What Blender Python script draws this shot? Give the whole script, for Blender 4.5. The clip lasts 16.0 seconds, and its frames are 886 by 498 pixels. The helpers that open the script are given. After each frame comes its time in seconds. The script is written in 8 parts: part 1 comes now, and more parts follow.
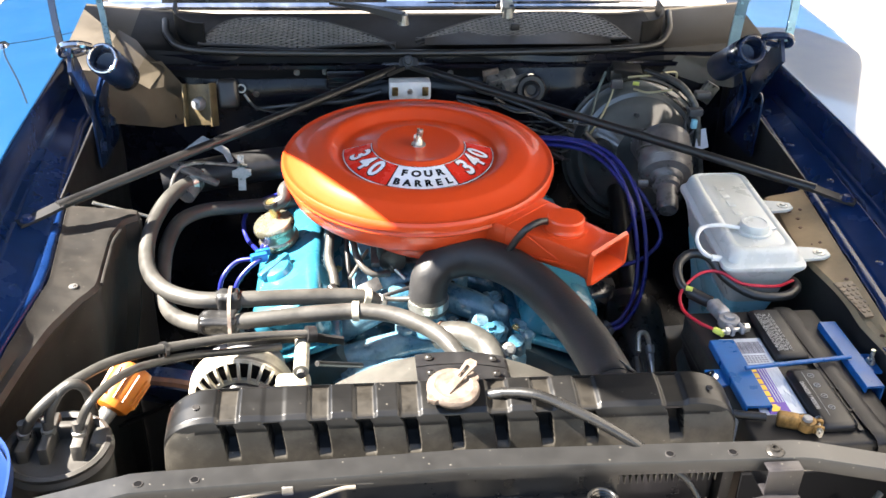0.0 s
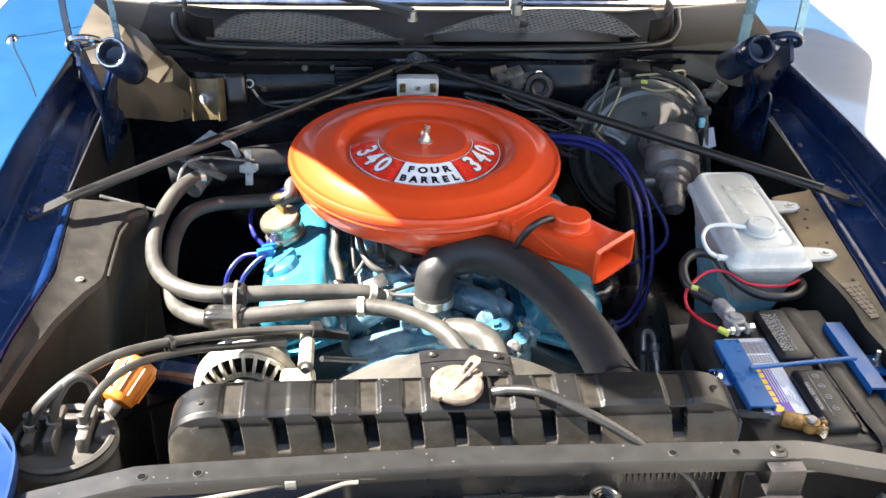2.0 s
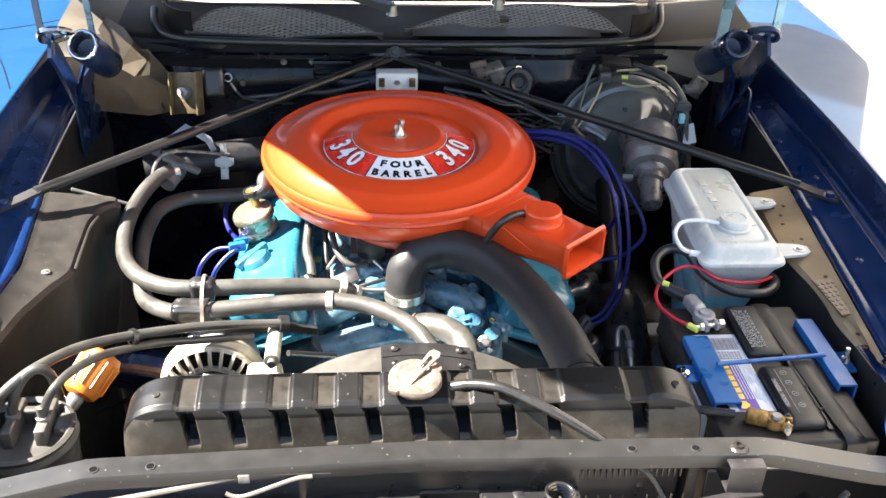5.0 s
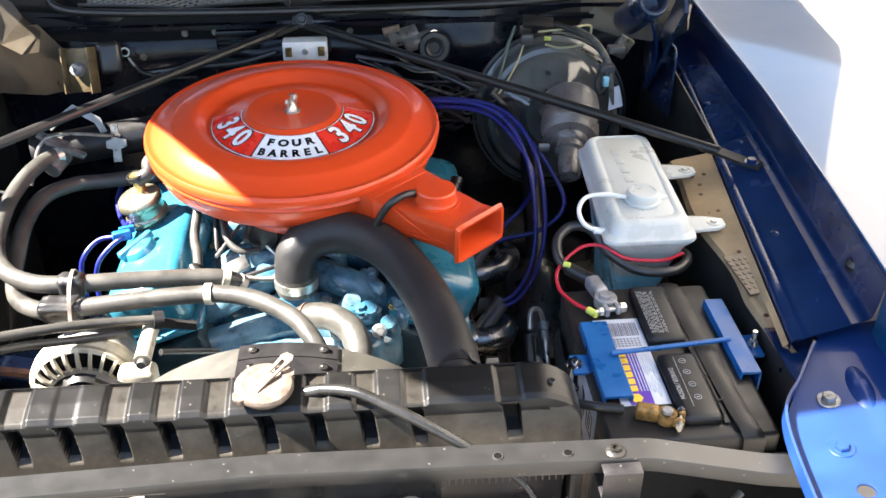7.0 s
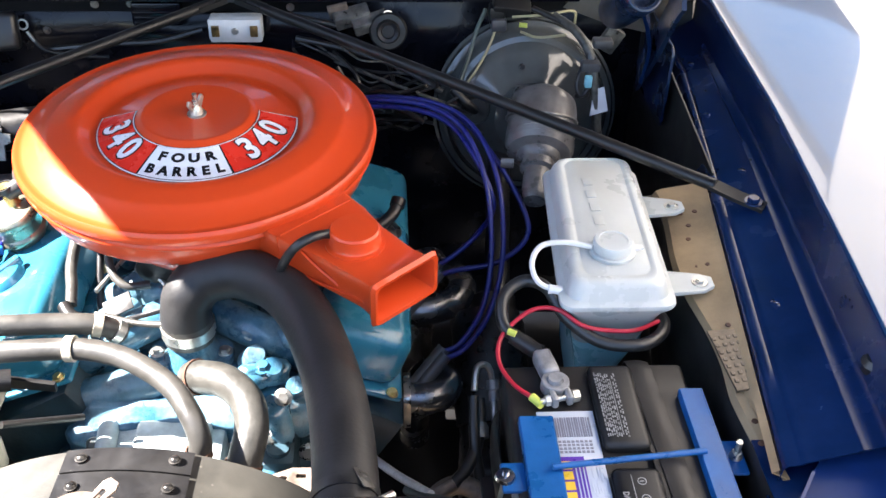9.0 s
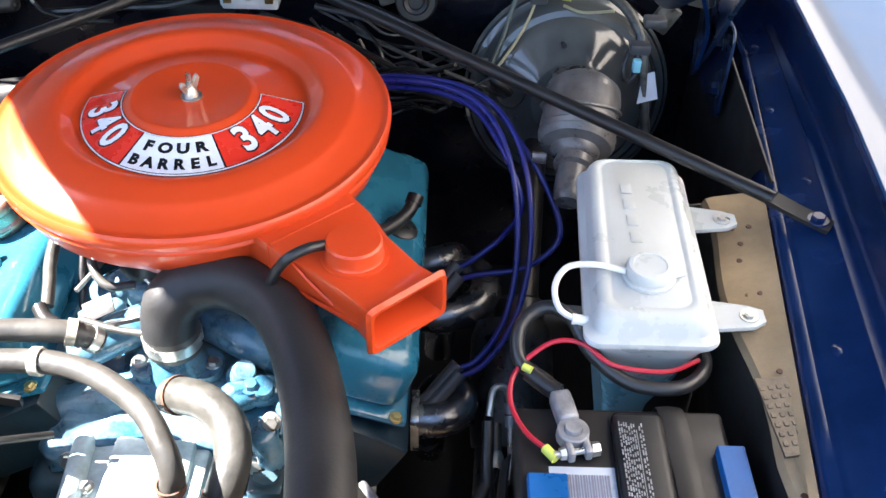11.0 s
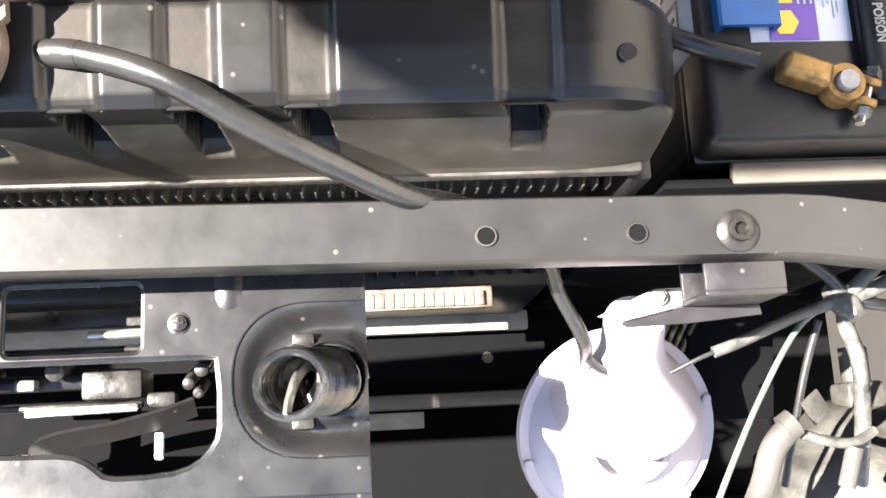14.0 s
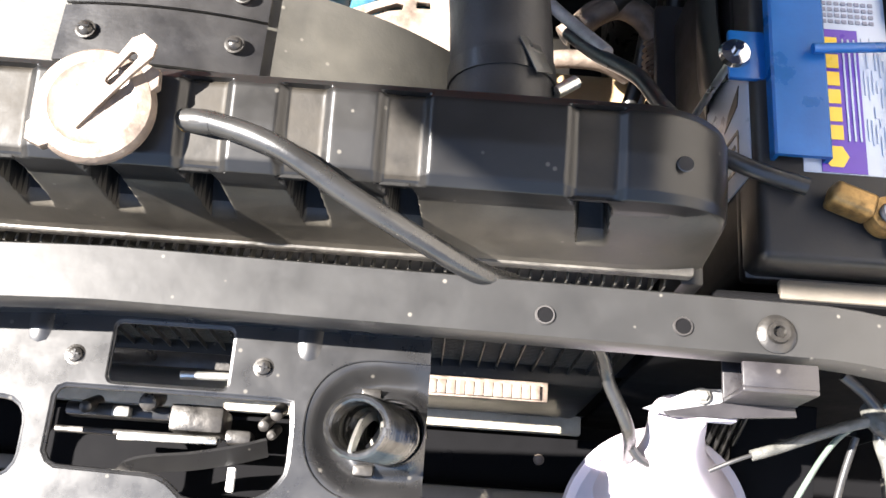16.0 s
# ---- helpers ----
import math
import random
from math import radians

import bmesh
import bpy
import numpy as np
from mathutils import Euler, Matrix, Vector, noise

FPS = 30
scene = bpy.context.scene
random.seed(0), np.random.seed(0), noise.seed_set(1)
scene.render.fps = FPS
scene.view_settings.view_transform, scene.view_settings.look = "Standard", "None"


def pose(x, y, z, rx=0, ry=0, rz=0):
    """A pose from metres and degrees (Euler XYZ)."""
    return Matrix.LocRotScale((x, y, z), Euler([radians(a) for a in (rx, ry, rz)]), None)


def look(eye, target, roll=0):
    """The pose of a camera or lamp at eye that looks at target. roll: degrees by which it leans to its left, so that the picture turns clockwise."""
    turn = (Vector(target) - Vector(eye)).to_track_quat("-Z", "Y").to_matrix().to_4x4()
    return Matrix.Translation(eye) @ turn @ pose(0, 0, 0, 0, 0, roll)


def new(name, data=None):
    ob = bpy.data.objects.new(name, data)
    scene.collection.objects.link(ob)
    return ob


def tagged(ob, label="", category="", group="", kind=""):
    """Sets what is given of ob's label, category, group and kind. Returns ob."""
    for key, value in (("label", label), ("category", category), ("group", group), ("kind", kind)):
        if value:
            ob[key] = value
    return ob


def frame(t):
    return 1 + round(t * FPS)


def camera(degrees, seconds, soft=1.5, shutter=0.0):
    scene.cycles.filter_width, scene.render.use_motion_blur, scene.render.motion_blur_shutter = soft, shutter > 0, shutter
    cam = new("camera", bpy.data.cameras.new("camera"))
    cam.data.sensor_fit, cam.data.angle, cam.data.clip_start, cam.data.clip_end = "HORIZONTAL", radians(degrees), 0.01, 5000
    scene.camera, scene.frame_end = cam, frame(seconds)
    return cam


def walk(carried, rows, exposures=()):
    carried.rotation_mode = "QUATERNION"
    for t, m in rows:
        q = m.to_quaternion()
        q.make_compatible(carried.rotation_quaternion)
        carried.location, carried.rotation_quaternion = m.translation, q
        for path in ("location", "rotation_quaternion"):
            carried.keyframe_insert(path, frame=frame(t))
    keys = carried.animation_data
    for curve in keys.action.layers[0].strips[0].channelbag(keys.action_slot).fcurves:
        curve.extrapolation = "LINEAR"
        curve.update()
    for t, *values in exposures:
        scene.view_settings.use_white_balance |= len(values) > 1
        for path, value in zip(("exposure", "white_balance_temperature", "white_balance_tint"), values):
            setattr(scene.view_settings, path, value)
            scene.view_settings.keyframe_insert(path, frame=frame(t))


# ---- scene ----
cam = camera(49.1, 16.0)
PATH = [
    (0, (-0.11, 0.041, 1.687), (0.07, 1.755, 0.673), 1.6),
    (0.5, (-0.118, 0.048, 1.683), (0.063, 1.757, 0.661), 1.7),
    (1, (-0.111, 0.052, 1.683), (0.06, 1.757, 0.652), 1.8),
    (1.5, (-0.11, 0.046, 1.687), (0.056, 1.756, 0.663), 1.9),
    (2, (-0.107, 0.04, 1.688), (0.057, 1.752, 0.667), 1.9),
    (2.5, (-0.105, 0.038, 1.686), (0.063, 1.75, 0.665), 1.9),
    (3, (-0.098, 0.039, 1.687), (0.075, 1.748, 0.664), 2.1),
    (3.5, (-0.089, 0.04, 1.686), (0.081, 1.752, 0.667), 2.2),
    (5.8, (-0.004, 0.042, 1.677), (0.137, 1.749, 0.645), 1.6),
    (6, (0.015, 0.052, 1.678), (0.154, 1.751, 0.632), 1.4),
    (6.5, (0.07, 0.069, 1.671), (0.207, 1.75, 0.595), 0.4),
    (7, (0.118, 0.13, 1.662), (0.259, 1.796, 0.565), 0.1),
    (7.5, (0.165, 0.229, 1.648), (0.286, 1.877, 0.522), 0.6),
    (8, (0.199, 0.318, 1.64), (0.309, 1.943, 0.478), 1.1),
    (8.5, (0.226, 0.381, 1.623), (0.342, 1.986, 0.437), 1.4),
    (8.7, (0.234, 0.396, 1.626), (0.351, 1.998, 0.434), 1.6),
    (10.8, (0.325, 0.548, 1.616), (0.298, 2.095, 0.348), 0.5),
    (11, (0.298, 0.568, 1.601), (0.291, 2.098, 0.313), 1.3),
    (11.5, (0.22, 0.667, 1.552), (0.306, 2.046, 0.106), 3.4),
    (12, (0.173, 0.736, 1.489), (0.362, 1.851, -0.161), 6.8),
    (12.5, (0.156, 0.751, 1.456), (0.377, 1.671, -0.306), 9.2),
    (13, (0.158, 0.76, 1.425), (0.37, 1.492, -0.424), 11.7),
    (13.5, (0.164, 0.746, 1.399), (0.335, 1.273, -0.523), 15.6),
    (14, (0.176, 0.731, 1.387), (0.339, 1.138, -0.565), 19.4),
    (14.5, (0.179, 0.723, 1.382), (0.33, 1.115, -0.574), 18.9),
    (15, (0.184, 0.714, 1.392), (0.319, 1.164, -0.552), 15.4),
    (15.5, (0.187, 0.705, 1.41), (0.289, 1.245, -0.513), 11.0),
    (16, (0.174, 0.691, 1.433), (0.189, 1.349, -0.455), 5.4),
]
EXPOSURE = [(0.0, 3.40, 6950, 11), (6.0, 3.42, 6950, 11), (7.5, 3.56, 6850, 12), (8.5, 3.50, 6700, 14), (11.0, 3.72, 6550, 13), (13.0, 3.64, 6850, 12), (14.2, 3.46, 6850, 12), (16.0, 3.42, 6650, 12)]
walk(cam, [(t, look(eye, target, roll)) for t, eye, target, roll in PATH], EXPOSURE)

# ---- world and sun ----
SUN_K = (0.90, -0.05)          # shift of a shadow per metre of drop
world = bpy.data.worlds.new("sky")
scene.world = world
world.use_nodes = True
wn = world.node_tree.nodes
sky = wn.new("ShaderNodeTexSky")
sky.sky_type = "NISHITA"
sky.sun_disc = False
sun_way = Vector((SUN_K[0], SUN_K[1], -1.0)).normalized()
sky.sun_elevation = math.asin(-sun_way.z)
sky.sun_rotation = math.atan2(-sun_way.x, -sun_way.y)
sky.air_density, sky.dust_density, sky.ozone_density = 1.0, 0.4, 1.0
world.node_tree.links.new(sky.outputs[0], wn["Background"].inputs[0])
wn["Background"].inputs[1].default_value = 0.055

sun_data = bpy.data.lights.new("sun", "SUN")
sun_data.energy = 5.0
sun_data.angle = radians(0.55)
sun_data.color = (1.0, 0.96, 0.90)
sun = new("sun", sun_data)
sun.matrix_world = look((0, 0, 6), Vector((0, 0, 6)) + sun_way)

# ---- mesh helpers ----
TAU = 2 * math.pi


def thing(name, loc, label, category, group="", kind=""):
    """An empty at the base of a thing."""
    ob = new(name)
    ob.empty_display_size = 0.05
    ob.location = loc
    return tagged(ob, label, category, group, kind)


def part(name, bm, material, parent=None, label="", sharp=38):
    """One mesh object, made in world coordinates, under a thing or a part."""
    me = bpy.data.meshes.new(name)
    bmesh.ops.recalc_face_normals(bm, faces=bm.faces[:])
    bm.to_mesh(me)
    bm.free()
    me.materials.append(material)
    me.polygons.foreach_set("use_smooth", [True] * len(me.polygons))
    me.set_sharp_from_angle(angle=radians(sharp))
    ob = new(name, me)
    if parent:
        ob.parent = parent
        if parent.type == "EMPTY":
            ob.matrix_parent_inverse = Matrix.Translation(-parent.location)
    if label:
        ob["label"] = label
    return ob


def join(*bms):
    """Several bmeshes as one."""
    out = bms[0]
    for b in bms[1:]:
        me = bpy.data.meshes.new("tmp")
        b.to_mesh(me)
        b.free()
        out.from_mesh(me)
        bpy.data.meshes.remove(me)
    return out


def moved(bm, m):
    bmesh.ops.transform(bm, matrix=m, verts=bm.verts[:])
    return bm


def box(x0, x1, y0, y1, z0, z1, bevel=0.003, seg=2):
    bm = bmesh.new()
    bmesh.ops.create_cube(bm, size=1.0)
    m = Matrix.Translation(((x0 + x1) / 2, (y0 + y1) / 2, (z0 + z1) / 2)) @ Matrix.Diagonal((x1 - x0, y1 - y0, z1 - z0, 1))
    moved(bm, m)
    if bevel > 0:
        bmesh.ops.bevel(bm, geom=bm.edges[:], offset=bevel, segments=seg, affect="EDGES", profile=0.5)
    return bm


def lathe(profile, seg=32, m=Matrix()):
    """A turned form from (radius, height) pairs round the z axis."""
    bm = bmesh.new()
    rings = []
    for r, z in profile:
        if r < 1e-5:
            rings.append([bm.verts.new((0, 0, z))])
        else:
            rings.append([bm.verts.new((r * math.cos(TAU * i / seg), r * math.sin(TAU * i / seg), z)) for i in range(seg)])
    for a, b in zip(rings, rings[1:]):
        for i in range(seg):
            j = (i + 1) % seg
            if len(a) == 1 and len(b) > 1:
                bm.faces.new((a[0], b[i], b[j]))
            elif len(b) == 1 and len(a) > 1:
                bm.faces.new((a[i], a[j], b[0]))
            elif len(a) > 1:
                bm.faces.new((a[i], a[j], b[j], b[i]))
    return moved(bm, m)


def smooth_path(pts, per=8):
    """Points along a smooth curve through the given ones."""
    p = [Vector(q) for q in pts]
    if len(p) == 2:
        return [p[0].lerp(p[1], i / per) for i in range(per + 1)]
    ext = [2 * p[0] - p[1]] + p + [2 * p[-1] - p[-2]]
    out = []
    for i in range(1, len(ext) - 2):
        a, b, c, d = ext[i - 1], ext[i], ext[i + 1], ext[i + 2]
        for k in range(per):
            t = k / per
            out.append(0.5 * ((2 * b) + (c - a) * t + (2 * a - 5 * b + 4 * c - d) * t * t + (3 * b - a - 3 * c + d) * t ** 3))
    out.append(p[-1])
    return out


def sweep(pts, section, per=8, closed=True, caps=True, up=(0, 0, 1), path=None, scale=None):
    """A section of (across, up) pairs carried along a smooth curve."""
    line = path or smooth_path(pts, per)
    bm = bmesh.new()
    rings = []
    side = None
    n = len(line)
    for i, q in enumerate(line):
        t = (line[min(i + 1, n - 1)] - line[max(i - 1, 0)]).normalized()
        if side is None:
            ref = Vector(up)
            if abs(t.dot(ref)) > 0.95:
                ref = Vector((1, 0, 0)) if abs(t.x) < 0.9 else Vector((0, 1, 0))
            side = t.cross(ref).normalized()
        else:
            side = (side - t * side.dot(t)).normalized()
        top = side.cross(t).normalized()
        k = scale(i / (n - 1)) if scale else 1.0
        rings.append([bm.verts.new(q + (side * a + top * b) * k) for a, b in section])
    m = len(section)
    for a, b in zip(rings, rings[1:]):
        for i in range(m if closed else m - 1):
            j = (i + 1) % m
            bm.faces.new((a[i], a[j], b[j], b[i]))
    if caps and closed:
        bm.faces.new(rings[0][::-1])
        bm.faces.new(rings[-1])
    return bm


def circle(r, seg=12):
    return [(r * math.cos(TAU * i / seg), r * math.sin(TAU * i / seg)) for i in range(seg)]


def tube(pts, r, seg=12, per=8, scale=None):
    return sweep(pts, circle(r, seg), per, scale=scale)


def rod(a, b, r, seg=14):
    return sweep((a, b), circle(r, seg), 1)


def along(a, b):
    """A pose at a whose z axis points to b."""
    d = Vector(b) - Vector(a)
    return Matrix.Translation(a) @ d.to_track_quat("Z", "Y").to_matrix().to_4x4()


def band(pts, r, width, t=0.0015, at=0.5, seg=20, per=8):
    """A clamp band round a hose at a share of its length."""
    line = smooth_path(pts, per)
    i = max(1, min(len(line) - 2, round(at * (len(line) - 1))))
    d = (line[i + 1] - line[i - 1]).normalized()
    m = along(line[i], line[i] + d)
    w = width / 2
    return lathe([(r * 0.97, -w), (r + t, -w), (r + t, w), (r * 0.97, w)], seg, m)


def hexbolt(m, r=0.008, h=0.006, washer=0.013):
    """A hexagon bolt head on a washer, standing on m's z axis."""
    head = lathe([(0, h), (r * 0.85, h), (r, h * 0.75), (r, 0.0015), (0, 0.0015)], 6, m)
    ring = lathe([(0, 0.002), (washer * 0.93, 0.002), (washer, 0.001), (washer, 0.0), (0, 0)], 18, m)
    return join(head, ring)


def wide(bm_fn, x0, x1, y0, y1, nx, ny, thick=0.0012):
    """A thin sheet over x and y whose height, or place, comes from a function."""
    bm = bmesh.new()
    grid = [[bm.verts.new(bm_fn(x0 + (x1 - x0) * i / nx, y0 + (y1 - y0) * j / ny)) for i in range(nx + 1)] for j in range(ny + 1)]
    for j in range(ny):
        for i in range(nx):
            bm.faces.new((grid[j][i], grid[j][i + 1], grid[j + 1][i + 1], grid[j + 1][i]))
    bmesh.ops.recalc_face_normals(bm, faces=bm.faces[:])
    if thick:
        bmesh.ops.solidify(bm, geom=bm.faces[:], thickness=thick)
    return bm


def curve_mesh(data):
    ob = bpy.data.objects.new("tmp", data)
    me = ob.to_mesh()
    bm = bmesh.new()
    bm.from_mesh(me)
    ob.to_mesh_clear()
    bpy.data.objects.remove(ob)
    bpy.data.curves.remove(data)
    return bm


def plate(loops, thick, m=Matrix(), bevel=0.0006):
    """A flat plate in m's xy plane: the first loop is the outline, the others are holes."""
    cu = bpy.data.curves.new("tmp", "CURVE")
    cu.dimensions, cu.fill_mode = "2D", "BOTH"
    cu.extrude, cu.bevel_depth, cu.bevel_resolution = thick / 2, bevel, 1
    cu.offset = -bevel
    for loop in loops:
        sp = cu.splines.new("POLY")
        sp.points.add(len(loop) - 1)
        for q, (x, y) in zip(sp.points, loop):
            q.co = (x, y, 0, 1)
        sp.use_cyclic_u = True
    return moved(curve_mesh(cu), m)


def rounded(x0, x1, y0, y1, r, seg=4):
    """The loop of a rectangle with round corners."""
    out = []
    for cx, cy, a in ((x1 - r, y1 - r, 0), (x0 + r, y1 - r, 90), (x0 + r, y0 + r, 180), (x1 - r, y0 + r, 270)):
        for k in range(seg + 1):
            b = radians(a + 90 * k / seg)
            out.append((cx + r * math.cos(b), cy + r * math.sin(b)))
    return out


def ring_loop(cx, cy, r, seg=16):
    return [(cx + r * math.cos(TAU * i / seg), cy + r * math.sin(TAU * i / seg)) for i in range(seg)]


def words(text, size, m, thick=0.0002, swell=0.0):
    """Lettering in m's xy plane, centred."""
    cu = bpy.data.curves.new("tmp", "FONT")
    cu.body, cu.size, cu.extrude, cu.offset = text, size, thick, swell
    cu.align_x, cu.align_y = "CENTER", "CENTER"
    cu.resolution_u = 3
    return moved(curve_mesh(cu), m)


# ---- materials ----
def surface(name, color, rough=0.5, metal=0.0, vary=0.25, scale=40.0, bump=0.1, bump_scale=400.0, coat=0.0,
            dust=0.0, dust_color=(0.30, 0.26, 0.21), rough_vary=0.12, trans=0.0, ior=1.5, sub=0.0, coat_ior=1.5, specks=0.0):
    """A surface with large and small variation of colour, gloss and relief, and an uneven film of dust."""
    mt = bpy.data.materials.new(name)
    mt.use_nodes = True
    nt = mt.node_tree
    n, l = nt.nodes, nt.links
    p = n["Principled BSDF"]
    tc = n.new("ShaderNodeTexCoord")
    a = n.new("ShaderNodeTexNoise")
    a.inputs["Scale"].default_value, a.inputs["Detail"].default_value, a.inputs["Roughness"].default_value = scale, 5, 0.6
    l.new(tc.outputs["Object"], a.inputs["Vector"])
    b = n.new("ShaderNodeTexNoise")
    b.inputs["Scale"].default_value, b.inputs["Detail"].default_value = bump_scale, 3
    l.new(tc.outputs["Object"], b.inputs["Vector"])
    mix = n.new("ShaderNodeMix")
    mix.data_type = "RGBA"
    lo = [c * (1 - vary) for c in color]
    hi = [min(1.0, c * (1 + vary)) for c in color]
    mix.inputs[6].default_value, mix.inputs[7].default_value = (*lo, 1), (*hi, 1)
    ramp = n.new("ShaderNodeMapRange")
    ramp.inputs["From Min"].default_value, ramp.inputs["From Max"].default_value = 0.3, 0.7
    l.new(a.outputs[0], ramp.inputs["Value"])
    l.new(ramp.outputs[0], mix.inputs[0])
    col = mix.outputs[2]
    rr = n.new("ShaderNodeMapRange")
    rr.inputs["From Min"].default_value, rr.inputs["From Max"].default_value = 0.3, 0.7
    rr.inputs["To Min"].default_value = max(0.02, rough - rough_vary)
    rr.inputs["To Max"].default_value = min(1.0, rough + rough_vary)
    l.new(a.outputs[0], rr.inputs["Value"])
    rout = rr.outputs[0]
    if dust > 0:
        d = n.new("ShaderNodeTexNoise")
        d.inputs["Scale"].default_value, d.inputs["Detail"].default_value, d.inputs["Roughness"].default_value = scale * 0.45, 9, 0.72
        l.new(tc.outputs["Object"], d.inputs["Vector"])
        dm = n.new("ShaderNodeMapRange")
        dm.inputs["From Min"].default_value, dm.inputs["From Max"].default_value = 0.42, 0.75
        dm.inputs["To Min"].default_value, dm.inputs["To Max"].default_value = 0.12 * dust, dust
        l.new(d.outputs[0], dm.inputs["Value"])
        m2 = n.new("ShaderNodeMix")
        m2.data_type = "RGBA"
        m2.inputs[7].default_value = (*dust_color, 1)
        l.new(dm.outputs[0], m2.inputs[0])
        l.new(col, m2.inputs[6])
        col = m2.outputs[2]
        m3 = n.new("ShaderNodeMix")
        m3.inputs[3].default_value = 0.85
        l.new(dm.outputs[0], m3.inputs[0])
        l.new(rout, m3.inputs[2])
        rout = m3.outputs[0]
    if specks > 0:
        v = n.new("ShaderNodeTexVoronoi")
        v.inputs["Scale"].default_value = 70
        l.new(tc.outputs["Object"], v.inputs["Vector"])
        vm = n.new("ShaderNodeMapRange")
        vm.inputs["From Min"].default_value, vm.inputs["From Max"].default_value = 0.06, 0.10
        vm.inputs["To Min"].default_value, vm.inputs["To Max"].default_value = specks, 0.0
        l.new(v.outputs["Distance"], vm.inputs["Value"])
        m4 = n.new("ShaderNodeMix")
        m4.data_type = "RGBA"
        m4.inputs[7].default_value = (0.45, 0.42, 0.36, 1)
        l.new(vm.outputs[0], m4.inputs[0])
        l.new(col, m4.inputs[6])
        col = m4.outputs[2]
    l.new(col, p.inputs["Base Color"])
    l.new(rout, p.inputs["Roughness"])
    p.inputs["Metallic"].default_value = metal
    p.inputs["Coat Weight"].default_value = coat
    p.inputs["Coat Roughness"].default_value = 0.04
    p.inputs["Coat IOR"].default_value = coat_ior
    p.inputs["IOR"].default_value = ior
    p.inputs["Transmission Weight"].default_value = trans
    if sub > 0:
        p.inputs["Subsurface Weight"].default_value = sub
        p.inputs["Subsurface Radius"].default_value = (0.02, 0.02, 0.022)
        p.inputs["Subsurface Scale"].default_value = 0.5
    if bump > 0:
        bp = n.new("ShaderNodeBump")
        bp.inputs["Strength"].default_value, bp.inputs["Distance"].default_value = bump, 0.001
        l.new(b.outputs[0], bp.inputs["Height"])
        l.new(bp.outputs[0], p.inputs["Normal"])
    return mt


orange = surface("orange_enamel", (0.60, 0.056, 0.011), 0.40, vary=0.03, scale=14, bump=0.04, bump_scale=200, rough_vary=0.03, coat=0.38, ior=1.36)
body_blue = surface("blue_metallic_paint", (0.0018, 0.043, 0.118), 0.34, metal=0.0, vary=0.08, scale=12, bump=0.010, coat=1.0, coat_ior=1.5, rough_vary=0.04)
gutter_blue = surface("blue_inner_paint", (0.0030, 0.0150, 0.062), 0.22, vary=0.40, scale=9, bump=0.22, bump_scale=30, ior=1.40, rough_vary=0.10)
black_gloss = surface("glossy_black_pressing", (0.0085, 0.0085, 0.0090), 0.28, vary=0.25, scale=50, bump=0.18, bump_scale=45, rough_vary=0.04, dust=0.08, dust_color=(0.045, 0.043, 0.038), ior=1.54, specks=0.10)
navy = surface("dark_blue_steel", (0.0050, 0.0145, 0.044), 0.30, vary=0.3, scale=14, bump=0.08, coat=0.3, ior=1.42)
turquoise = surface("turquoise_engine_enamel", (0.022, 0.165, 0.25), 0.27, vary=0.18, scale=16, bump=0.12, bump_scale=150, coat=0.5)
# pale blotches stand in for sunlit spots on the castings
turq_cast = surface("turquoise_cast_iron", (0.006, 0.080, 0.145), 0.24, vary=0.5, scale=34, bump=1.0, bump_scale=90, coat=0.5, dust=0.50, dust_color=(0.36, 0.50, 0.53))
black_tank = surface("satin_black_enamel", (0.0062, 0.0061, 0.0061), 0.31, vary=0.3, scale=22, bump=0.12, bump_scale=60, dust=0.12, dust_color=(0.034, 0.031, 0.026), rough_vary=0.05, ior=1.40, specks=0.10)
drop_grey = surface("scuffed_grey_steel", (0.013, 0.012, 0.0135), 0.34, vary=0.35, scale=40, bump=0.15, dust=0.25, dust_color=(0.038, 0.034, 0.034), specks=0.1)
strut_black = surface("matt_black_steel", (0.012, 0.012, 0.013), 0.6, vary=0.3, scale=30, bump=0.1, ior=1.35)
black_bar = surface("worn_black_bar", (0.0125, 0.0125, 0.0126), 0.38, vary=0.18, scale=40, bump=0.14, bump_scale=60, dust=0.06, dust_color=(0.036, 0.034, 0.031), specks=0.14, ior=1.50, rough_vary=0.03)
black_sheet = surface("black_painted_sheet", (0.018, 0.017, 0.017), 0.40, vary=0.35, scale=11, bump=0.12, dust=0.30, dust_color=(0.055, 0.047, 0.040))
black_firewall = surface("navy_black_firewall_paint", (0.0030, 0.0036, 0.0075), 0.24, vary=0.35, scale=12, bump=0.12, bump_scale=40, dust=0.05, dust_color=(0.045, 0.043, 0.045), ior=1.36)
black_part = surface("black_plastic", (0.008, 0.008, 0.009), 0.38, vary=0.25, scale=30, bump=0.10, dust=0.12, dust_color=(0.07, 0.065, 0.055), ior=1.45)
battery_black = surface("black_battery_case", (0.011, 0.0105, 0.0105), 0.40, vary=0.25, scale=20, bump=0.06, dust=0.35, dust_color=(0.060, 0.048, 0.038), ior=1.45)
tan_sheet = surface("dusty_inner_fender", (0.26, 0.18, 0.100), 0.5, vary=0.40, scale=14, bump=0.18, dust=0.6, dust_color=(0.42, 0.30, 0.17), specks=0.0)
cowl_paint = surface("black_cowl_paint", (0.0055, 0.0055, 0.0057), 0.55, vary=0.25, scale=9, bump=0.08, dust=0.15, dust_color=(0.020, 0.018, 0.016), ior=1.25)
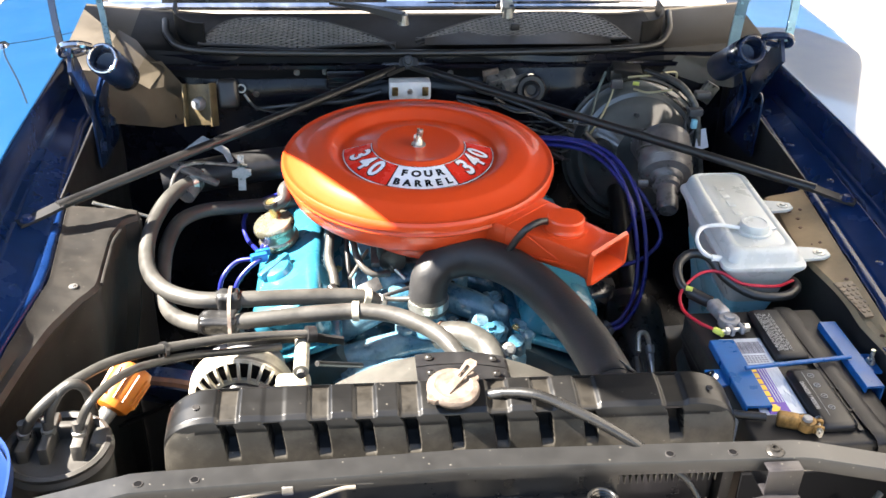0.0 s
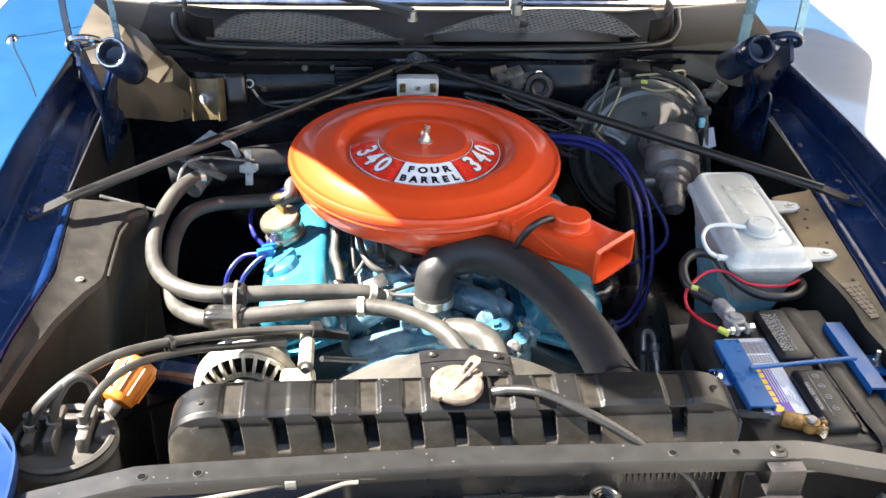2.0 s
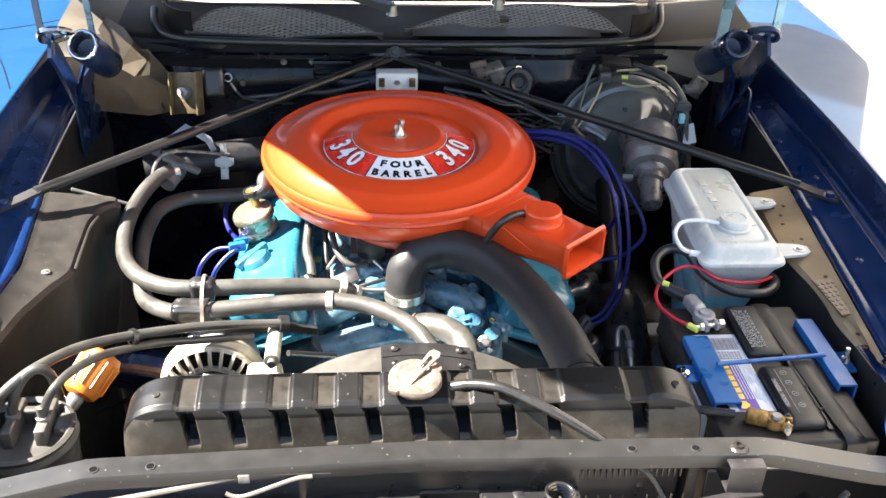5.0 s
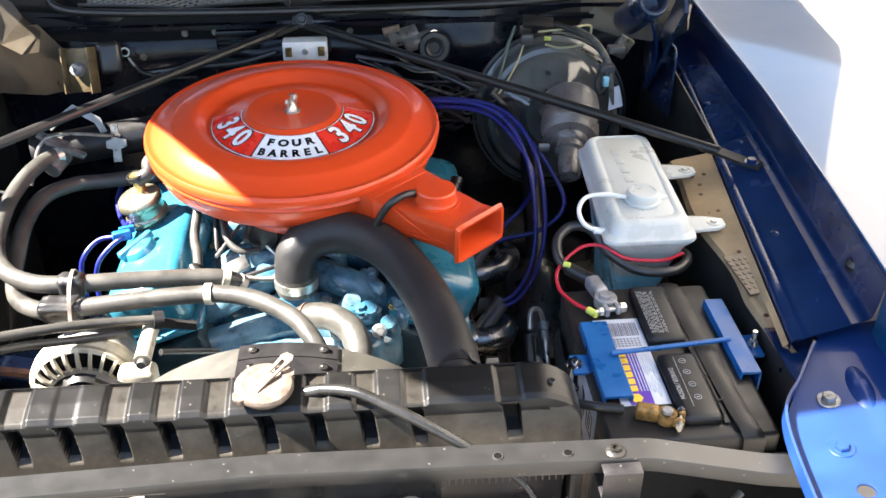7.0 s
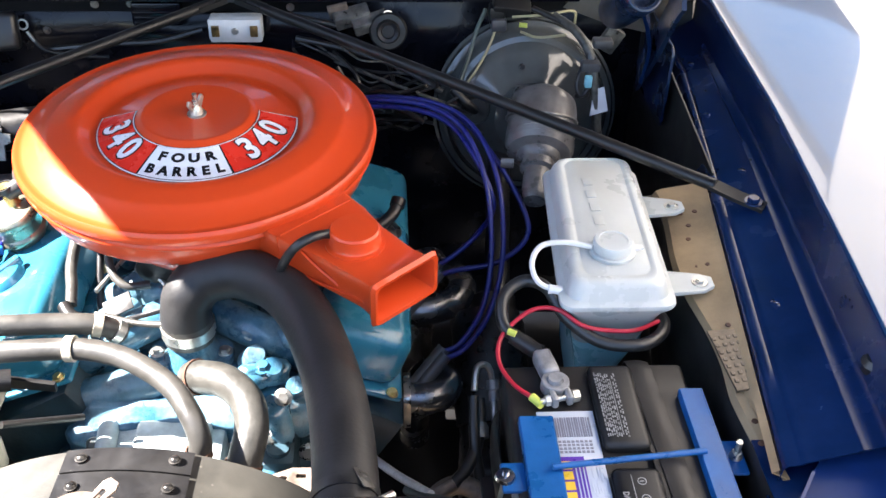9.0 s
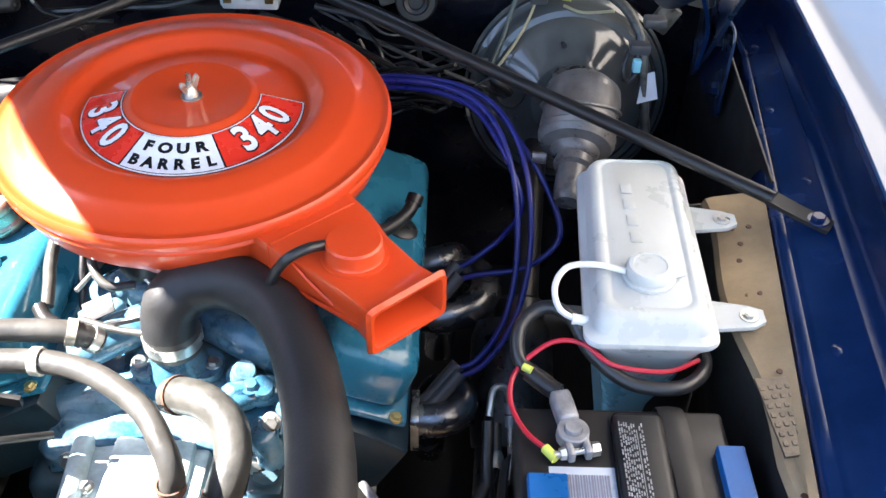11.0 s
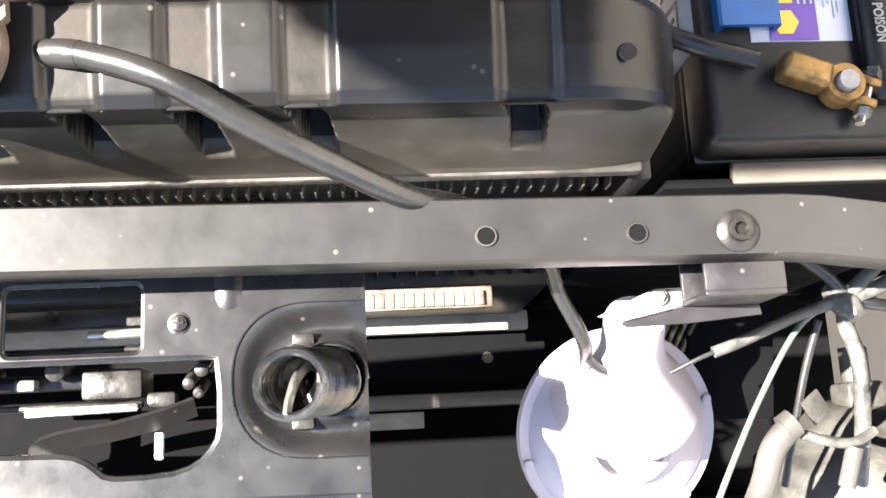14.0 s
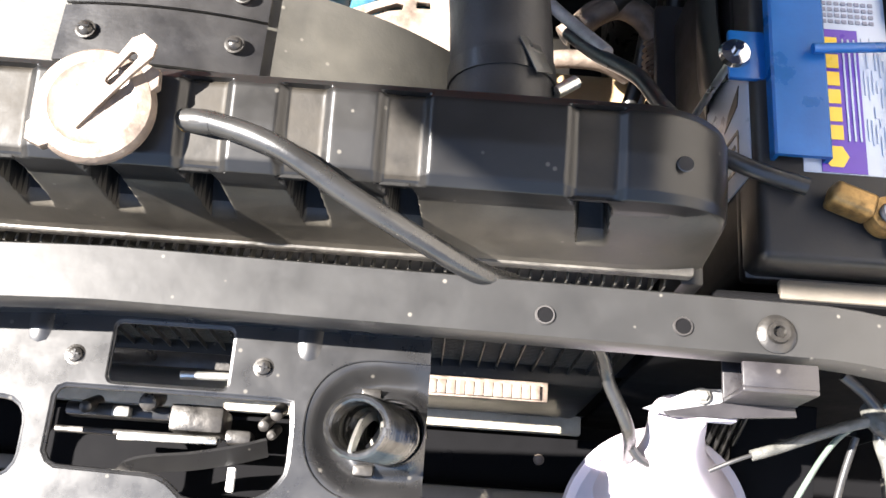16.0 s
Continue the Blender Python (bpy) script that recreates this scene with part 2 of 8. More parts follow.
rubber = surface("dusty_rubber_hose", (0.031, 0.030, 0.028), 0.36, vary=0.35, scale=26, bump=0.22, bump_scale=200, dust=0.38, dust_color=(0.112, 0.106, 0.091))
rubber_dark = surface("black_rubber", (0.012, 0.012, 0.0125), 0.36, vary=0.3, scale=22, bump=0.25, bump_scale=260, coat=0.12, dust=0.16, dust_color=(0.055, 0.050, 0.044))
rubber_pale = surface("weathered_brown_hose", (0.042, 0.041, 0.037), 0.34, vary=0.4, scale=40, bump=0.5, bump_scale=140, dust=0.35, dust_color=(0.085, 0.080, 0.070))
zinc = surface("zinc_plated_steel", (0.55, 0.54, 0.50), 0.34, metal=0.9, vary=0.25, scale=60, bump=0.10)
chrome = surface("chrome", (0.50, 0.49, 0.50), 0.12, metal=1.0, vary=0.25, scale=20, bump=0.03, rough_vary=0.08)
gold = surface("gold_chromate", (0.52, 0.43, 0.20), 0.30, metal=0.85, vary=0.25, scale=30, bump=0.08)
brass = surface("corroded_brass", (0.22, 0.135, 0.05), 0.42, metal=0.7, vary=0.75, scale=80, bump=0.5, bump_scale=300)
lead = surface("grey_lead", (0.28, 0.28, 0.29), 0.5, metal=0.5, vary=0.3, scale=80, bump=0.35)
cast_alu = surface("cast_aluminium", (0.40, 0.365, 0.29), 0.46, metal=0.15, vary=0.35, scale=60, bump=0.35, bump_scale=500, dust=0.3, dust_color=(0.25, 0.22, 0.16))
cap_metal = surface("stamped_cap_metal", (0.135, 0.104, 0.083), 0.46, metal=0.25, vary=0.65, scale=40, bump=0.8, bump_scale=150, dust=0.3, dust_color=(0.235, 0.195, 0.165), specks=0.2)
rust = surface("rusty_steel", (0.085, 0.038, 0.022), 0.75, vary=0.5, scale=60, bump=0.5)
white_plastic = surface("milky_plastic", (0.485, 0.505, 0.49), 0.32, vary=0.08, scale=12, bump=0.08, sub=0.7)
white_bright = surface("white_plastic", (0.66, 0.66, 0.65), 0.35, vary=0.05, bump=0.03)
fluid_blue = surface("washer_fluid_behind_plastic", (0.26, 0.60, 0.72), 0.3, vary=0.1, scale=10, bump=0.05, sub=0.3)
clamp_blue = surface("blue_plastic", (0.004, 0.085, 0.27), 0.34, vary=0.2, scale=30, bump=0.08)
wire_blue = surface("blue_silicone_lead", (0.010, 0.014, 0.15), 0.35, vary=0.15, scale=30, bump=0.05)
wire_red = surface("red_wire", (0.42, 0.012, 0.030), 0.40, vary=0.12, bump=0.04)
crimp_yellow = surface("yellow_crimp", (0.55, 0.60, 0.10), 0.45, vary=0.15, bump=0.05)
wire_green = surface("pale_green_wire", (0.070, 0.092, 0.076), 0.42, vary=0.35, bump=0.04)
wire_yellow = surface("cream_wire", (0.36, 0.32, 0.18), 0.45, vary=0.15, bump=0.04)
wire_grey = surface("grey_taped_wire", (0.055, 0.055, 0.050), 0.38, vary=0.7, scale=90, bump=0.6)
amber = surface("amber_plastic", (0.42, 0.125, 0.010), 0.42, vary=0.3, scale=30, bump=0.08, sub=0.3)
label_white = surface("white_label", (0.45, 0.49, 0.56), 0.35, vary=0.06, bump=0.02)
label_purple = surface("purple_print", (0.10, 0.035, 0.33), 0.35, vary=0.08, bump=0.02)
label_yellow = surface("yellow_print", (0.80, 0.52, 0.05), 0.35, vary=0.08, bump=0.02)
print_grey = surface("grey_print", (0.20, 0.20, 0.24), 0.4, vary=0.1, bump=0.02)
print_white = surface("white_print", (0.26, 0.26, 0.26), 0.4, vary=0.5, scale=120, bump=0.02)
decal_red = surface("red_decal", (0.72, 0.035, 0.018), 0.28, vary=0.04, bump=0.02)
decal_white = surface("white_decal", (0.74, 0.76, 0.80), 0.28, vary=0.03, bump=0.02)
decal_black = surface("black_decal", (0.008, 0.008, 0.009), 0.35, vary=0.1, bump=0.02, ior=1.4)
ceramic = surface("white_ceramic", (0.66, 0.67, 0.66), 0.5, vary=0.1, bump=0.1)
booster_grey = surface("grey_booster_paint", (0.075, 0.082, 0.080), 0.16, vary=0.30, scale=8, bump=0.06, bump_scale=40, coat=0.8, dust=0.15, dust_color=(0.12, 0.115, 0.105), rough_vary=0.06)
header_steel = surface("gunmetal_header_coating", (0.20, 0.20, 0.205), 0.26, metal=0.9, vary=0.25, scale=20, bump=0.04, rough_vary=0.08)
cast_grey = surface("grey_cast_iron", (0.10, 0.094, 0.092), 0.28, vary=0.4, scale=40, bump=0.35, coat=0.2, dust=0.2, dust_color=(0.16, 0.145, 0.13))
concrete = surface("concrete", (0.185, 0.168, 0.146), 0.85, vary=0.12, scale=1.2, bump=0.3, bump_scale=60)
glass_dark = surface("windscreen_glass", (0.07, 0.10, 0.16), 0.05, vary=0.05, scale=4, bump=0.0, coat=1.0)
stucco = surface("cream_stucco", (0.40, 0.372, 0.335), 0.85, vary=0.08, scale=2.0, bump=0.4, bump_scale=40)
dark_wall = surface("dark_reflection_wall", (0.040, 0.036, 0.032), 0.7, vary=0.3, scale=2.0, bump=0.3, bump_scale=30)
siding = surface("grey_painted_siding", (0.24, 0.22, 0.21), 0.8, vary=0.1, scale=3.0, bump=0.2, bump_scale=40)
horn_paint = surface("pale_grey_horn_paint", (0.38, 0.345, 0.38), 0.45, vary=0.08, scale=20, bump=0.06)

grease = surface("greasy_steel", (0.028, 0.026, 0.024), 0.38, metal=0.5, vary=0.6, scale=60, bump=0.4, bump_scale=200, rough_vary=0.2)
boot_grey = surface("grey_rubber_boot", (0.060, 0.060, 0.064), 0.42, vary=0.2, scale=40, bump=0.1)
soot_seam = surface("dusty_solder_seam", (0.060, 0.056, 0.050), 0.5, vary=0.6, scale=60, bump=0.8, bump_scale=160)
# turquoise paled for the sunlight on the pump housing
pump_sunlit = surface("sunlit_pale_turquoise", (0.36, 0.44, 0.45), 0.36, vary=0.35, scale=40, bump=0.5, bump_scale=200, dust=0.3, dust_color=(0.46, 0.48, 0.46))
shroud_plastic = surface("dusty_shroud_plastic", (0.030, 0.029, 0.026), 0.44, vary=0.3, scale=12, bump=0.10, dust=0.5, dust_color=(0.105, 0.098, 0.080), specks=0.12)
panel_dust = surface("dusty_grey_panel", (0.105, 0.092, 0.075), 0.45, vary=0.4, scale=14, bump=0.15, dust=0.4, dust_color=(0.17, 0.145, 0.11))
tarnish = surface("tarnished_plating", (0.24, 0.235, 0.22), 0.36, metal=0.7, vary=0.45, scale=60, bump=0.2)
canister_plastic = surface("dusty_canister_plastic", (0.040, 0.038, 0.035), 0.42, vary=0.4, scale=22, bump=0.12, dust=0.5, dust_color=(0.13, 0.12, 0.105))
core_fin = surface("dusty_radiator_fins", (0.045, 0.041, 0.034), 0.5, vary=0.5, scale=60, bump=0.6, bump_scale=500)
alt_crown = surface("dusty_alternator_shell", (0.20, 0.175, 0.135), 0.45, metal=0.2, vary=0.35, scale=40, bump=0.3, dust=0.3, dust_color=(0.14, 0.12, 0.09))
stamp_grey = surface("stamped_dusty_steel", (0.12, 0.09, 0.06), 0.45, metal=0.2, vary=0.5, scale=60, bump=0.3)
# turquoise darkened for shade on the block, heads and pump side
block_shaded = surface("shaded_turquoise_block", (0.010, 0.032, 0.046), 0.42, vary=0.5, scale=24, bump=0.5, bump_scale=140, dust=0.2, dust_color=(0.05, 0.055, 0.05))
label_faint = surface("faint_print", (0.46, 0.50, 0.58), 0.4, vary=0.1, bump=0.02)
shell_grey = surface("dusty_lamp_shell", (0.036, 0.035, 0.032), 0.45, vary=0.6, scale=40, bump=0.4, dust=0.4, dust_color=(0.09, 0.083, 0.070))
spring_steel = surface("dark_spring_steel", (0.085, 0.083, 0.080), 0.20, metal=0.9, vary=0.5, scale=60, bump=0.15, bump_scale=200)
panel_pale = surface("dusty_pale_steel", (0.30, 0.27, 0.215), 0.5, vary=0.35, scale=30, bump=0.2, dust=0.3, dust_color=(0.20, 0.17, 0.13))
# flat black in place of shade, inside holes and on low sheets
shade_black = surface("flat_black_for_shade", (0.0045, 0.0045, 0.005), 0.8, vary=0.1, bump=0.0, ior=1.1)
hose_sheen = surface("matt_black_hose", (0.016, 0.0158, 0.0165), 0.48, vary=0.3, scale=22, bump=0.25, bump_scale=260, dust=0.16, dust_color=(0.075, 0.068, 0.060), ior=1.42)
wheelhouse_paint = surface("dusty_black_wheelhouse", (0.013, 0.0125, 0.012), 0.45, vary=0.5, scale=9, bump=0.3, bump_scale=24, dust=0.60, dust_color=(0.090, 0.080, 0.068), specks=0.08, ior=1.35)
cowl_dust = surface("dust_brown_cowl", (0.040, 0.034, 0.027), 0.55, vary=0.35, scale=12, bump=0.15, dust=0.4, dust_color=(0.10, 0.083, 0.062), ior=1.35)
mesh_grey = surface("dusty_grey_mesh", (0.15, 0.148, 0.142), 0.5, vary=0.3, scale=30, bump=0.05)
pocket_shade = surface("shaded_black_pocket", (0.006, 0.006, 0.006), 0.6, vary=0.4, scale=40, bump=0.2, ior=1.3)
front_lit_dust = surface("sunlit_road_dust_enamel", (0.024, 0.022, 0.018), 0.42, vary=0.4, scale=26, bump=0.2, bump_scale=90, dust=0.6, dust_color=(0.125, 0.112, 0.092), ior=1.4, specks=0.10)
hose_gloss = surface("shiny_black_hose", (0.012, 0.0118, 0.0115), 0.25, vary=0.3, scale=30, bump=0.15, bump_scale=200, dust=0.15, dust_color=(0.05, 0.047, 0.042), ior=1.5)
hollow_brown = surface("browner_hollow_enamel", (0.009, 0.0078, 0.0062), 0.50, vary=0.5, scale=60, bump=0.2, bump_scale=120, dust=0.5, dust_color=(0.036, 0.030, 0.022), ior=1.33)
bracket_blue = surface("blue_bracket_paint", (0.004, 0.026, 0.120), 0.46, vary=0.25, scale=12, bump=0.2, bump_scale=20, coat=0.15, rough_vary=0.08, ior=1.4)
side_brown = surface("brown_black_side_panel", (0.085, 0.072, 0.055), 0.34, vary=0.35, scale=14, bump=0.25, bump_scale=30, dust=0.35, dust_color=(0.15, 0.125, 0.092))

# ---- the setting: ground, house wall, body shell ----
CX = 0.045                      # the body's centre line


def flat(x0, x1, y0, y1, z):
    bm = bmesh.new()
    bm.faces.new([bm.verts.new(v) for v in ((x0, y0, z), (x1, y0, z), (x1, y1, z), (x0, y1, z))])
    return bm


tagged(part("ground", flat(-400, 400, -400, 400, 0.0), concrete), "pale sunlit concrete driveway under the car", "ground", kind="structure")
tagged(part("wall_east", join(box(4.0, 4.2, -3.0, 6.85, -0.02, 9.0, 0.01), box(4.0, 4.2, 6.9, 18.0, 4.5, 9.0, 0.01)), stucco), "tall sunlit cream stucco house wall with an open passage", "wall", kind="structure")
far_house = tagged(part("wall_north", box(1.5, 14.0, 12.0, 12.2, -0.02, 4.9, 0.01), siding), "shaded cream house wall across the end of the driveway", "wall", kind="structure")
for k in range(18):
    part("board", box(1.5, 14.0, 11.985, 12.0, 0.05 + 0.27 * k, 0.30 + 0.27 * k, 0.004), siding, far_house)
# unseen dark walls added to keep bright sky out of the fender reflection
tagged(part("reflection_wall", join(box(-9.2, -9.0, -6.0, 12.2, -0.02, 4.2, 0.01), box(-9.0, 1.496, 12.004, 12.2, -0.02, 8.5, 0.01)), dark_wall), "unseen dark wall added to block sky reflections in the fender", "wall", kind="structure")


def inner_x(y, left=False):
    x = min(0.700, 0.615 + (y - 1.1) * 0.125)
    return max(x, 0.645 - 0.08 * max(0.0, y - 1.08)) if left else x


def lip_x(y):
    return 0.742 + (y - 1.5) * (0.035 if y > 1.5 else 0.08)


def lip_z(y):
    return 1.030 - 0.02 * max(0.0, 1.2 - y)


def gutter_section(y, left=False):
    a, b, h = inner_x(y, left), lip_x(y), lip_z(y)
    w = b - a
    return [(a - 0.004, 0.90), (a, 0.944), (a + 0.002, 0.948), (a + 0.005, 0.950), (a + 0.15 * w, 0.9500), (a + 0.17 * w, 0.9515), (a + 0.20 * w, 0.9535), (a + 0.23 * w, 0.9545),
            (a + 0.64 * w, 0.9665), (a + 0.66 * w, 0.9685), (a + 0.69 * w, 0.9695), (a + 0.72 * w, 0.9690), (a + 0.86 * w, 0.974), (a + 0.89 * w, 0.976), (a + 0.91 * w, 0.980),
            (b - 0.004, h - 0.006), (b - 0.002, h - 0.002), (b - 0.001, h), (b + 0.002, h + 0.0012)]


def skin_section(y):
    b, h = lip_x(y), lip_z(y)
    s = [(b, h + 0.001), (b + 0.0008, h + 0.0022), (b + 0.0020, h + 0.0029), (b + 0.003, h + 0.003), (b + 0.006, h + 0.00295)]
    for k in range(1, 9):
        f = k / 8
        s.append((b + 0.003 + 0.200 * f, h + 0.003 - 0.005 * f - 0.004 * f * f))
    x1, z1 = s[-1]
    for k in range(1, 9):
        a = k / 8 * 1.5
        s.append((x1 + 0.050 * math.sin(a), z1 - 0.050 * (1 - math.cos(a))))
    s.append((s[-1][0] + 0.012, 0.45))
    return s


def loft(section, ys, mirror, thick=0.0012):
    bm = bmesh.new()
    rows = [[bm.verts.new(((2 * CX - x) if mirror else x, y, z)) for x, z in section(y)] for y in ys]
    for a, b in zip(rows, rows[1:]):
        for i in range(len(a) - 1):
            bm.faces.new((a[i], a[i + 1], b[i + 1], b[i]))
    bmesh.ops.recalc_face_normals(bm, faces=bm.faces[:])
    bmesh.ops.solidify(bm, geom=bm.faces[:], thickness=thick)
    return bm


YS = [0.62 + 0.05 * i for i in range(42)]


def side(x, mirror):
    return 2 * CX - x if mirror else x


def fender(mirror):
    word = "bright sunlit" if mirror else "glossy shaded"
    f = thing("fender", (side(0.75, mirror), 1.3, 0.45), word + " blue metallic car fender beside the engine bay", "fender", "front fenders", "structure")
    part("gutter", loft(lambda y: gutter_section(y, mirror), YS if mirror else [0.985] + [y for y in YS if y > 1.0], mirror), gutter_blue, f, "dark blue stepped drain channel")
    mirror or part("front_flange", loft(lambda y: [(lip_x(y) - 0.004, 0.952), (lip_x(y) - 0.002, lip_z(y) - 0.004), (lip_x(y) + 0.002, lip_z(y) + 0.0012)], [0.62, 0.70, 0.78, 0.86, 0.93, 0.985], mirror), body_blue, f)
    part("skin", loft(skin_section, YS, mirror), body_blue, f)
    # bolts and clips along the channel
    for y, fx, z in ((1.46, 0.56, 0.9635), (1.20, 0.40, 0.9585), (1.78, 0.40, 0.9585), (1.62, 0.34, 0.957)):
        a, b = inner_x(y, mirror), lip_x(y)
        part("bolt", lathe([(0, 0.0016), (0.004, 0.0015), (0.0052, 0.0008), (0.0056, 0.0006), (0.0085, 0.0004), (0.0090, 0)], 18, pose(side(a + fx * (b - a), mirror), y, z)), gutter_blue, f)
    y = 1.07
    part("bumper", lathe([(0, 0.016), (0.010, 0.015), (0.014, 0.009), (0.012, 0.0), (0, 0)], 14, pose(side(0.708, mirror), y, 0.985)), rubber_dark, f, "round black rubber hood bumper")
    # seams of panels on the outer skin
    if mirror:
        part("marker", lathe([(0, 0.008), (0.010, 0.007), (0.016, 0.0), (0, 0)], 20, pose(side(0.896, True), 2.000, 1.027) @ Matrix.Diagonal((0.8, 1.4, 1, 1))), chrome, f, "small chrome turn indicator")
        # gaps between the fender, the door and the cowl
        for line in (((-0.805, 2.010), (-0.749, 2.030), (-0.690, 2.066), (-0.662, 2.092)), ((-0.800, 1.985), (-0.780, 1.930), (-0.715, 1.785), (-0.672, 1.680))):
            pts = []
            for x, y in line:
                u = (2 * CX - x - lip_x(y) - 0.003) / 0.200
                pts.append((x, y, lip_z(y) + 0.0034 - 0.005 * u - 0.004 * u * u))
            part("panel_gap", sweep(pts, [(-0.0011, -0.0006), (0.0011, -0.0006), (0.0011, 0.0004), (-0.0011, 0.0004)], 6), decal_black, f)
    return f


fender(True)
fender(False)


def front_bracket(mirror):
    """The pressed corner piece that ties the fender to the front bar."""
    br = thing("corner_bracket", (side(0.58, mirror), 0.83, 0.92), "pressed blue metal corner bracket bolted between fender and front bar", "bracket", "corner brackets", "structure")
    out = [(0.526, 0.70), (0.545, 0.86), (0.622, 0.975), (0.640, 0.995), (0.640, 1.010), (0.765, 1.010), (0.765, 0.62), (0.545, 0.62)]
    hole = ring_loop(0.592, 0.762, 0.009)
    off = 0.030 if mirror else 0.0
    loops = [[(side(x, mirror) - off, y) for x, y in lp] for lp in (out, hole)]
    tilt = pose(side(0.53, mirror), 0, 0.930, 0, 6.5 if mirror else -6.5, 0) @ Matrix.Translation((-side(0.53, mirror), 0, 0))
    part("panel", plate(loops, 0.002, tilt), bracket_blue, br)
    rim = [(side(x, mirror) - off, y, 0.937 + (x - 0.53) * 0.11) for x, y in ((0.528, 0.70), (0.546, 0.858), (0.585, 0.92), (0.622, 0.973))]
    part("flange", sweep(rim, [(-0.0015, -0.008), (0.0015, -0.008), (0.0015, 0.010), (-0.0015, 0.010)], 8), bracket_blue, br)
    for x, y, sx, sy in ((0.648, 0.905, 0.45, 1.2), (0.668, 0.80, 0.8, 2.2), (0.575, 0.705, 0.7, 1.4)):
        part("bead", moved(lathe([(0, 0.007), (0.016, 0.006), (0.024, 0.002), (0.030, 0.0), (0.032, -0.001), (0, -0.001)], 28), pose(side(x, mirror) - off, y, 0.9315 + (x - 0.53) * 0.114, 0, 6.5 if mirror else -6.5, 8 if mirror else -8) @ Matrix.Diagonal((sx, sy, 1, 1))), bracket_blue, br)
    part("bolt", hexbolt(pose(side(0.607, mirror) - off, 0.890, 0.9405, 0, 6.5 if mirror else -6.5, 0), 0.0085, 0.008, 0.013), tarnish, br)
    part("bolt", hexbolt(pose(side(0.592, mirror) - off, 0.820, 0.938, 0, 6.5 if mirror else -6.5, 0), 0.008, 0.006, 0.014), bracket_blue, br)
    return br


front_bracket(True)
fb_right = front_bracket(False)
part("filler", box(0.590, 0.730, 0.925, 1.035, 0.9275, 0.9295, 0.0005), gutter_blue, fb_right)


def inner_fender(mirror):
    mat = wheelhouse_paint if mirror else tan_sheet
    word = "black painted sheet metal wheelhouse with a dusty ledge" if mirror else "dusty brown wheelhouse ledge with rows of small holes"
    f = thing("inner_fender", (side(0.6, mirror), 1.2, 0.4), word, "inner fender", "inner fenders", "structure")

    def sec(y):
        o = inner_x(y, mirror) - 0.003
        if mirror:
            knots = ((0.95, 0.665), (0.993, 0.629), (1.072, 0.620), (1.147, 0.607), (1.213, 0.584), (1.240, 0.569), (1.255, 0.567), (1.307, 0.571), (1.393, 0.576), (1.44, 0.566))
            i = knots[0][1] if y < 0.95 else knots[-1][1]
            for (ya, xa), (yb, xb) in zip(knots, knots[1:]):
                if ya <= y < yb:
                    i = xa + (xb - xa) * (y - ya) / (yb - ya)
            i = min(i, o - 0.012)
            if y > 1.44:
                i = 0.5475
        else:
            i = 0.588 + 0.012 * max(0.0, min(1.0, (1.10 - y) / 0.06)) + 0.006 * math.sin(y * 23)
        # ahead of its corner the left wheelhouse is hollowed below the ledge
        b = 0.030 * max(0.0, min(1.0, (1.25 - y) / 0.035)) if mirror else 0.0
        return [(o, 0.945), (o - 0.006, 0.940), (i + 0.012, 0.931), (i + 0.004, 0.928), (i, 0.920), (i + 0.002 + 0.4 * b, 0.902), (i + 0.004 + b, 0.86), (i + 0.02 + b, 0.75), (i + 0.05 + b, 0.60), (i + 0.05 + b, 0.35)]

    ys = [0.87 + 0.015 * k for k in range(41)]
    part("ledge", loft(lambda y: sec(y)[:5], ys if mirror else [0.985] + ys[8:], mirror), mat, f)
    # the right wall below the ledge is black for the shaded gap
    part("wheel_wall", loft(lambda y: [(x + 0.001, z) for x, z in sec(y)[4:]], ys, mirror), wheelhouse_paint if mirror else black_sheet, f)
    # rear wall of the wheelhouse
    part("end_panel", plate([[(0, 0), (0.13, 0), (0.13, 0.53), (0.07, 0.56), (0, 0.55)]], 0.002, pose(side(0.548, mirror), 1.475, 0.36, 90, 0, 0) @ Matrix.Diagonal((-1 if mirror else 1, 1, 1, 1))), black_sheet, f)
    # panel behind, towards the firewall
    part("rear_panel", plate([[(1.47, 0.40), (1.93, 0.40), (1.93, 1.0), (1.80, 0.985), (1.47, 0.955)]], 0.002, Matrix(((0, 0, 1, side(0.668, mirror)), (1, 0, 0, 0), (0, 1, 0, 0), (0, 0, 0, 1)))), black_sheet, f)
    if mirror:
        part("ledge_screw", lathe([(0, 0.003), (0.003, 0.0028), (0.0042, 0.0015), (0.0062, 0.0012), (0.0066, 0)], 16, pose(-0.508, 1.235, 0.9345)), tarnish, f)
        part("lip_bead", tube([(side(sec(v)[4][0] - 0.001, True), v, 0.921) for v in (1.26, 1.30, 1.34, 1.38, 1.42)], 0.0030, 8, 4), wheelhouse_paint, f)
    else:
        rnd = random.Random(4)
        for k in range(16):
            y = 1.03 + 0.027 * k
            for u in (0.3, 0.7):
                if rnd.random() < 0.62:
                    o = inner_x(y) - 0.003
                    i = 0.588
                    x = i + 0.012 + (o - 0.006 - i - 0.012) * (u + rnd.uniform(-0.12, 0.12))
                    z = 0.931 + (x - i - 0.012) / max(0.01, (o - 0.018 - i)) * 0.009
                    part("hole", lathe([(0, 0.0010), (0.0030, 0.0010), (0.0034, 0.0)], 10, pose(x, y, z)), rust, f)
        pad = part("stamped_pad", plate([[(0.591, 1.091), (0.628, 1.099), (0.622, 1.185), (0.585, 1.181)]], 0.002, pose(0, 0, 0.9375, 0, 0, 0)), stamp_grey, f)
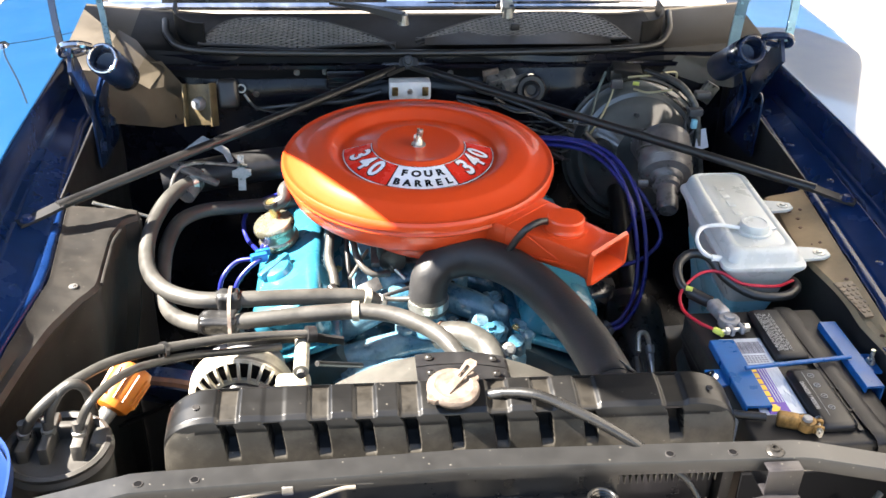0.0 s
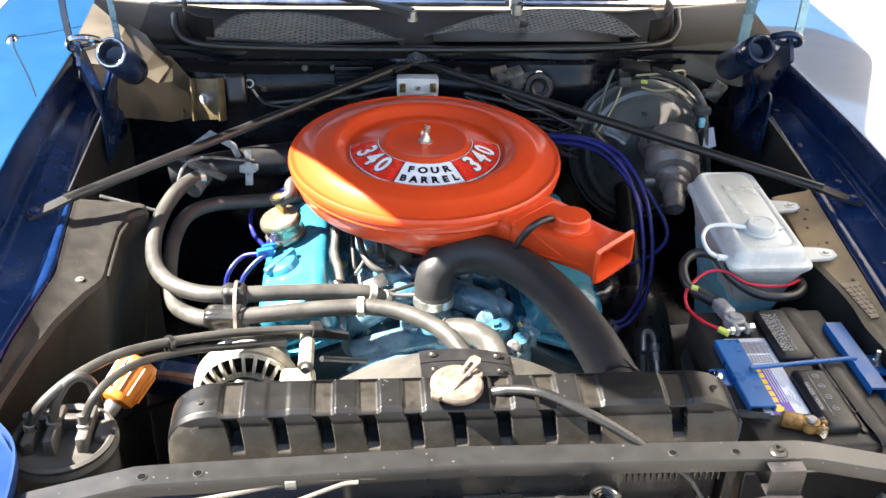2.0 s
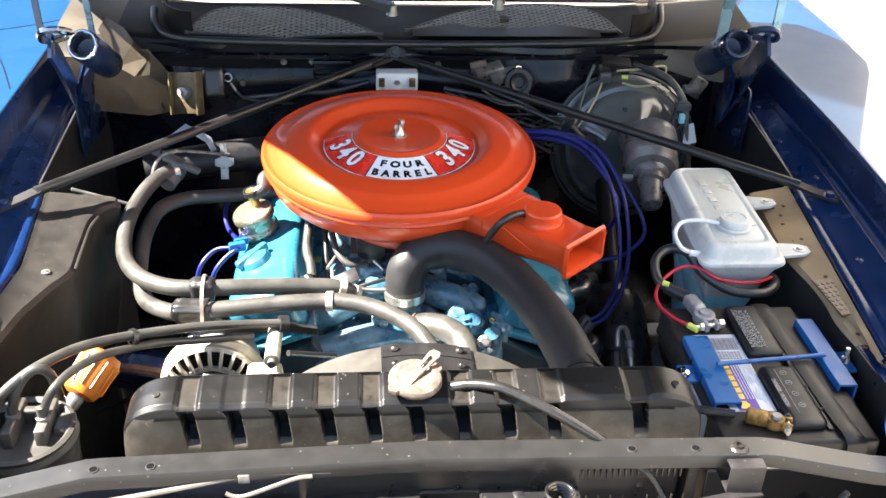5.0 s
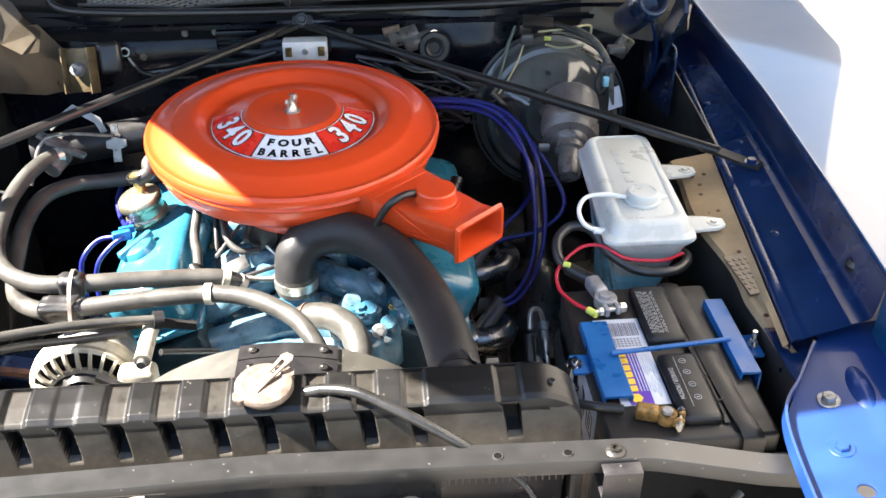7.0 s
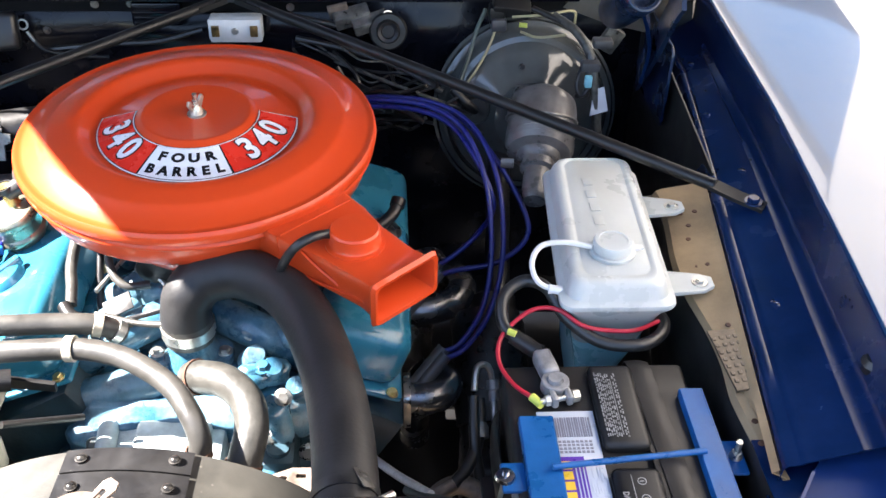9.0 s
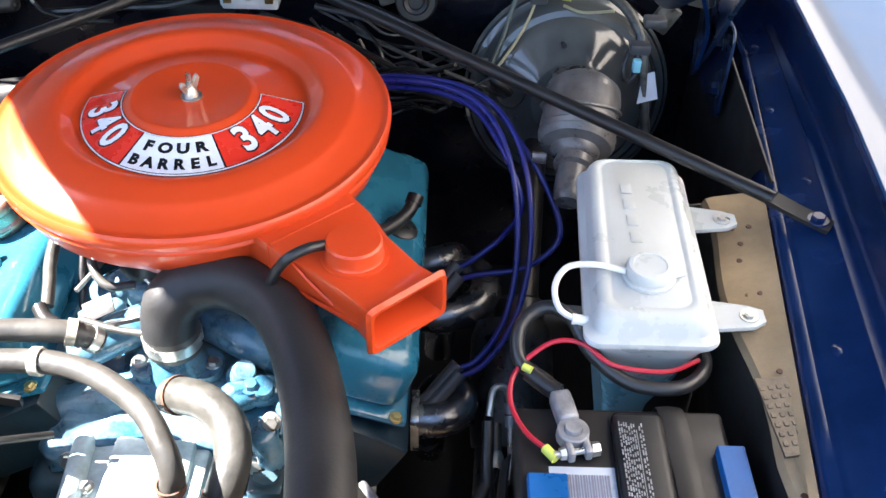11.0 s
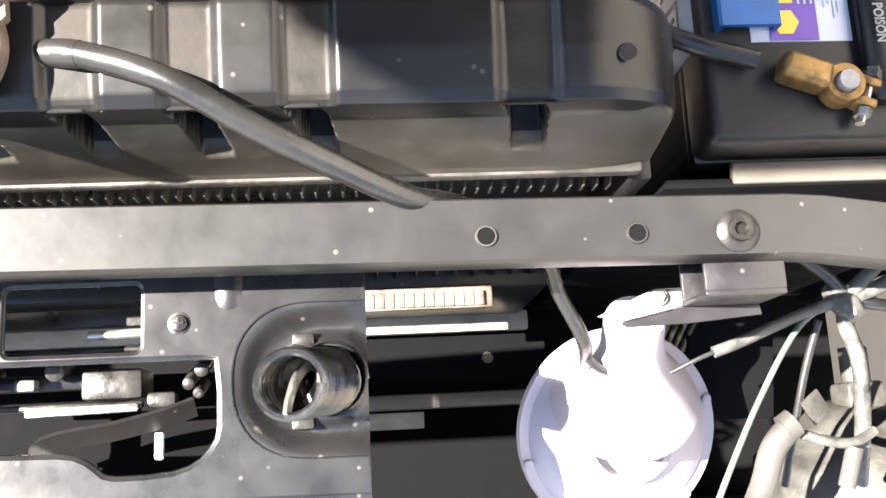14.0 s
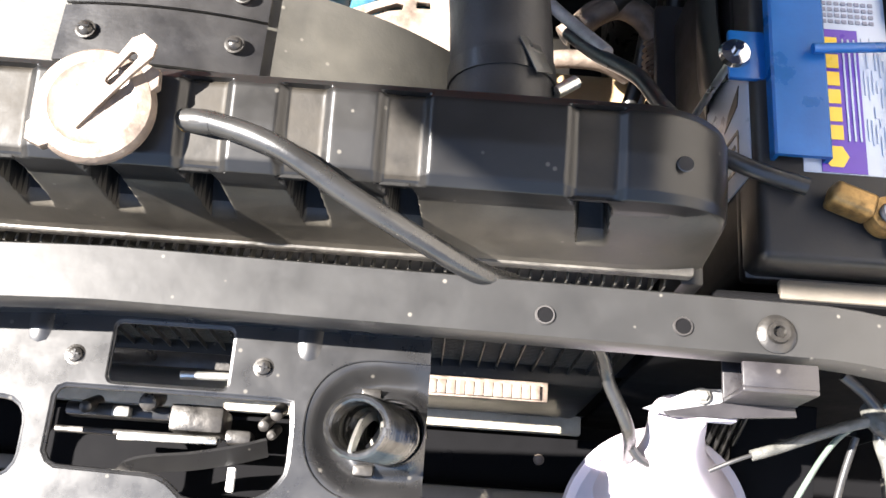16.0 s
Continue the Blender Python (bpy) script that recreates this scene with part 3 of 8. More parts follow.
        for i in range(4):
            for j in range(7):
                x, y = 0.5925 + 0.0080 * i - 0.0010 * j, 1.102 + 0.0105 * j + 0.0015 * i
                part("stamp", box(x, x + 0.0045, y, y + 0.0055, 0.9385, 0.9402, 0.0006, 1), stamp_grey, pad)
        part("clip", join(box(0.628, 0.652, 1.038, 1.056, 0.934, 0.940, 0.001), lathe([(0, 0.008), (0.005, 0.008), (0.005, 0)], 12, pose(0.640, 1.047, 0.934))), rust, f)
    return f


inner_fender(True)
inner_fender(False)

# ---- firewall and cowl ----
firewall = thing("firewall", (CX, 1.91, 0.4), "black painted steel firewall behind the engine", "firewall", kind="structure")


def fw(x, z):
    k = 2.2 * noise.noise(Vector((x * 7, z * 9, 2.0)))
    hump = 0.04 * math.exp(-((x - 0.31) / 0.10) ** 2 - ((z - 0.98) / 0.08) ** 2)
    step = 0.02 / (1 + math.exp((z - 0.985) / 0.008))
    return Vector((x, 1.925 - step + 0.006 * k - hump - 0.10 * max(0, 0.75 - z), z))


part("panel", wide(fw, -0.66, 0.75, 0.38, 1.035, 70, 36, 0.0015), black_firewall, firewall, sharp=60)
part("seam_flange", sweep([(-0.60, 1.905, 1.018), (-0.3, 1.893, 1.020), (0.0, 1.890, 1.021), (0.35, 1.893, 1.020), (0.66, 1.905, 1.018)], [(-0.004, -0.004), (0.010, -0.004), (0.010, 0.004), (-0.004, 0.004)], 8), black_firewall, firewall)
part("heater_panel", box(-0.16, -0.08, 1.885, 1.905, 0.972, 1.012, 0.006), black_firewall, firewall)
for k in range(4):
    part("louvre", box(-0.155, -0.085, 1.8815, 1.889, 0.977 + 0.009 * k, 0.981 + 0.009 * k, 0.001), black_firewall, firewall)
part("round_port", lathe([(0, 0.004), (0.010, 0.004), (0.011, 0.010), (0.016, 0.012), (0.019, 0.005), (0.027, 0.005), (0.030, 0.0), (0, 0)], 28, pose(0.246, 1.842, 0.985, 75, 0, 0)), black_part, firewall, "round rubber grommet with rings")
for x, z in ((-0.217, 1.004), (-0.161, 1.005), (-0.145, 0.965), (-0.30, 0.96), (0.09, 1.0)):
    part("screw", hexbolt(pose(x, 1.90, z, 90, 0, 0), 0.0045, 0.005, 0.0065), tarnish, firewall)

cowl = thing("cowl", (CX, 2.0, 1.0), "black cowl panel with mesh air grilles below the windscreen", "cowl", kind="structure")


def cowl_z(x, y):
    e = abs(x - CX) / 0.70
    return 1.036 + (y - 1.91) * 0.14 + 0.022 * max(0, e - 0.62) / 0.38 - 0.05 * math.exp(-((y - 1.905) / 0.012) ** 2)


part("panel", wide(lambda x, y: Vector((x, y, cowl_z(x, y))), CX - 0.59, CX + 0.49, 1.90, 2.10, 60, 16, 0.0012), cowl_paint, cowl)
for x0, x1 in ((CX - 0.70, CX - 0.59), (CX + 0.49, CX + 0.70)):
    part("corner_panel", wide(lambda x, y: Vector((x, y, cowl_z(x, y))), x0, x1, 1.90, 2.10, 14, 16, 0.0012), cowl_dust, cowl, "dusty brown outer end of the cowl")
part("seal", tube([(-0.485, 2.03, 1.070), (-0.47, 1.965, 1.058), (-0.415, 1.917, 1.046), (-0.2, 1.905, 1.042), (0.02, 1.903, 1.041), (0.25, 1.905, 1.042), (0.485, 1.917, 1.046), (0.55, 1.965, 1.058), (0.575, 2.05, 1.078)], 0.0075, 10), rubber_dark, cowl, "black rubber hood seal")
for mirror in (False, True):
    arc = [(side(CX + 0.44 + 0.075 * math.sin(a), mirror), 1.935 + 0.15 * (1 - math.cos(a)), 1.068) for a in (0.0, 0.4, 0.8, 1.2, 1.57)]
    part("end_wall", sweep(arc, [(-0.003, -0.02), (0.003, -0.02), (0.003, 0.026), (-0.003, 0.026)], 6), cowl_paint, cowl)


def grille(cx, half, y0, y1, turn, name_label):
    """A teardrop opening, tall at its outer end, with a lattice of thin strips."""
    def top(u):
        v = u * turn
        return y0 + (y1 - y0) * max(0.0, (1 - ((v + 0.25) / 1.25) ** 2) if v > -0.25 else (1 - ((-0.25 - v) / 0.75) ** 5))

    def inside(x, y):
        u = (x - cx) / half
        return abs(u) < 1 and y0 + 0.012 * abs(u) < y < top(u)

    bm = bmesh.new()
    for slope in (0.62, -0.62):
        c = -0.9
        while c < 0.9:
            run = []
            n = 160
            for i in range(n + 1):
                x = cx - half + 2 * half * i / n
                y = y0 + 0.05 + c + slope * (x - cx)
                if inside(x, y):
                    run.append((x, y))
                elif run:
                    if len(run) > 2:
                        (xa, ya), (xb, yb) = run[0], run[-1]
                        z = 0.013
                        d = Vector((-slope, 1, 0)).normalized() * 0.0016
                        a, b = Vector((xa, ya, cowl_z(xa, ya) + z)), Vector((xb, yb, cowl_z(xb, yb) + z))
                        q = [a + d, a - d, b - d, b + d]
                        lo = [bm.verts.new(v - Vector((0, 0, 0.0015))) for v in q]
                        hi = [bm.verts.new(v + Vector((0, 0, 0.0015))) for v in q]
                        bm.faces.new(hi)
                        bm.faces.new(lo[::-1])
                        for i2 in range(4):
                            j2 = (i2 + 1) % 4
                            bm.faces.new((lo[i2], lo[j2], hi[j2], hi[i2]))
                    run = []
            c += 0.0125
    part("mesh_grille", bm, mesh_grey, cowl, name_label)
    rim = []
    for i in range(25):
        u = -1 + 2 * i / 24
        rim.append((cx + half * u, top(u)))
    for i in range(25):
        u = 1 - 2 * i / 24
        rim.append((cx + half * u, y0 + 0.012 * abs(u)))
    line = [Vector((x, y, cowl_z(x, y) + 0.012)) for x, y in rim]
    part("grille_rim", sweep(None, circle(0.0035, 6), path=line), black_sheet, cowl)
    # black sheet under the lattice paints the shade of the opening
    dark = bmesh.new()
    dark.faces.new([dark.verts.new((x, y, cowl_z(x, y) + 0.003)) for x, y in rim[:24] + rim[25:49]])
    part("well_shade", dark, shade_black, cowl, "black sheet in place of the shaded opening")


grille(-0.215, 0.195, 1.922, 2.050, 1, "fine dark grey diamond mesh")
grille(0.245, 0.222, 1.940, 2.072, -1, "fine dark grey diamond mesh")
part("shield", wide(lambda x, v: Vector((x, 1.916 + v * (0.012 + 0.070 * math.cos((x - 0.23) / 0.19 * 1.45)), cowl_z(x, 1.93) + 0.016 + 0.006 * v)), 0.04, 0.42, 0, 1, 24, 4), black_sheet, cowl, "curved black splash shield")
part("shield_clip", box(0.222, 0.240, 1.978, 1.992, 1.062, 1.074, 0.002), black_part, cowl)

windscreen = thing("windscreen", (CX, 2.3, 1.1), "slanted windscreen glass above the cowl", "windscreen", kind="structure")
part("pane", moved(box(-0.66, 0.66, 0, 0.62, -0.003, 0.003, 0.001), pose(CX, 2.115, 1.078, 33, 0, 0)), glass_dark, windscreen)
part("trim", moved(box(-0.68, 0.68, -0.016, 0.004, -0.004, 0.006, 0.002), pose(CX, 2.115, 1.078, 33, 0, 0)), chrome, windscreen)


def wiper(label, root, tip, blade, arm_mat):
    """A wiper: pivot, tapered channel arm and a bridged blade."""
    w = thing("wiper", root, label, "wiper", "wipers")
    root, tip = Vector(root), Vector(tip)
    part("pivot", lathe([(0, 0.022), (0.009, 0.020), (0.012, 0.0), (0, 0)], 16, Matrix.Translation(root - Vector((0, 0, 0.016)))), tarnish, w)
    part("arm", sweep([root, root.lerp(tip, 0.5) + Vector((0, 0, 0.004)), tip], [(-0.012, -0.006), (0.012, -0.006), (0.010, 0.006), (-0.010, 0.006)], 6, scale=lambda f: 1.25 - 0.85 * f), arm_mat, w)
    a, b = Vector(blade[0]), Vector(blade[1])
    part("blade", sweep([a, a.lerp(b, 0.5), b], [(-0.003, -0.007), (0.003, -0.007), (0.0015, 0.006), (-0.0015, 0.006)], 5), rubber_dark, w)
    part("blade_frame", sweep([a.lerp(b, 0.12) + Vector((0, -0.004, 0.008)), a.lerp(b, 0.5) + Vector((0, -0.004, 0.015)), b.lerp(a, 0.12) + Vector((0, -0.004, 0.008))], [(-0.004, -0.002), (0.004, -0.002), (0.004, 0.002), (-0.004, 0.002)], 6), black_part, w)
    for f in (0.2, 0.4, 0.6, 0.8):
        q = a.lerp(b, f)
        part("claw", box(q.x - 0.003, q.x + 0.003, q.y - 0.006, q.y + 0.003, q.z - 0.004, q.z + 0.010, 0.001), tarnish, w)


wiper("black windscreen wiper lying along the windscreen base", (0.000, 1.992, 1.088), (-0.150, 2.050, 1.100), ((-0.50, 2.098, 1.094), (-0.03, 2.092, 1.096)), black_part)
wiper("windscreen wiper with a bright steel arm", (0.225, 2.045, 1.086), (0.222, 2.14, 1.120), ((0.06, 2.118, 1.108), (0.56, 2.128, 1.112)), zinc)

# ---- raised hood ----
hood = thing("hood", (CX, 1.82, 1.3), "raised blue metallic hood on spring hinges", "hood")


def hood_at(u, v):
    y = 1.80 - 0.92 * v
    z = 1.335 + 0.61 * v + 0.062 * math.sin(max(0.0, v) * 3.14)
    half = 0.755 - 0.02 * v
    if v > 0.88:
        half -= 0.05 * ((v - 0.88) / 0.07) ** 2
    return Vector((CX + half * u, y, z + 0.012 * (1 - u * u)))


part("outer_skin", wide(hood_at, -1, 1, -0.32, 0.950, 24, 28, 0.0015), body_blue, hood)
part("inner_panel", wide(lambda u, v: hood_at(u * 0.97, v) - Vector((0, 0.004, 0.008)), -1, 1, -0.30, 0.940, 16, 20, 0.001), navy, hood, "dark blue underside of the hood")
for v in (0.05, 0.35, 0.65, 0.90):
    part("rib", sweep([hood_at(-0.9, v) - Vector((0, 0.01, 0.016)), hood_at(0, v) - Vector((0, 0.01, 0.016)), hood_at(0.9, v) - Vector((0, 0.01, 0.016))], [(-0.03, -0.010), (0.03, -0.010), (0.035, 0.012), (-0.035, 0.012)], 6), gutter_blue, hood)


arm_steel = surface("pale_blue_steel", (0.16, 0.28, 0.34), 0.28, metal=0.5, vary=0.25, scale=30, bump=0.08)


def hood_hinge(mirror):
    h = thing("spring_hinge", (side(0.64, mirror), 1.72, 0.95), "dark blue hood hinge with a coil spring barrel and two arms", "hinge", "hood hinges")

    def p(x, y, z):
        return (side(x, mirror) - (0.026 if mirror else 0.0), y, z - (0.012 if mirror else 0.004))
    flat_bar = [(-0.0025, -0.016), (0.0025, -0.016), (0.0025, 0.016), (-0.0025, 0.016)]
    part("lower_arm", sweep([p(0.640, 1.80, 0.93), p(0.632, 1.70, 1.03), p(0.622, 1.60, 1.135), p(0.618, 1.565, 1.165)], [(-0.003, -0.022), (0.003, -0.022), (0.003, 0.022), (-0.003, 0.022)], 6), navy, h)
    part("mount_plate", plate([rounded(1.68, 1.84, 0.90, 1.03, 0.015)], 0.003, Matrix(((0, 0, 1, side(0.655, mirror)), (1, 0, 0, 0), (0, 1, 0, 0), (0, 0, 0, 1)))), navy, h)
    a, b = p(0.566, 1.695, 1.086), p(0.570, 1.578, 1.160)
    m = along(a, b)
    ln = (Vector(b) - Vector(a)).length
    part("spring_barrel", lathe([(0.014, 0), (0.024, 0), (0.026, 0.004), (0.026, ln - 0.004), (0.024, ln), (0.018, ln), (0.017, ln - 0.03), (0.0, ln - 0.035)], 32, m), navy, h, "dark blue coil spring barrel")
    part("coil_end", tube([m @ Vector((0.022 * math.cos(t * 0.7), 0.022 * math.sin(t * 0.7), ln + 0.003 - 0.0004 * t)) for t in range(10)], 0.0030, 8, 4), chrome if mirror else navy, h)
    part("hook", tube([p(0.588, 1.585, 1.178), p(0.602, 1.570, 1.187), p(0.625, 1.565, 1.186), p(0.632, 1.572, 1.172), p(0.620, 1.585, 1.165), p(0.596, 1.59, 1.170)], 0.006, 8), chrome if mirror else navy, h)
    slim = [(a * 1.2, b * (0.30 if mirror else 0.42)) for a, b in flat_bar]
    part("upper_arm", sweep([p(0.632, 1.585, 1.160), p(0.640, 1.60, 1.24), p(0.650, 1.64, 1.40)], slim, 6), navy if mirror else arm_steel, h)
    part("support_arm", sweep([p(0.585, 1.70, 1.10), p(0.590, 1.70, 1.20), p(0.60, 1.68, 1.40)], slim if mirror else [(a, b * 0.6) for a, b in flat_bar], 6), arm_steel, h)
    for y, z in ((1.78, 0.955), (1.70, 0.94), (1.72, 1.0)):
        part("bolt", hexbolt(pose(side(0.652, mirror), y, z, 0, 90 if mirror else -90, 0), 0.009, 0.009, 0.014), navy, h)
    part("link", sweep([p(0.628, 1.74, 0.965), p(0.622, 1.70, 1.04), p(0.60, 1.68, 1.10)], flat_bar, 5), gutter_blue, h)
    return h


hood_hinge(True)
hood_hinge(False)

# ---- front bar and radiator support ----
support = thing("radiator_support", (0.0, 0.83, 0.3), "black steel front cross bar with a stamped latch panel below it", "radiator support", kind="structure")


def bar_mid(x):
    e = max(0.0, abs(x - 0.02) - 0.37)
    y = 0.8295 - 0.008 * max(0.0, x) - 0.040 * max(0.0, -x) - 0.08 * e
    return Vector((x, y, 0.9505 - 0.012 * max(0.0, x) - 0.02 * min(1, e / 0.12) - 0.06 * max(0, e - 0.12)))


line = [bar_mid(-0.56 + 1.13 * i / 60) for i in range(61)]
part("cross_bar", sweep(None, [(-0.0190, -0.002), (-0.0175, 0.001), (0.0110, 0.001), (0.0125, -0.002), (0.0125, -0.016), (0.0105, -0.016), (0.0100, -0.003), (-0.0165, -0.003), (-0.0170, -0.016), (-0.0190, -0.016)], path=line), black_bar, support)
for x in (-0.343, -0.285, 0.233, 0.305):
    q = bar_mid(x)
    part("bolt_hole", lathe([(0.0042, 0.0022), (0.0050, 0.0022), (0.0055, 0.0010)], 16, Matrix.Translation(q)), black_sheet, support)
    part("bolt_hole", lathe([(0, 0.0016), (0.0046, 0.0016), (0.0046, 0.0)], 14, Matrix.Translation(q)), shade_black, support)
q = bar_mid(0.354)
part("bar_bolt", lathe([(0, 0.0030), (0.0030, 0.0030), (0.0034, 0.0058), (0.0056, 0.0058), (0.0061, 0.0034), (0.0085, 0.0026), (0.0104, 0.0010), (0.0104, 0.0)], 28, Matrix.Translation(q + Vector((0, 0, 0.001)))), grease, support, "round flanged bolt")
# drop bracket under the bolt
part("drop_bracket", join(box(0.336, 0.376, 0.796, 0.799, 0.912, 0.946, 0.001), box(0.336, 0.376, 0.796, 0.834, 0.9095, 0.9125, 0.001), box(0.336, 0.376, 0.7985, 0.812, 0.9435, 0.946, 0.001), plate([[(0.304, 0.7895), (0.338, 0.7965), (0.376, 0.7965), (0.377, 0.791), (0.340, 0.788), (0.307, 0.7870)]], 0.002, pose(0, 0, 0.909))), drop_grey, support, "grey steel drop bracket")
drop = part("drop_plate", box(0.339, 0.373, 0.7965, 0.799, 0.868, 0.911, 0.001), black_bar, support)
part("slot", plate([rounded(0.353, 0.359, 0.873, 0.905, 0.0028)], 0.0006, Matrix(((1, 0, 0, 0), (0, 0, -1, 0.7962), (0, 1, 0, 0), (0, 0, 0, 1)))), shade_black, drop)
part("front_apron", sweep(None, [(-0.001, -0.060), (0.001, -0.060), (0.001, 0.0), (-0.001, 0.0)], path=[bar_mid(-0.55 + 0.726 * i / 30) + Vector((0, -0.006, -0.003)) for i in range(31)]), black_gloss, support, "glossy black apron under the bar")
# side walls and lower beams, with flat black sheets added for the shade below
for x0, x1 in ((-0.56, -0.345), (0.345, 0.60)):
    part("side_wall", box(x0, x1, 0.868, 0.874, 0.36, 0.872, 0.002), shade_black, support)
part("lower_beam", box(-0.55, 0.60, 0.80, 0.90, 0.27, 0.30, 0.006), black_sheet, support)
part("shade_sheet", wide(lambda x, y: Vector((x, y, 0.36 + 0.12 * math.sin((y - 0.35) * 4))), -0.60, 0.68, 0.36, 0.66, 20, 8), shade_black, support)
part("shade_floor", box(-0.62, 0.70, 0.30, 0.93, 0.315, 0.322, 0.002), shade_black, support)
part("shade_wall", box(-0.55, 0.60, 0.66, 0.668, 0.30, 0.62, 0.003), shade_black, support)
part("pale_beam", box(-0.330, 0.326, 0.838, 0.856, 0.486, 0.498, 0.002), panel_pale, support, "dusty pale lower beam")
tray = part("hole_tray", box(-0.42, 0.345, 0.787, 0.837, 0.470, 0.476, 0.002), shade_black, support)
for x in (0.200, 0.258, -0.20):
    part("tray_hole", lathe([(0, 0.0006), (0.006, 0.0006), (0.0065, 0)], 14, pose(x, 0.812, 0.476)), shade_black, tray)
part("tray_plug", lathe([(0, 0.002), (0.004, 0.0018), (0.0055, 0)], 14, pose(0.289, 0.815, 0.476)), cap_metal, tray)
part("long_rail", box(-0.42, 0.342, 0.769, 0.783, 0.486, 0.496, 0.003), panel_dust, support, "dusty grey rail")
part("rail_foot", box(0.165, 0.226, 0.752, 0.767, 0.480, 0.486, 0.001), panel_pale, support)

# latch panel
LZ = 0.900
win = rounded(-0.001, 0.066, 0.785, 0.820, 0.004)
opening = [(0.102, 0.781), (0.1035, 0.765), (0.1035, 0.748), (0.1025, 0.742), (0.0995, 0.737), (0.095, 0.732), (0.089, 0.7285), (0.081, 0.7262), (0.068, 0.7252), (0.054, 0.7252), (0.0485, 0.7265), (0.0445, 0.730), (0.040, 0.7335), (0.0345, 0.7360), (0.027, 0.7370), (-0.020, 0.7382), (-0.025, 0.741), (-0.028, 0.746), (-0.028, 0.776), (-0.026, 0.7805), (-0.022, 0.7825), (0.060, 0.7825), (0.095, 0.7822)]
dent = rounded(-0.115, -0.0405, 0.730, 0.774, 0.014)
DX, DY, DA, DH = 0.149, 0.769, 0.039, 0.038


def dish_edge(n=26):
    """The D-shaped outline of the pressing round the spring, from the panel's edge round and back."""
    out = [(0.176, DY - DH)]
    for i in range(n + 1):
        t = -math.pi / 2 - math.pi * i / n
        c, s = math.cos(t), math.sin(t)
        out.append((DX - DA * abs(c) ** 0.86, DY + DH * math.copysign(abs(s) ** 0.86, s)))
    return out + [(0.176, DY + DH)]


def dish_z(x, y):
    q = math.hypot((x - DX) / DA, (y - DY) / DH) if x < DX else abs(y - DY) / DH
    d = max(0.0, min(1.0, (1 - q) * DH / 0.013))
    r = math.hypot(x - 0.157, y - DY)
    g = max(0.0, min(1.0, 1 - (r - 0.0180) / 0.009))
    return LZ + 0.0014 - 0.0075 * d * d * (3 - 2 * d) + 0.0062 * g * g * (3 - 2 * g)


edge = dish_edge()
panel_out = [(-0.125, 0.7140), (0.176, 0.7125)] + edge + [(0.176, 0.832), (-0.125, 0.832)]
latch = part("latch_panel", plate([panel_out, win, opening, dent], 0.003, pose(0, 0, LZ), 0.001), black_gloss, support, "glossy black stamped latch panel")
bm = bmesh.new()
rim = edge + [(0.176, DY + DH - 2 * DH * i / 14) for i in range(1, 14)]
rings = []
for k in range(19):
    f = k / 18
    row = []
    for x, y in rim:
        a = math.atan2(y - DY, x - 0.157)
        xi, yi = 0.157 + 0.0172 * math.cos(a), DY + 0.0172 * math.sin(a)
        px, py = x + (xi - x) * f, y + (yi - y) * f
        row.append(bm.verts.new((px, py, dish_z(px, py))))
    rings.append(row)
for r0, r1 in zip(rings, rings[1:]):
    for i in range(len(r0)):
        j = (i + 1) % len(r0)
        bm.faces.new((r0[i], r0[j], r1[j], r1[i]))
bmesh.ops.recalc_face_normals(bm, faces=bm.faces)
part("dish", bm, black_gloss, support, "sunken dish round the spring", sharp=60)
part("front_step", sweep([(-0.125, 0.7115, LZ), (0.0, 0.7135, LZ), (0.07, 0.7115, LZ), (0.176, 0.7095, LZ)], [(-0.0035, 0.0010), (-0.0005, 0.0004), (0.0015, -0.0025), (0.004, -0.0035), (0.016, -0.0042), (0.018, -0.006), (0.019, -0.040), (0.0165, -0.040), (0.015, -0.007), (0.003, -0.0055), (-0.0035, -0.002)], 8), black_gloss, support)
part("lower_fold", box(-0.125, 0.176, 0.640, 0.6935, LZ - 0.046, LZ - 0.042, 0.0015), black_gloss, support)
part("boss", lathe([(0, 0.001), (0.004, 0.0012), (0.0065, 0.003), (0.009, 0.0022), (0.0105, 0)], 24, pose(0.149, 0.7005, LZ - 0.0045)), black_gloss, support)
part("hem", box(0.078, 0.105, 0.7035, 0.7095, LZ - 0.0042, LZ - 0.0025, 0.0008), panel_pale, support, "pale rectangular patch plate")
for x, y in ((0.144, 0.789), (0.143, 0.7475)):
    part("lug", box(x - 0.005, x + 0.006, y - 0.003, y + 0.003, LZ - 0.006, LZ + 0.002, 0.0012), grease, support)


def lip(loop, z, r, name):
    pts = [Vector((x, y, z)) for x, y in loop + loop[:2]]
    return part(name, sweep(None, circle(r, 8), path=pts, caps=False), black_gloss, support)


lip(opening, LZ + 0.0002, 0.0017, "opening_lip")
lip(win, LZ + 0.0004, 0.0011, "opening_lip")
lip(dent, LZ + 0.0004, 0.0016, "opening_lip")
# raised bead running down from the bar beside the spring
for x in (0.108, -0.042):
    part("bead", sweep([(x, 0.831, LZ + 0.0005), (x, 0.818, LZ + 0.0005), (x, 0.810, LZ), (x, 0.803, LZ - 0.0022)], [(-0.0105, 0.0002), (-0.0075, 0.0016), (-0.0045, 0.0034), (0.0, 0.0040), (0.0045, 0.0034), (0.0075, 0.0016), (0.0105, 0.0002)], 8), black_gloss, support)
for x0, w in ((-0.040, 0.012), (0.090, 0.012)):
    part("tab", box(x0, x0 + w, 0.822, 0.8265, LZ + 0.003, LZ + 0.036, 0.001), black_bar, support)
part("clip", box(0.128, 0.146, 0.826, 0.831, LZ + 0.004, LZ + 0.009, 0.001), zinc, support, "small bright clip")
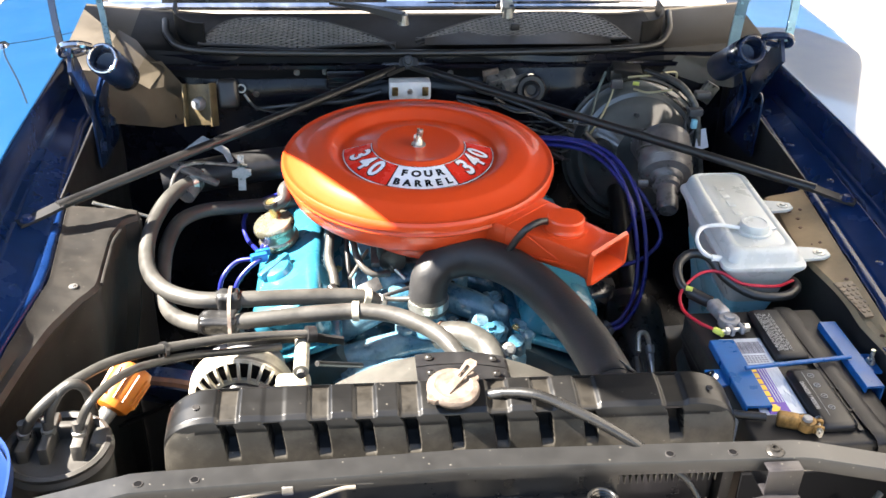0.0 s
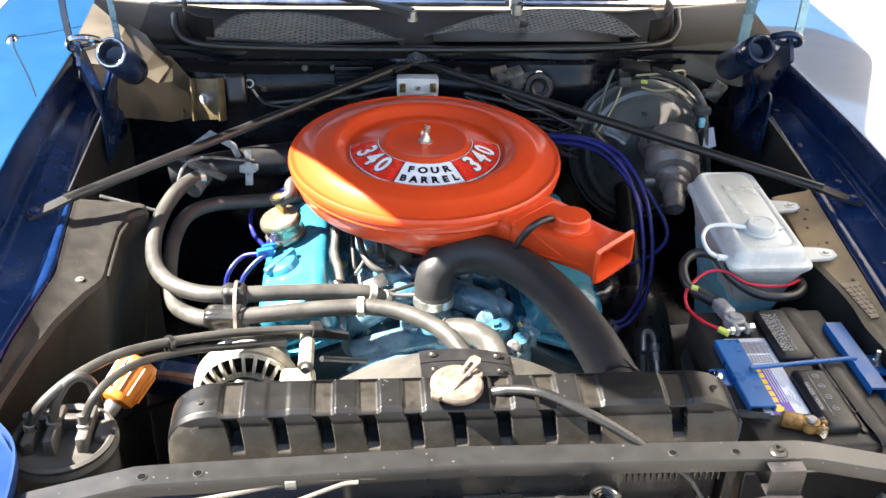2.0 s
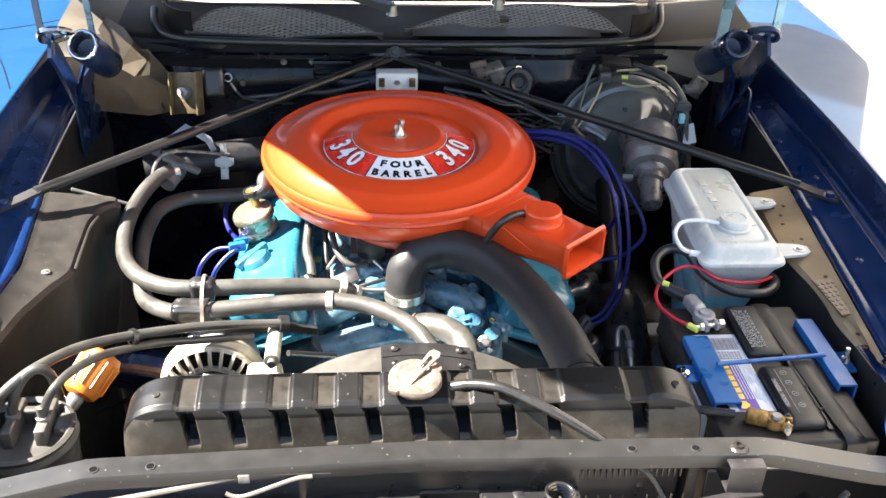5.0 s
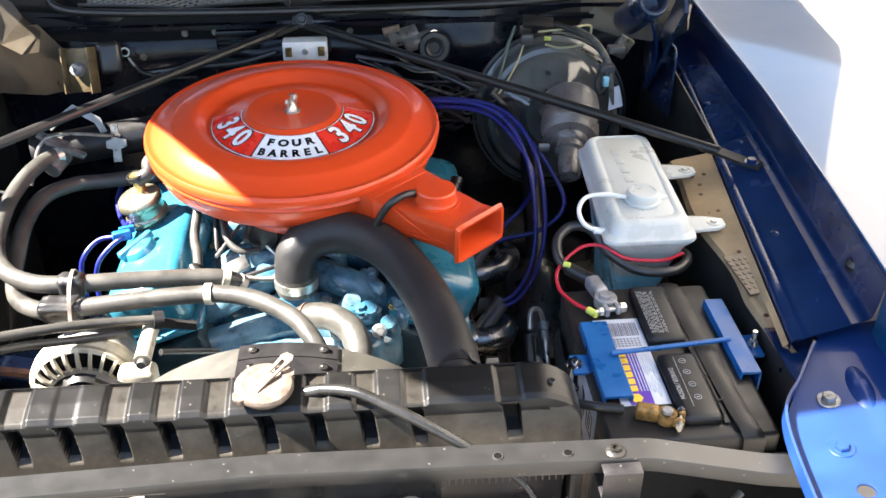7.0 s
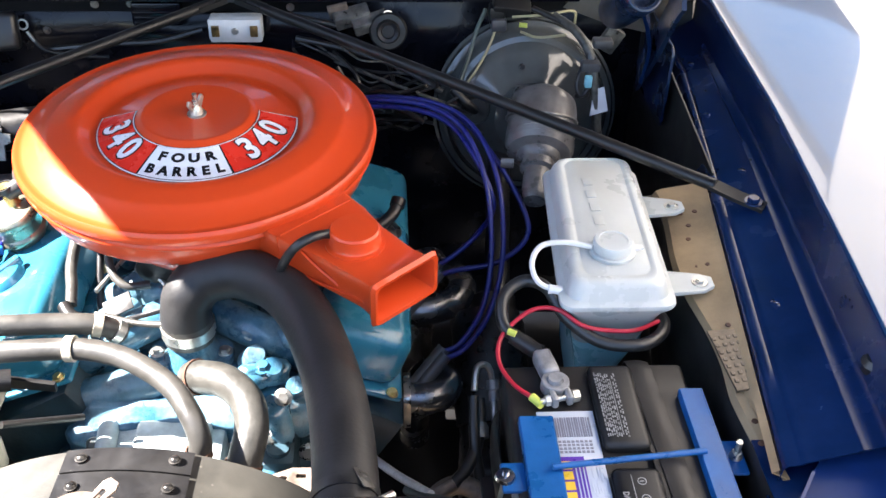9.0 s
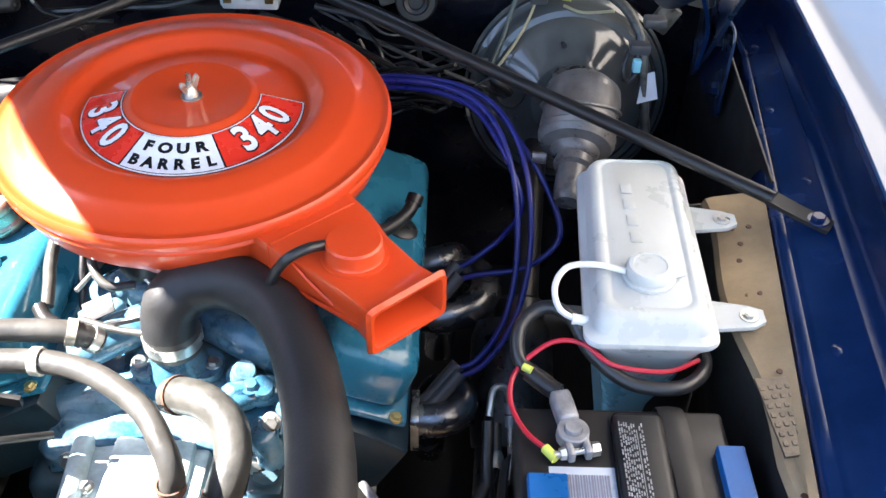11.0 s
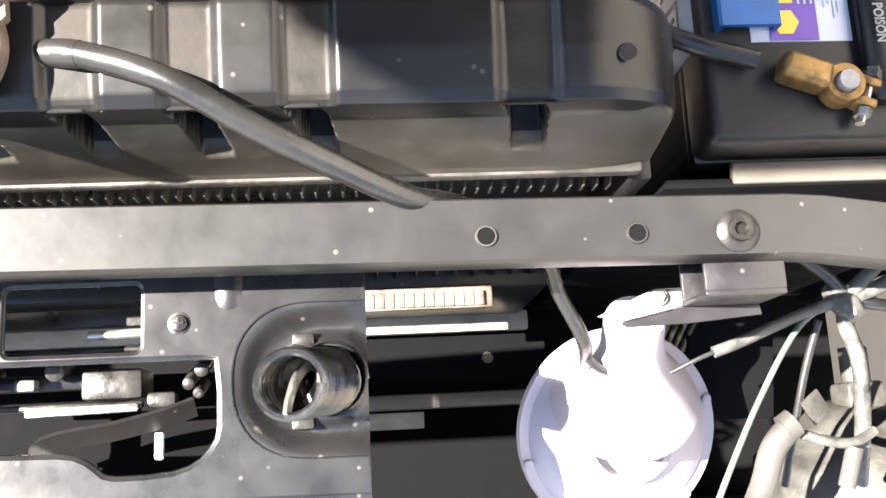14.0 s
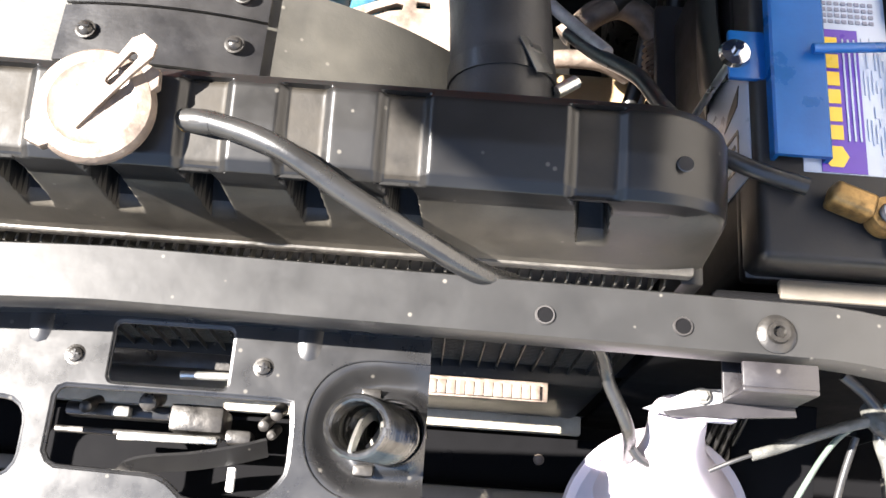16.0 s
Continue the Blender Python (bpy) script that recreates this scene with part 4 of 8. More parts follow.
for x in (-0.020, 0.084):
    s = part("panel_screw", lathe([(0, 0.003), (0.0022, 0.0032), (0.0040, 0.0024), (0.0044, 0.0012), (0.0058, 0.001), (0.0058, 0)], 20, pose(x, 0.799, LZ + 0.0015)), grease, support)
    part("recess", join(box(x - 0.0024, x + 0.0024, 0.7985, 0.7995, LZ + 0.0036, LZ + 0.0050, 0), box(x - 0.0005, x + 0.0005, 0.7966, 0.8014, LZ + 0.0036, LZ + 0.0051, 0)), decal_black, s)

hood_latch = thing("hood_latch", (0.05, 0.755, 0.84), "greasy steel hood latch mechanism inside the panel opening", "latch")
# base is black for the shade in the panel opening
part("base", box(-0.06, 0.11, 0.725, 0.782, 0.815, 0.819, 0.001), shade_black, hood_latch)
part("block", box(0.029, 0.060, 0.765, 0.781, 0.845, 0.874, 0.0025), grease, hood_latch, "sooty grey block")
part("lever", box(-0.035, 0.060, 0.7605, 0.7640, 0.868, 0.873, 0.001), grease, hood_latch)
part("lever", moved(box(-0.028, 0.028, -0.0022, 0.0022, -0.002, 0.002, 0.001), pose(0.031, 0.7600, 0.877, 0, 0, 1)), zinc, hood_latch, "bright worn lever")
part("catch", box(0.062, 0.077, 0.7600, 0.7680, 0.862, 0.874, 0.002), grease, hood_latch)
part("slide", box(-0.035, 0.028, 0.772, 0.780, 0.850, 0.862, 0.002), black_gloss, hood_latch)
hook_section = [(-0.006, -0.0012), (0.006, -0.0012), (0.006, 0.0012), (-0.006, 0.0012)]
part("hook", sweep([(0.006, 0.733, 0.845), (0.008, 0.741, 0.866), (0.020, 0.7455, 0.8715), (0.045, 0.749, 0.872), (0.068, 0.754, 0.872), (0.086, 0.760, 0.868)], hook_section, 6), black_gloss, hood_latch)
part("stop", box(0.0655, 0.0700, 0.7335, 0.7475, 0.866, 0.870, 0.001), white_bright, hood_latch, "pale plastic stop")
for x, y, r in ((-0.020, 0.776, 0.004), (0.015, 0.781, 0.0055), (0.083, 0.772, 0.0035), (0.0895, 0.779, 0.004), (0.088, 0.767, 0.003)):
    part("pin", lathe([(0, 0.003), (r * 0.5, 0.003), (r * 0.9, 0.002), (r, 0.0), (r, -0.02)], 12, pose(x, y, 0.870, 18, 0, 0)), grease, hood_latch)
part("washer", join(box(-0.004, 0.006, 0.771, 0.777, 0.866, 0.874, 0.001)), tarnish, hood_latch)
part("rear_rod", rod((-0.05, 0.792, 0.850), (0.095, 0.794, 0.848), 0.0022), grease, hood_latch)
part("rear_rod", rod((0.028, 0.800, 0.858), (0.075, 0.802, 0.856), 0.0026), zinc, hood_latch)
part("rear_plate", box(-0.04, 0.10, 0.806, 0.816, 0.846, 0.850, 0.001), grease, hood_latch)

plunger = thing("latch_spring", (0.148, 0.768, LZ - 0.02), "upright coil spring with a twisted safety catch", "spring")
turns, n = 15, 15 * 22
coil = [Vector((0.1605 - 0.0195 * f + 0.0146 * math.cos(turns * TAU * f), 0.769 - 0.006 * f + 0.0146 * math.sin(turns * TAU * f), LZ - 0.016 + 0.070 * f)) for f in [i / n for i in range(n + 1)]]
part("coil", sweep(None, circle(0.0022, 8), path=coil), spring_steel, plunger)
part("tongue", sweep([(0.160, 0.770, LZ - 0.03), (0.150, 0.774, LZ + 0.02), (0.144, 0.768, LZ + 0.036), (0.141, 0.757, LZ + 0.048), (0.140, 0.749, LZ + 0.054)], [(-0.0026, -0.0009), (0.0026, -0.0009), (0.0026, 0.0009), (-0.0026, 0.0009)], 6), zinc, plunger, "twisted bright tongue")
part("tongue", sweep([(0.150, 0.777, LZ + 0.020), (0.154, 0.768, LZ + 0.030), (0.151, 0.760, LZ + 0.034), (0.147, 0.755, LZ + 0.030)], [(-0.0020, -0.0008), (0.0020, -0.0008), (0.0020, 0.0008), (-0.0020, 0.0008)], 6), tarnish, plunger)
part("cup", lathe([(0.0, -0.030), (0.0168, -0.030), (0.0172, 0.0), (0.0180, 0.002), (0.0190, 0.0005)], 28, pose(0.157, 0.769, LZ)), black_gloss, plunger)

# ---- radiator ----
radiator = thing("radiator", (0.0, 0.905, 0.40), "black radiator with a ribbed header tank and pale filler cap", "radiator")
TX0, TX1 = -0.330, 0.333


def tank_point(u, v):
    """u runs along the tank, v round its section from the rear foot over the top to the front foot."""
    x = TX0 + (TX1 - TX0) * u
    e = min(u, 1 - u) * (TX1 - TX0)
    k = 1.0 if e > 0.055 else math.sqrt(max(0.0, 1 - ((0.055 - e) / 0.055) ** 2))
    sec = [(0.944, 0.885), (0.942, 0.965), (0.939, 0.977), (0.932, 0.982), (0.910, 0.9795), (0.891, 0.975), (0.886, 0.971), (0.8835, 0.962), (0.8775, 0.920), (0.8752, 0.900), (0.8742, 0.895)]
    f = v * (len(sec) - 1)
    i = min(int(f), len(sec) - 2)
    y = sec[i][0] + (sec[i + 1][0] - sec[i][0]) * (f - i)
    z = sec[i][1] + (sec[i + 1][1] - sec[i][1]) * (f - i)
    z = 0.885 + (z - 0.885) * (0.55 + 0.45 * k)
    y = 0.907 + (y - 0.907) * (0.80 + 0.20 * k)
    # pressed hollows across the top and down the front
    for cx, w, deep in RIBS:
        if 2.6 < f < 6.2:
            d = abs(x - cx) / w
            if d < 1:
                g = min(1.0, (1 - d) * 2.3)
                z -= 0.0044 * g * g * (3 - 2 * g) * deep
        elif 6.35 <= f < 7.85:
            h = (f - 6.35) / 1.5
            d = (x - cx + 0.003 - 0.009 * h) / (w * (0.60 - 0.10 * h))
            g = max(0.0, min(1.0, (1 + d) * 7.0 if d < 0 else (1 - d) * 4.5))
            q = min(1.0, (1 - h) * 9.0) * min(1.0, h * 9.0)
            y += (0.902 - y) * g * g * (3 - 2 * g) * q
    return Vector((x, y, z))


RIBS = [(-0.257, 0.015, 1), (-0.206, 0.015, 0.3), (-0.155, 0.015, 1), (-0.104, 0.015, 1), (-0.053, 0.015, 1), (-0.003, 0.015, 0.1), (0.049, 0.015, 1), (0.101, 0.015, 1), (0.153, 0.015, 1), (0.254, 0.017, 1)]
bm = wide(lambda u, v: tank_point(u, v), 0, 1, 0, 1, 640, 100, 0)
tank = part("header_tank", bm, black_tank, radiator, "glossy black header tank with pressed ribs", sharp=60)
# browner enamel in the pressed hollows
tank.data.materials.append(hollow_brown)
# the front pockets carry their shade as matt black
tank.data.materials.append(pocket_shade)
# road dust on the front, paled for the low sun along it
tank.data.materials.append(front_lit_dust)
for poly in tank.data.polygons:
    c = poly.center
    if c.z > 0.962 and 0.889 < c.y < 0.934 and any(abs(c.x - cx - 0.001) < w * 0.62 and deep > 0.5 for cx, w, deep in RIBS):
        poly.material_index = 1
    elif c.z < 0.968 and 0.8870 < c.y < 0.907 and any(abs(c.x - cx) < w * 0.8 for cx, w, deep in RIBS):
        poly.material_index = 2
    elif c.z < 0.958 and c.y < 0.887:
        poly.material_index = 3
part("foot_flange", box(TX0 + 0.006, TX1 - 0.006, 0.8722, 0.948, 0.8860, 0.8955, 0.0025), soot_seam, radiator, "rough soldered grey seam")
for x in (-0.292, 0.300):
    part("tank_hole", lathe([(0, 0.0006), (0.0040, 0.0006), (0.0046, 0.0)], 18, pose(x, 0.906, 0.9772 if x > 0 else 0.9777)), black_sheet, radiator)
for k in range(44):
    x = -0.318 + 0.0148 * k
    part("core_tube", box(x, x + 0.0009, 0.862, 0.8655, 0.62, 0.842, 0), grease, radiator)
for k in range(86):
    x = -0.318 + 0.0074 * k
    part("core_fin", moved(box(-0.0007, 0.0007, -0.008, 0.008, -0.006, 0.006, 0.0002, 1), pose(x + 0.0037, 0.8790, 0.8695, 0, 0, -8)), core_fin, radiator)
tagged(part("core_mesh", join(*[box(-0.314, 0.316, 0.8662, 0.870, 0.662 + 0.0048 * k, 0.6628 + 0.0048 * k, 0) for k in range(34)]), core_fin, radiator), kind="stuff")
# flat black core takes the place of shaded fins
part("core", box(-0.316, 0.318, 0.886, 0.920, 0.46, 0.879, 0.001), decal_black, radiator)
part("core_side", box(-0.335, -0.320, 0.872, 0.932, 0.42, 0.88, 0.003), black_tank, radiator)
part("core_side", box(0.322, 0.337, 0.872, 0.932, 0.42, 0.88, 0.003), black_tank, radiator)
part("lower_tank", box(-0.32, 0.32, 0.852, 0.94, 0.50, 0.652, 0.006), black_tank, radiator, "dark lower tank")
# pale toothed strips stand for the sunlit fins low on the core
for x0, x1 in ((0.168, 0.273), (-0.273, -0.160)):
    teeth = [box(x0 + 0.0076 * k, x0 + 0.0076 * k + 0.0070, 0.8385, 0.8500, 0.655, 0.6600, 0.0004) for k in range(int((x1 - x0) / 0.0076))]
    part("lit_fin_strip", join(box(x0, x1, 0.837, 0.8535, 0.651, 0.6570, 0.001), *teeth), cap_metal, radiator, "bright toothed strip in place of the sunlit core fins")

cap = thing("filler_cap", (-0.004, 0.907, 0.98), "pale stamped metal radiator cap with a lever", "radiator cap")
CM = pose(-0.003, 0.909, 0.980, 5, 2, 0) @ Matrix.Diagonal((0.74, 0.74, 0.9, 1))
part("neck", lathe([(0.030, -0.012), (0.030, 0.004), (0.036, 0.006), (0.036, 0.009), (0, 0.009)], 32, CM), black_tank, cap)
part("cover", lathe([(0.040, 0.006), (0.0415, 0.008), (0.0415, 0.012), (0.039, 0.015), (0.030, 0.0165), (0.027, 0.0150), (0.012, 0.0155), (0, 0.016)], 40, CM), cap_metal, cap)
for a in (35, 215):
    part("ear", moved(plate([[(0.034, -0.012), (0.044, -0.010), (0.050, 0.0), (0.044, 0.010), (0.034, 0.012)]], 0.006, pose(0, 0, 0.011)), CM @ pose(0, 0, 0, 0, 0, a)), cap_metal, cap)
LV = CM @ pose(0, 0, 0.0175, 0, 0, 52)
lever = part("lever", moved(plate([[(-0.020, -0.006), (0.030, -0.008), (0.050, -0.010), (0.058, -0.006), (0.058, 0.006), (0.050, 0.010), (0.030, 0.008), (-0.020, 0.006)], rounded(0.016, 0.044, -0.0030, 0.0030, 0.0025)], 0.002, pose(0, 0, 0, 0, -6, 0)), LV), cap_metal, cap, "folding release lever")
part("lever_well", moved(box(-0.010, 0.014, -0.0055, 0.0055, 0.0, 0.0015, 0.0004), LV @ pose(0, 0, -0.0012)), rust, cap, "rusty slot")
part("rivet", lathe([(0, 0.003), (0.0025, 0.002), (0.003, 0.0)], 10, LV @ pose(0.047, 0, 0.001)), brass, cap)
part("spout", rod((0.026, 0.909, 0.972), (0.046, 0.911, 0.973), 0.006), brass, cap)

OV = [(0.036, 0.912, 0.973), (0.056, 0.908, 0.980), (0.092, 0.894, 0.986), (0.130, 0.873, 0.980), (0.165, 0.858, 0.967), (0.198, 0.8475, 0.949), (0.228, 0.8475, 0.924), (0.258, 0.836, 0.905), (0.274, 0.826, 0.885), (0.282, 0.812, 0.868), (0.296, 0.788, 0.855), (0.306, 0.776, 0.81)]
overflow = thing("overflow_hose", (0.036, 0.912, 0.97), "thin grey rubber overflow hose from the filler neck", "hose")
part("tube", tube(OV, 0.0061, 14, 10, lambda f: 1.0 - 0.32 * max(0.0, min(1.0, (f - 0.50) / 0.12))), hose_gloss, overflow)
part("end_sleeve", tube(OV[:2], 0.0063, 14, 6), hose_gloss, overflow, "swollen hose end on the filler spout")

# ---- fan shroud ----
shroud = thing("fan_shroud", (0.0, 0.985, 0.45), "dusty black plastic fan shroud behind the radiator", "fan shroud")
SC = (0.0, 0.705)


def shroud_pt(a, v):
    r = 0.262 - 0.006 * v
    y = 0.940 + 0.072 * v
    return Vector((SC[0] + r * math.cos(a), y, SC[1] + r * math.sin(a)))


part("ring", wide(shroud_pt, -0.9, math.pi + 0.9, 0, 1, 80, 6, 0.003), shroud_plastic, shroud)
part("front_plate", plate([rounded(-0.318, 0.318, 0.46, 0.945, 0.02), ring_loop(SC[0], SC[1], 0.2315, 48)], 0.003, Matrix(((1, 0, 0, 0), (0, 0, -1, 0.9465), (0, 1, 0, 0), (0, 0, 0, 1)))), shroud_plastic, shroud)
for k, (y0, y1) in enumerate(((0.9455, 0.9815), (0.9835, 1.0105))):
    def strip_pt(x, y):
        return Vector((x, y, SC[1] + math.sqrt(0.2655 ** 2 - x * x) - 0.006 * (y - 0.94) / 0.072))
    part("splice_plate", wide(strip_pt, -0.040, 0.071, y0, y1, 14, 3, 0.002), black_part, shroud)
    for x in (-0.024, 0.056):
        y = (y0 + y1) / 2
        q = strip_pt(x, y)
        s = part("screw", lathe([(0, 0.0038), (0.0022, 0.0036), (0.0040, 0.002), (0.0044, 0.0012), (0.0055, 0.001), (0.0055, 0)], 18, Matrix.Translation(q + Vector((0, 0, 0.002)))), grease, shroud)
        part("slot", box(q.x - 0.0028, q.x + 0.0028, y - 0.0005, y + 0.0005, q.z + 0.0052, q.z + 0.0062, 0), decal_black, s)

# ---- air cleaner ----
air = thing("air_cleaner", (0.0, 1.532, 0.90), "round orange air cleaner with a snorkel and a four barrel decal", "air cleaner")
AM = pose(0.0, 1.532, 0.9845, 2.4, 0, 0)
lid_profile = [(0.0, 0.0262), (0.030, 0.0264), (0.062, 0.0285), (0.067, 0.0300), (0.0705, 0.0295), (0.0735, 0.0262), (0.077, 0.0250), (0.1285, 0.0086), (0.1330, 0.0082), (0.1370, 0.0110), (0.1450, 0.0215), (0.1490, 0.0245), (0.1540, 0.0256),
               (0.1650, 0.0245), (0.1830, 0.0205), (0.1890, 0.0188), (0.1920, 0.0160), (0.2060, 0.0112), (0.2160, 0.0074), (0.2215, 0.0066), (0.2235, 0.0080), (0.2262, 0.0080), (0.2290, 0.0045), (0.2298, -0.001), (0.2285, -0.0075), (0.2240, -0.0095), (0.2262, -0.0120), (0.2270, -0.0155), (0.2240, -0.0185), (0.2160, -0.0190)]
part("lid", lathe(lid_profile, 128, AM), orange, air, "glossy orange pressed lid", sharp=50)
part("pan", lathe([(0.2200, -0.0170), (0.2195, -0.030), (0.214, -0.046), (0.206, -0.054), (0.195, -0.057), (0.08, -0.057)], 96, AM), orange, air)
part("drop_pan", moved(lathe([(0.150, -0.050), (0.150, -0.066), (0.145, -0.080), (0.138, -0.085), (0.06, -0.086), (0, -0.086)], 64), AM @ pose(0.030, -0.047, 0)), orange, air)
def cone_z(r):
    return 0.0250 + (r - 0.077) * (0.0086 - 0.0250) / (0.1285 - 0.077)


def sector(r0, r1, a0, a1, lift, n=24):
    bm = bmesh.new()
    lo, hi = [], []
    for i in range(n + 1):
        a = radians(a0 + (a1 - a0) * i / n)
        lo.append(bm.verts.new((r0 * math.cos(a), r0 * math.sin(a), cone_z(r0) + lift)))
        hi.append(bm.verts.new((r1 * math.cos(a), r1 * math.sin(a), cone_z(r1) + lift)))
    for i in range(n):
        bm.faces.new((lo[i], hi[i], hi[i + 1], lo[i + 1]))
    return moved(bm, AM)


part("decal_border", sector(0.0775, 0.1280, -188.5, 8.5, 0.0003, 60), decal_black, air)
part("decal_rim", sector(0.0785, 0.1272, -187.8, 7.8, 0.0006, 60), decal_white, air)
part("decal_line", sector(0.0798, 0.1256, -187.0, 7.0, 0.0009, 60), decal_black, air)
part("decal_field", sector(0.0804, 0.1250, -117.0, -63.0, 0.0013), decal_white, air, "white decal field")
for a0, a1 in ((-186.4, -118.2), (-61.8, 6.4)):
    part("decal_field", sector(0.0804, 0.1250, a0, a1, 0.0013), decal_red, air, "red decal field")


def arc_words(text, r, centre, step, size, material, lift, swell=0.0, wide_by=1.0):
    n = len(text)
    made = []
    slope = math.degrees(math.atan((0.0086 - 0.0250) / (0.1285 - 0.077)))
    for i, ch in enumerate(text):
        a = centre + (i - (n - 1) / 2) * step
        m = AM @ pose(0, 0, 0, 0, 0, a) @ Matrix.Translation((r, 0, cone_z(r) + lift)) @ pose(0, 0, 0, 0, -slope, 0) @ pose(0, 0, 0, 0, 0, 90) @ Matrix.Diagonal((wide_by, 1, 1, 1))
        made.append(words(ch, size, m, 0.0001, swell))
    return part("lettering", join(*made), material, air, sharp=80)


arc_words("FOUR", 0.0945, -90, 11.8, 0.0183, decal_black, 0.0018, 0.0010, 1.08)
arc_words("BARREL", 0.1145, -90, 8.6, 0.0183, decal_black, 0.0018, 0.0010, 1.0)
for c in (-152.0, -28.0):
    arc_words("340", 0.1020, c, 15.4, 0.0500, decal_black, 0.0017, 0.0030, 0.84)
    arc_words("340", 0.1020, c, 15.4, 0.0490, decal_white, 0.0023, 0.0014, 0.84)
nut = part("wing_nut", join(lathe([(0, 0.020), (0.0045, 0.020), (0.0055, 0.012), (0.0080, 0.008), (0.0085, 0.002), (0.0125, 0.0015), (0.0125, 0.0), (0, 0)], 18, AM @ pose(0, 0, 0.0262)),
                            moved(plate([[(-0.005, 0.0), (0.005, 0.0), (0.010, 0.006), (0.015, 0.015), (0.013, 0.020), (0.009, 0.019), (0.004, 0.011), (-0.004, 0.011), (-0.009, 0.019), (-0.013, 0.020), (-0.015, 0.015), (-0.010, 0.006)]], 0.0028), AM @ pose(0, 0, 0.0300, 90, 0, 58))), zinc, air, "plated wing nut on a stud")
part("stud", rod(AM @ Vector((0, 0, 0.03)), AM @ Vector((0, 0, 0.056)), 0.0030), zinc, nut)

# snorkel, a hollow tapered box with a flared mouth
ax, wd = Vector((0.673, -0.740, 0)), Vector((0.740, 0.673, 0))
mouth = Vector((0.262, 1.2425, 0.954))


def snork_ring(d, hw, z0, z1):
    c = mouth - ax * d
    c.z = 0
    out = []
    for a, b, q in ((hw, z1, 0.35), (-hw, z1, 0.35), (-hw, z0, 0.35), (hw, z0, 0.35)):
        out.append(c + wd * a + Vector((0, 0, b)))
    res = []
    for i in range(4):
        p, n1, n0 = out[i], out[(i + 1) % 4], out[(i - 1) % 4]
        res += [p.lerp(n0, 0.007 / max(0.01, (n0 - p).length)), p.lerp(p.lerp(n0, 0.002 / max(0.01, (n0 - p).length)), 1).lerp(n1, 0.002 / max(0.01, (n1 - p).length)), p.lerp(n1, 0.007 / max(0.01, (n1 - p).length))]
    return res


def ring_loft(rings, cap_end=False):
    bm = bmesh.new()
    rows = [[bm.verts.new(v) for v in r] for r in rings]
    for a, b in zip(rows, rows[1:]):
        for i in range(len(a)):
            j = (i + 1) % len(a)
            bm.faces.new((a[i], a[j], b[j], b[i]))
    if cap_end:
        bm.faces.new(rows[-1])
    return bm


part("snorkel", ring_loft([snork_ring(0.20, 0.062, 0.922, 0.972), snork_ring(0.13, 0.057, 0.924, 0.972), snork_ring(0.085, 0.046, 0.926, 0.972), snork_ring(0.03, 0.042, 0.930, 0.972), snork_ring(0.010, 0.043, 0.929, 0.974), snork_ring(0.001, 0.0490, 0.923, 0.982), snork_ring(-0.004, 0.0465, 0.926, 0.979), snork_ring(-0.003, 0.0425, 0.930, 0.975), snork_ring(0.006, 0.0395, 0.933, 0.9695), snork_ring(0.05, 0.037, 0.935, 0.967), snork_ring(0.19, 0.036, 0.936, 0.962)], True), orange, air, "orange intake snorkel with a flared mouth")
part("vacuum_motor", lathe([(0.034, 0), (0.034, 0.003), (0.0300, 0.004), (0.0285, 0.006), (0.0285, 0.020), (0.0265, 0.0225), (0, 0.0235)], 40, pose(0.207, 1.300, 0.9715)), orange, air, "orange round vacuum motor")


def snork_side(d, z, out=0.0):
    """A point on the snorkel's near side at a distance behind its mouth."""
    hw = 0.042 + (d - 0.03) * (0.073 if d < 0.085 else 0.155) if d < 0.13 else 0.057 + (d - 0.13) * 0.07
    p = mouth - ax * d - wd * (hw + out)
    return Vector((p.x, p.y, z))


crease = [(-0.0016, -0.0012), (0.0016, -0.0012), (0.0007, 0.0010), (-0.0007, 0.0010)]
part("seam", sweep([snork_side(0.150, 0.931), snork_side(0.085, 0.9375), snork_side(0.022, 0.944)], [(-0.0014, -0.0016), (0.0014, -0.0016), (0.0014, 0.0016), (-0.0014, 0.0016)], 5), orange, air)
part("crease", sweep([snork_side(0.113, 0.970), snork_side(0.088, 0.958), snork_side(0.061, 0.9445)], crease, 5, up=-wd), orange, air)
part("joint", sweep([snork_side(0.150, 0.9725, -0.004), mouth - ax * 0.150 + Vector((0, 0, 0.0185)), mouth - ax * 0.150 + wd * 0.050 + Vector((0, 0, 0.0185))], crease, 5), orange, air)
part("joint", sweep([snork_side(0.150, 0.972, 0.0), snork_side(0.150, 0.928, 0.0)], crease, 4, up=-wd), orange, air)
VH = [(0.182, 1.301, 0.985), (0.173, 1.295, 0.989), (0.160, 1.288, 0.990), (0.144, 1.281, 0.984), (0.131, 1.283, 0.966), (0.122, 1.290, 0.943), (0.117, 1.297, 0.922)]
vac = thing("vacuum_hose", (0.131, 1.300, 0.93), "short black vacuum hose on the snorkel motor", "hose")
part("tube", tube(VH, 0.0056, 10, 8), rubber_dark, vac)
part("end_sleeve", rod(VH[0], (0.188, 1.307, 0.983), 0.0068), rubber, vac)

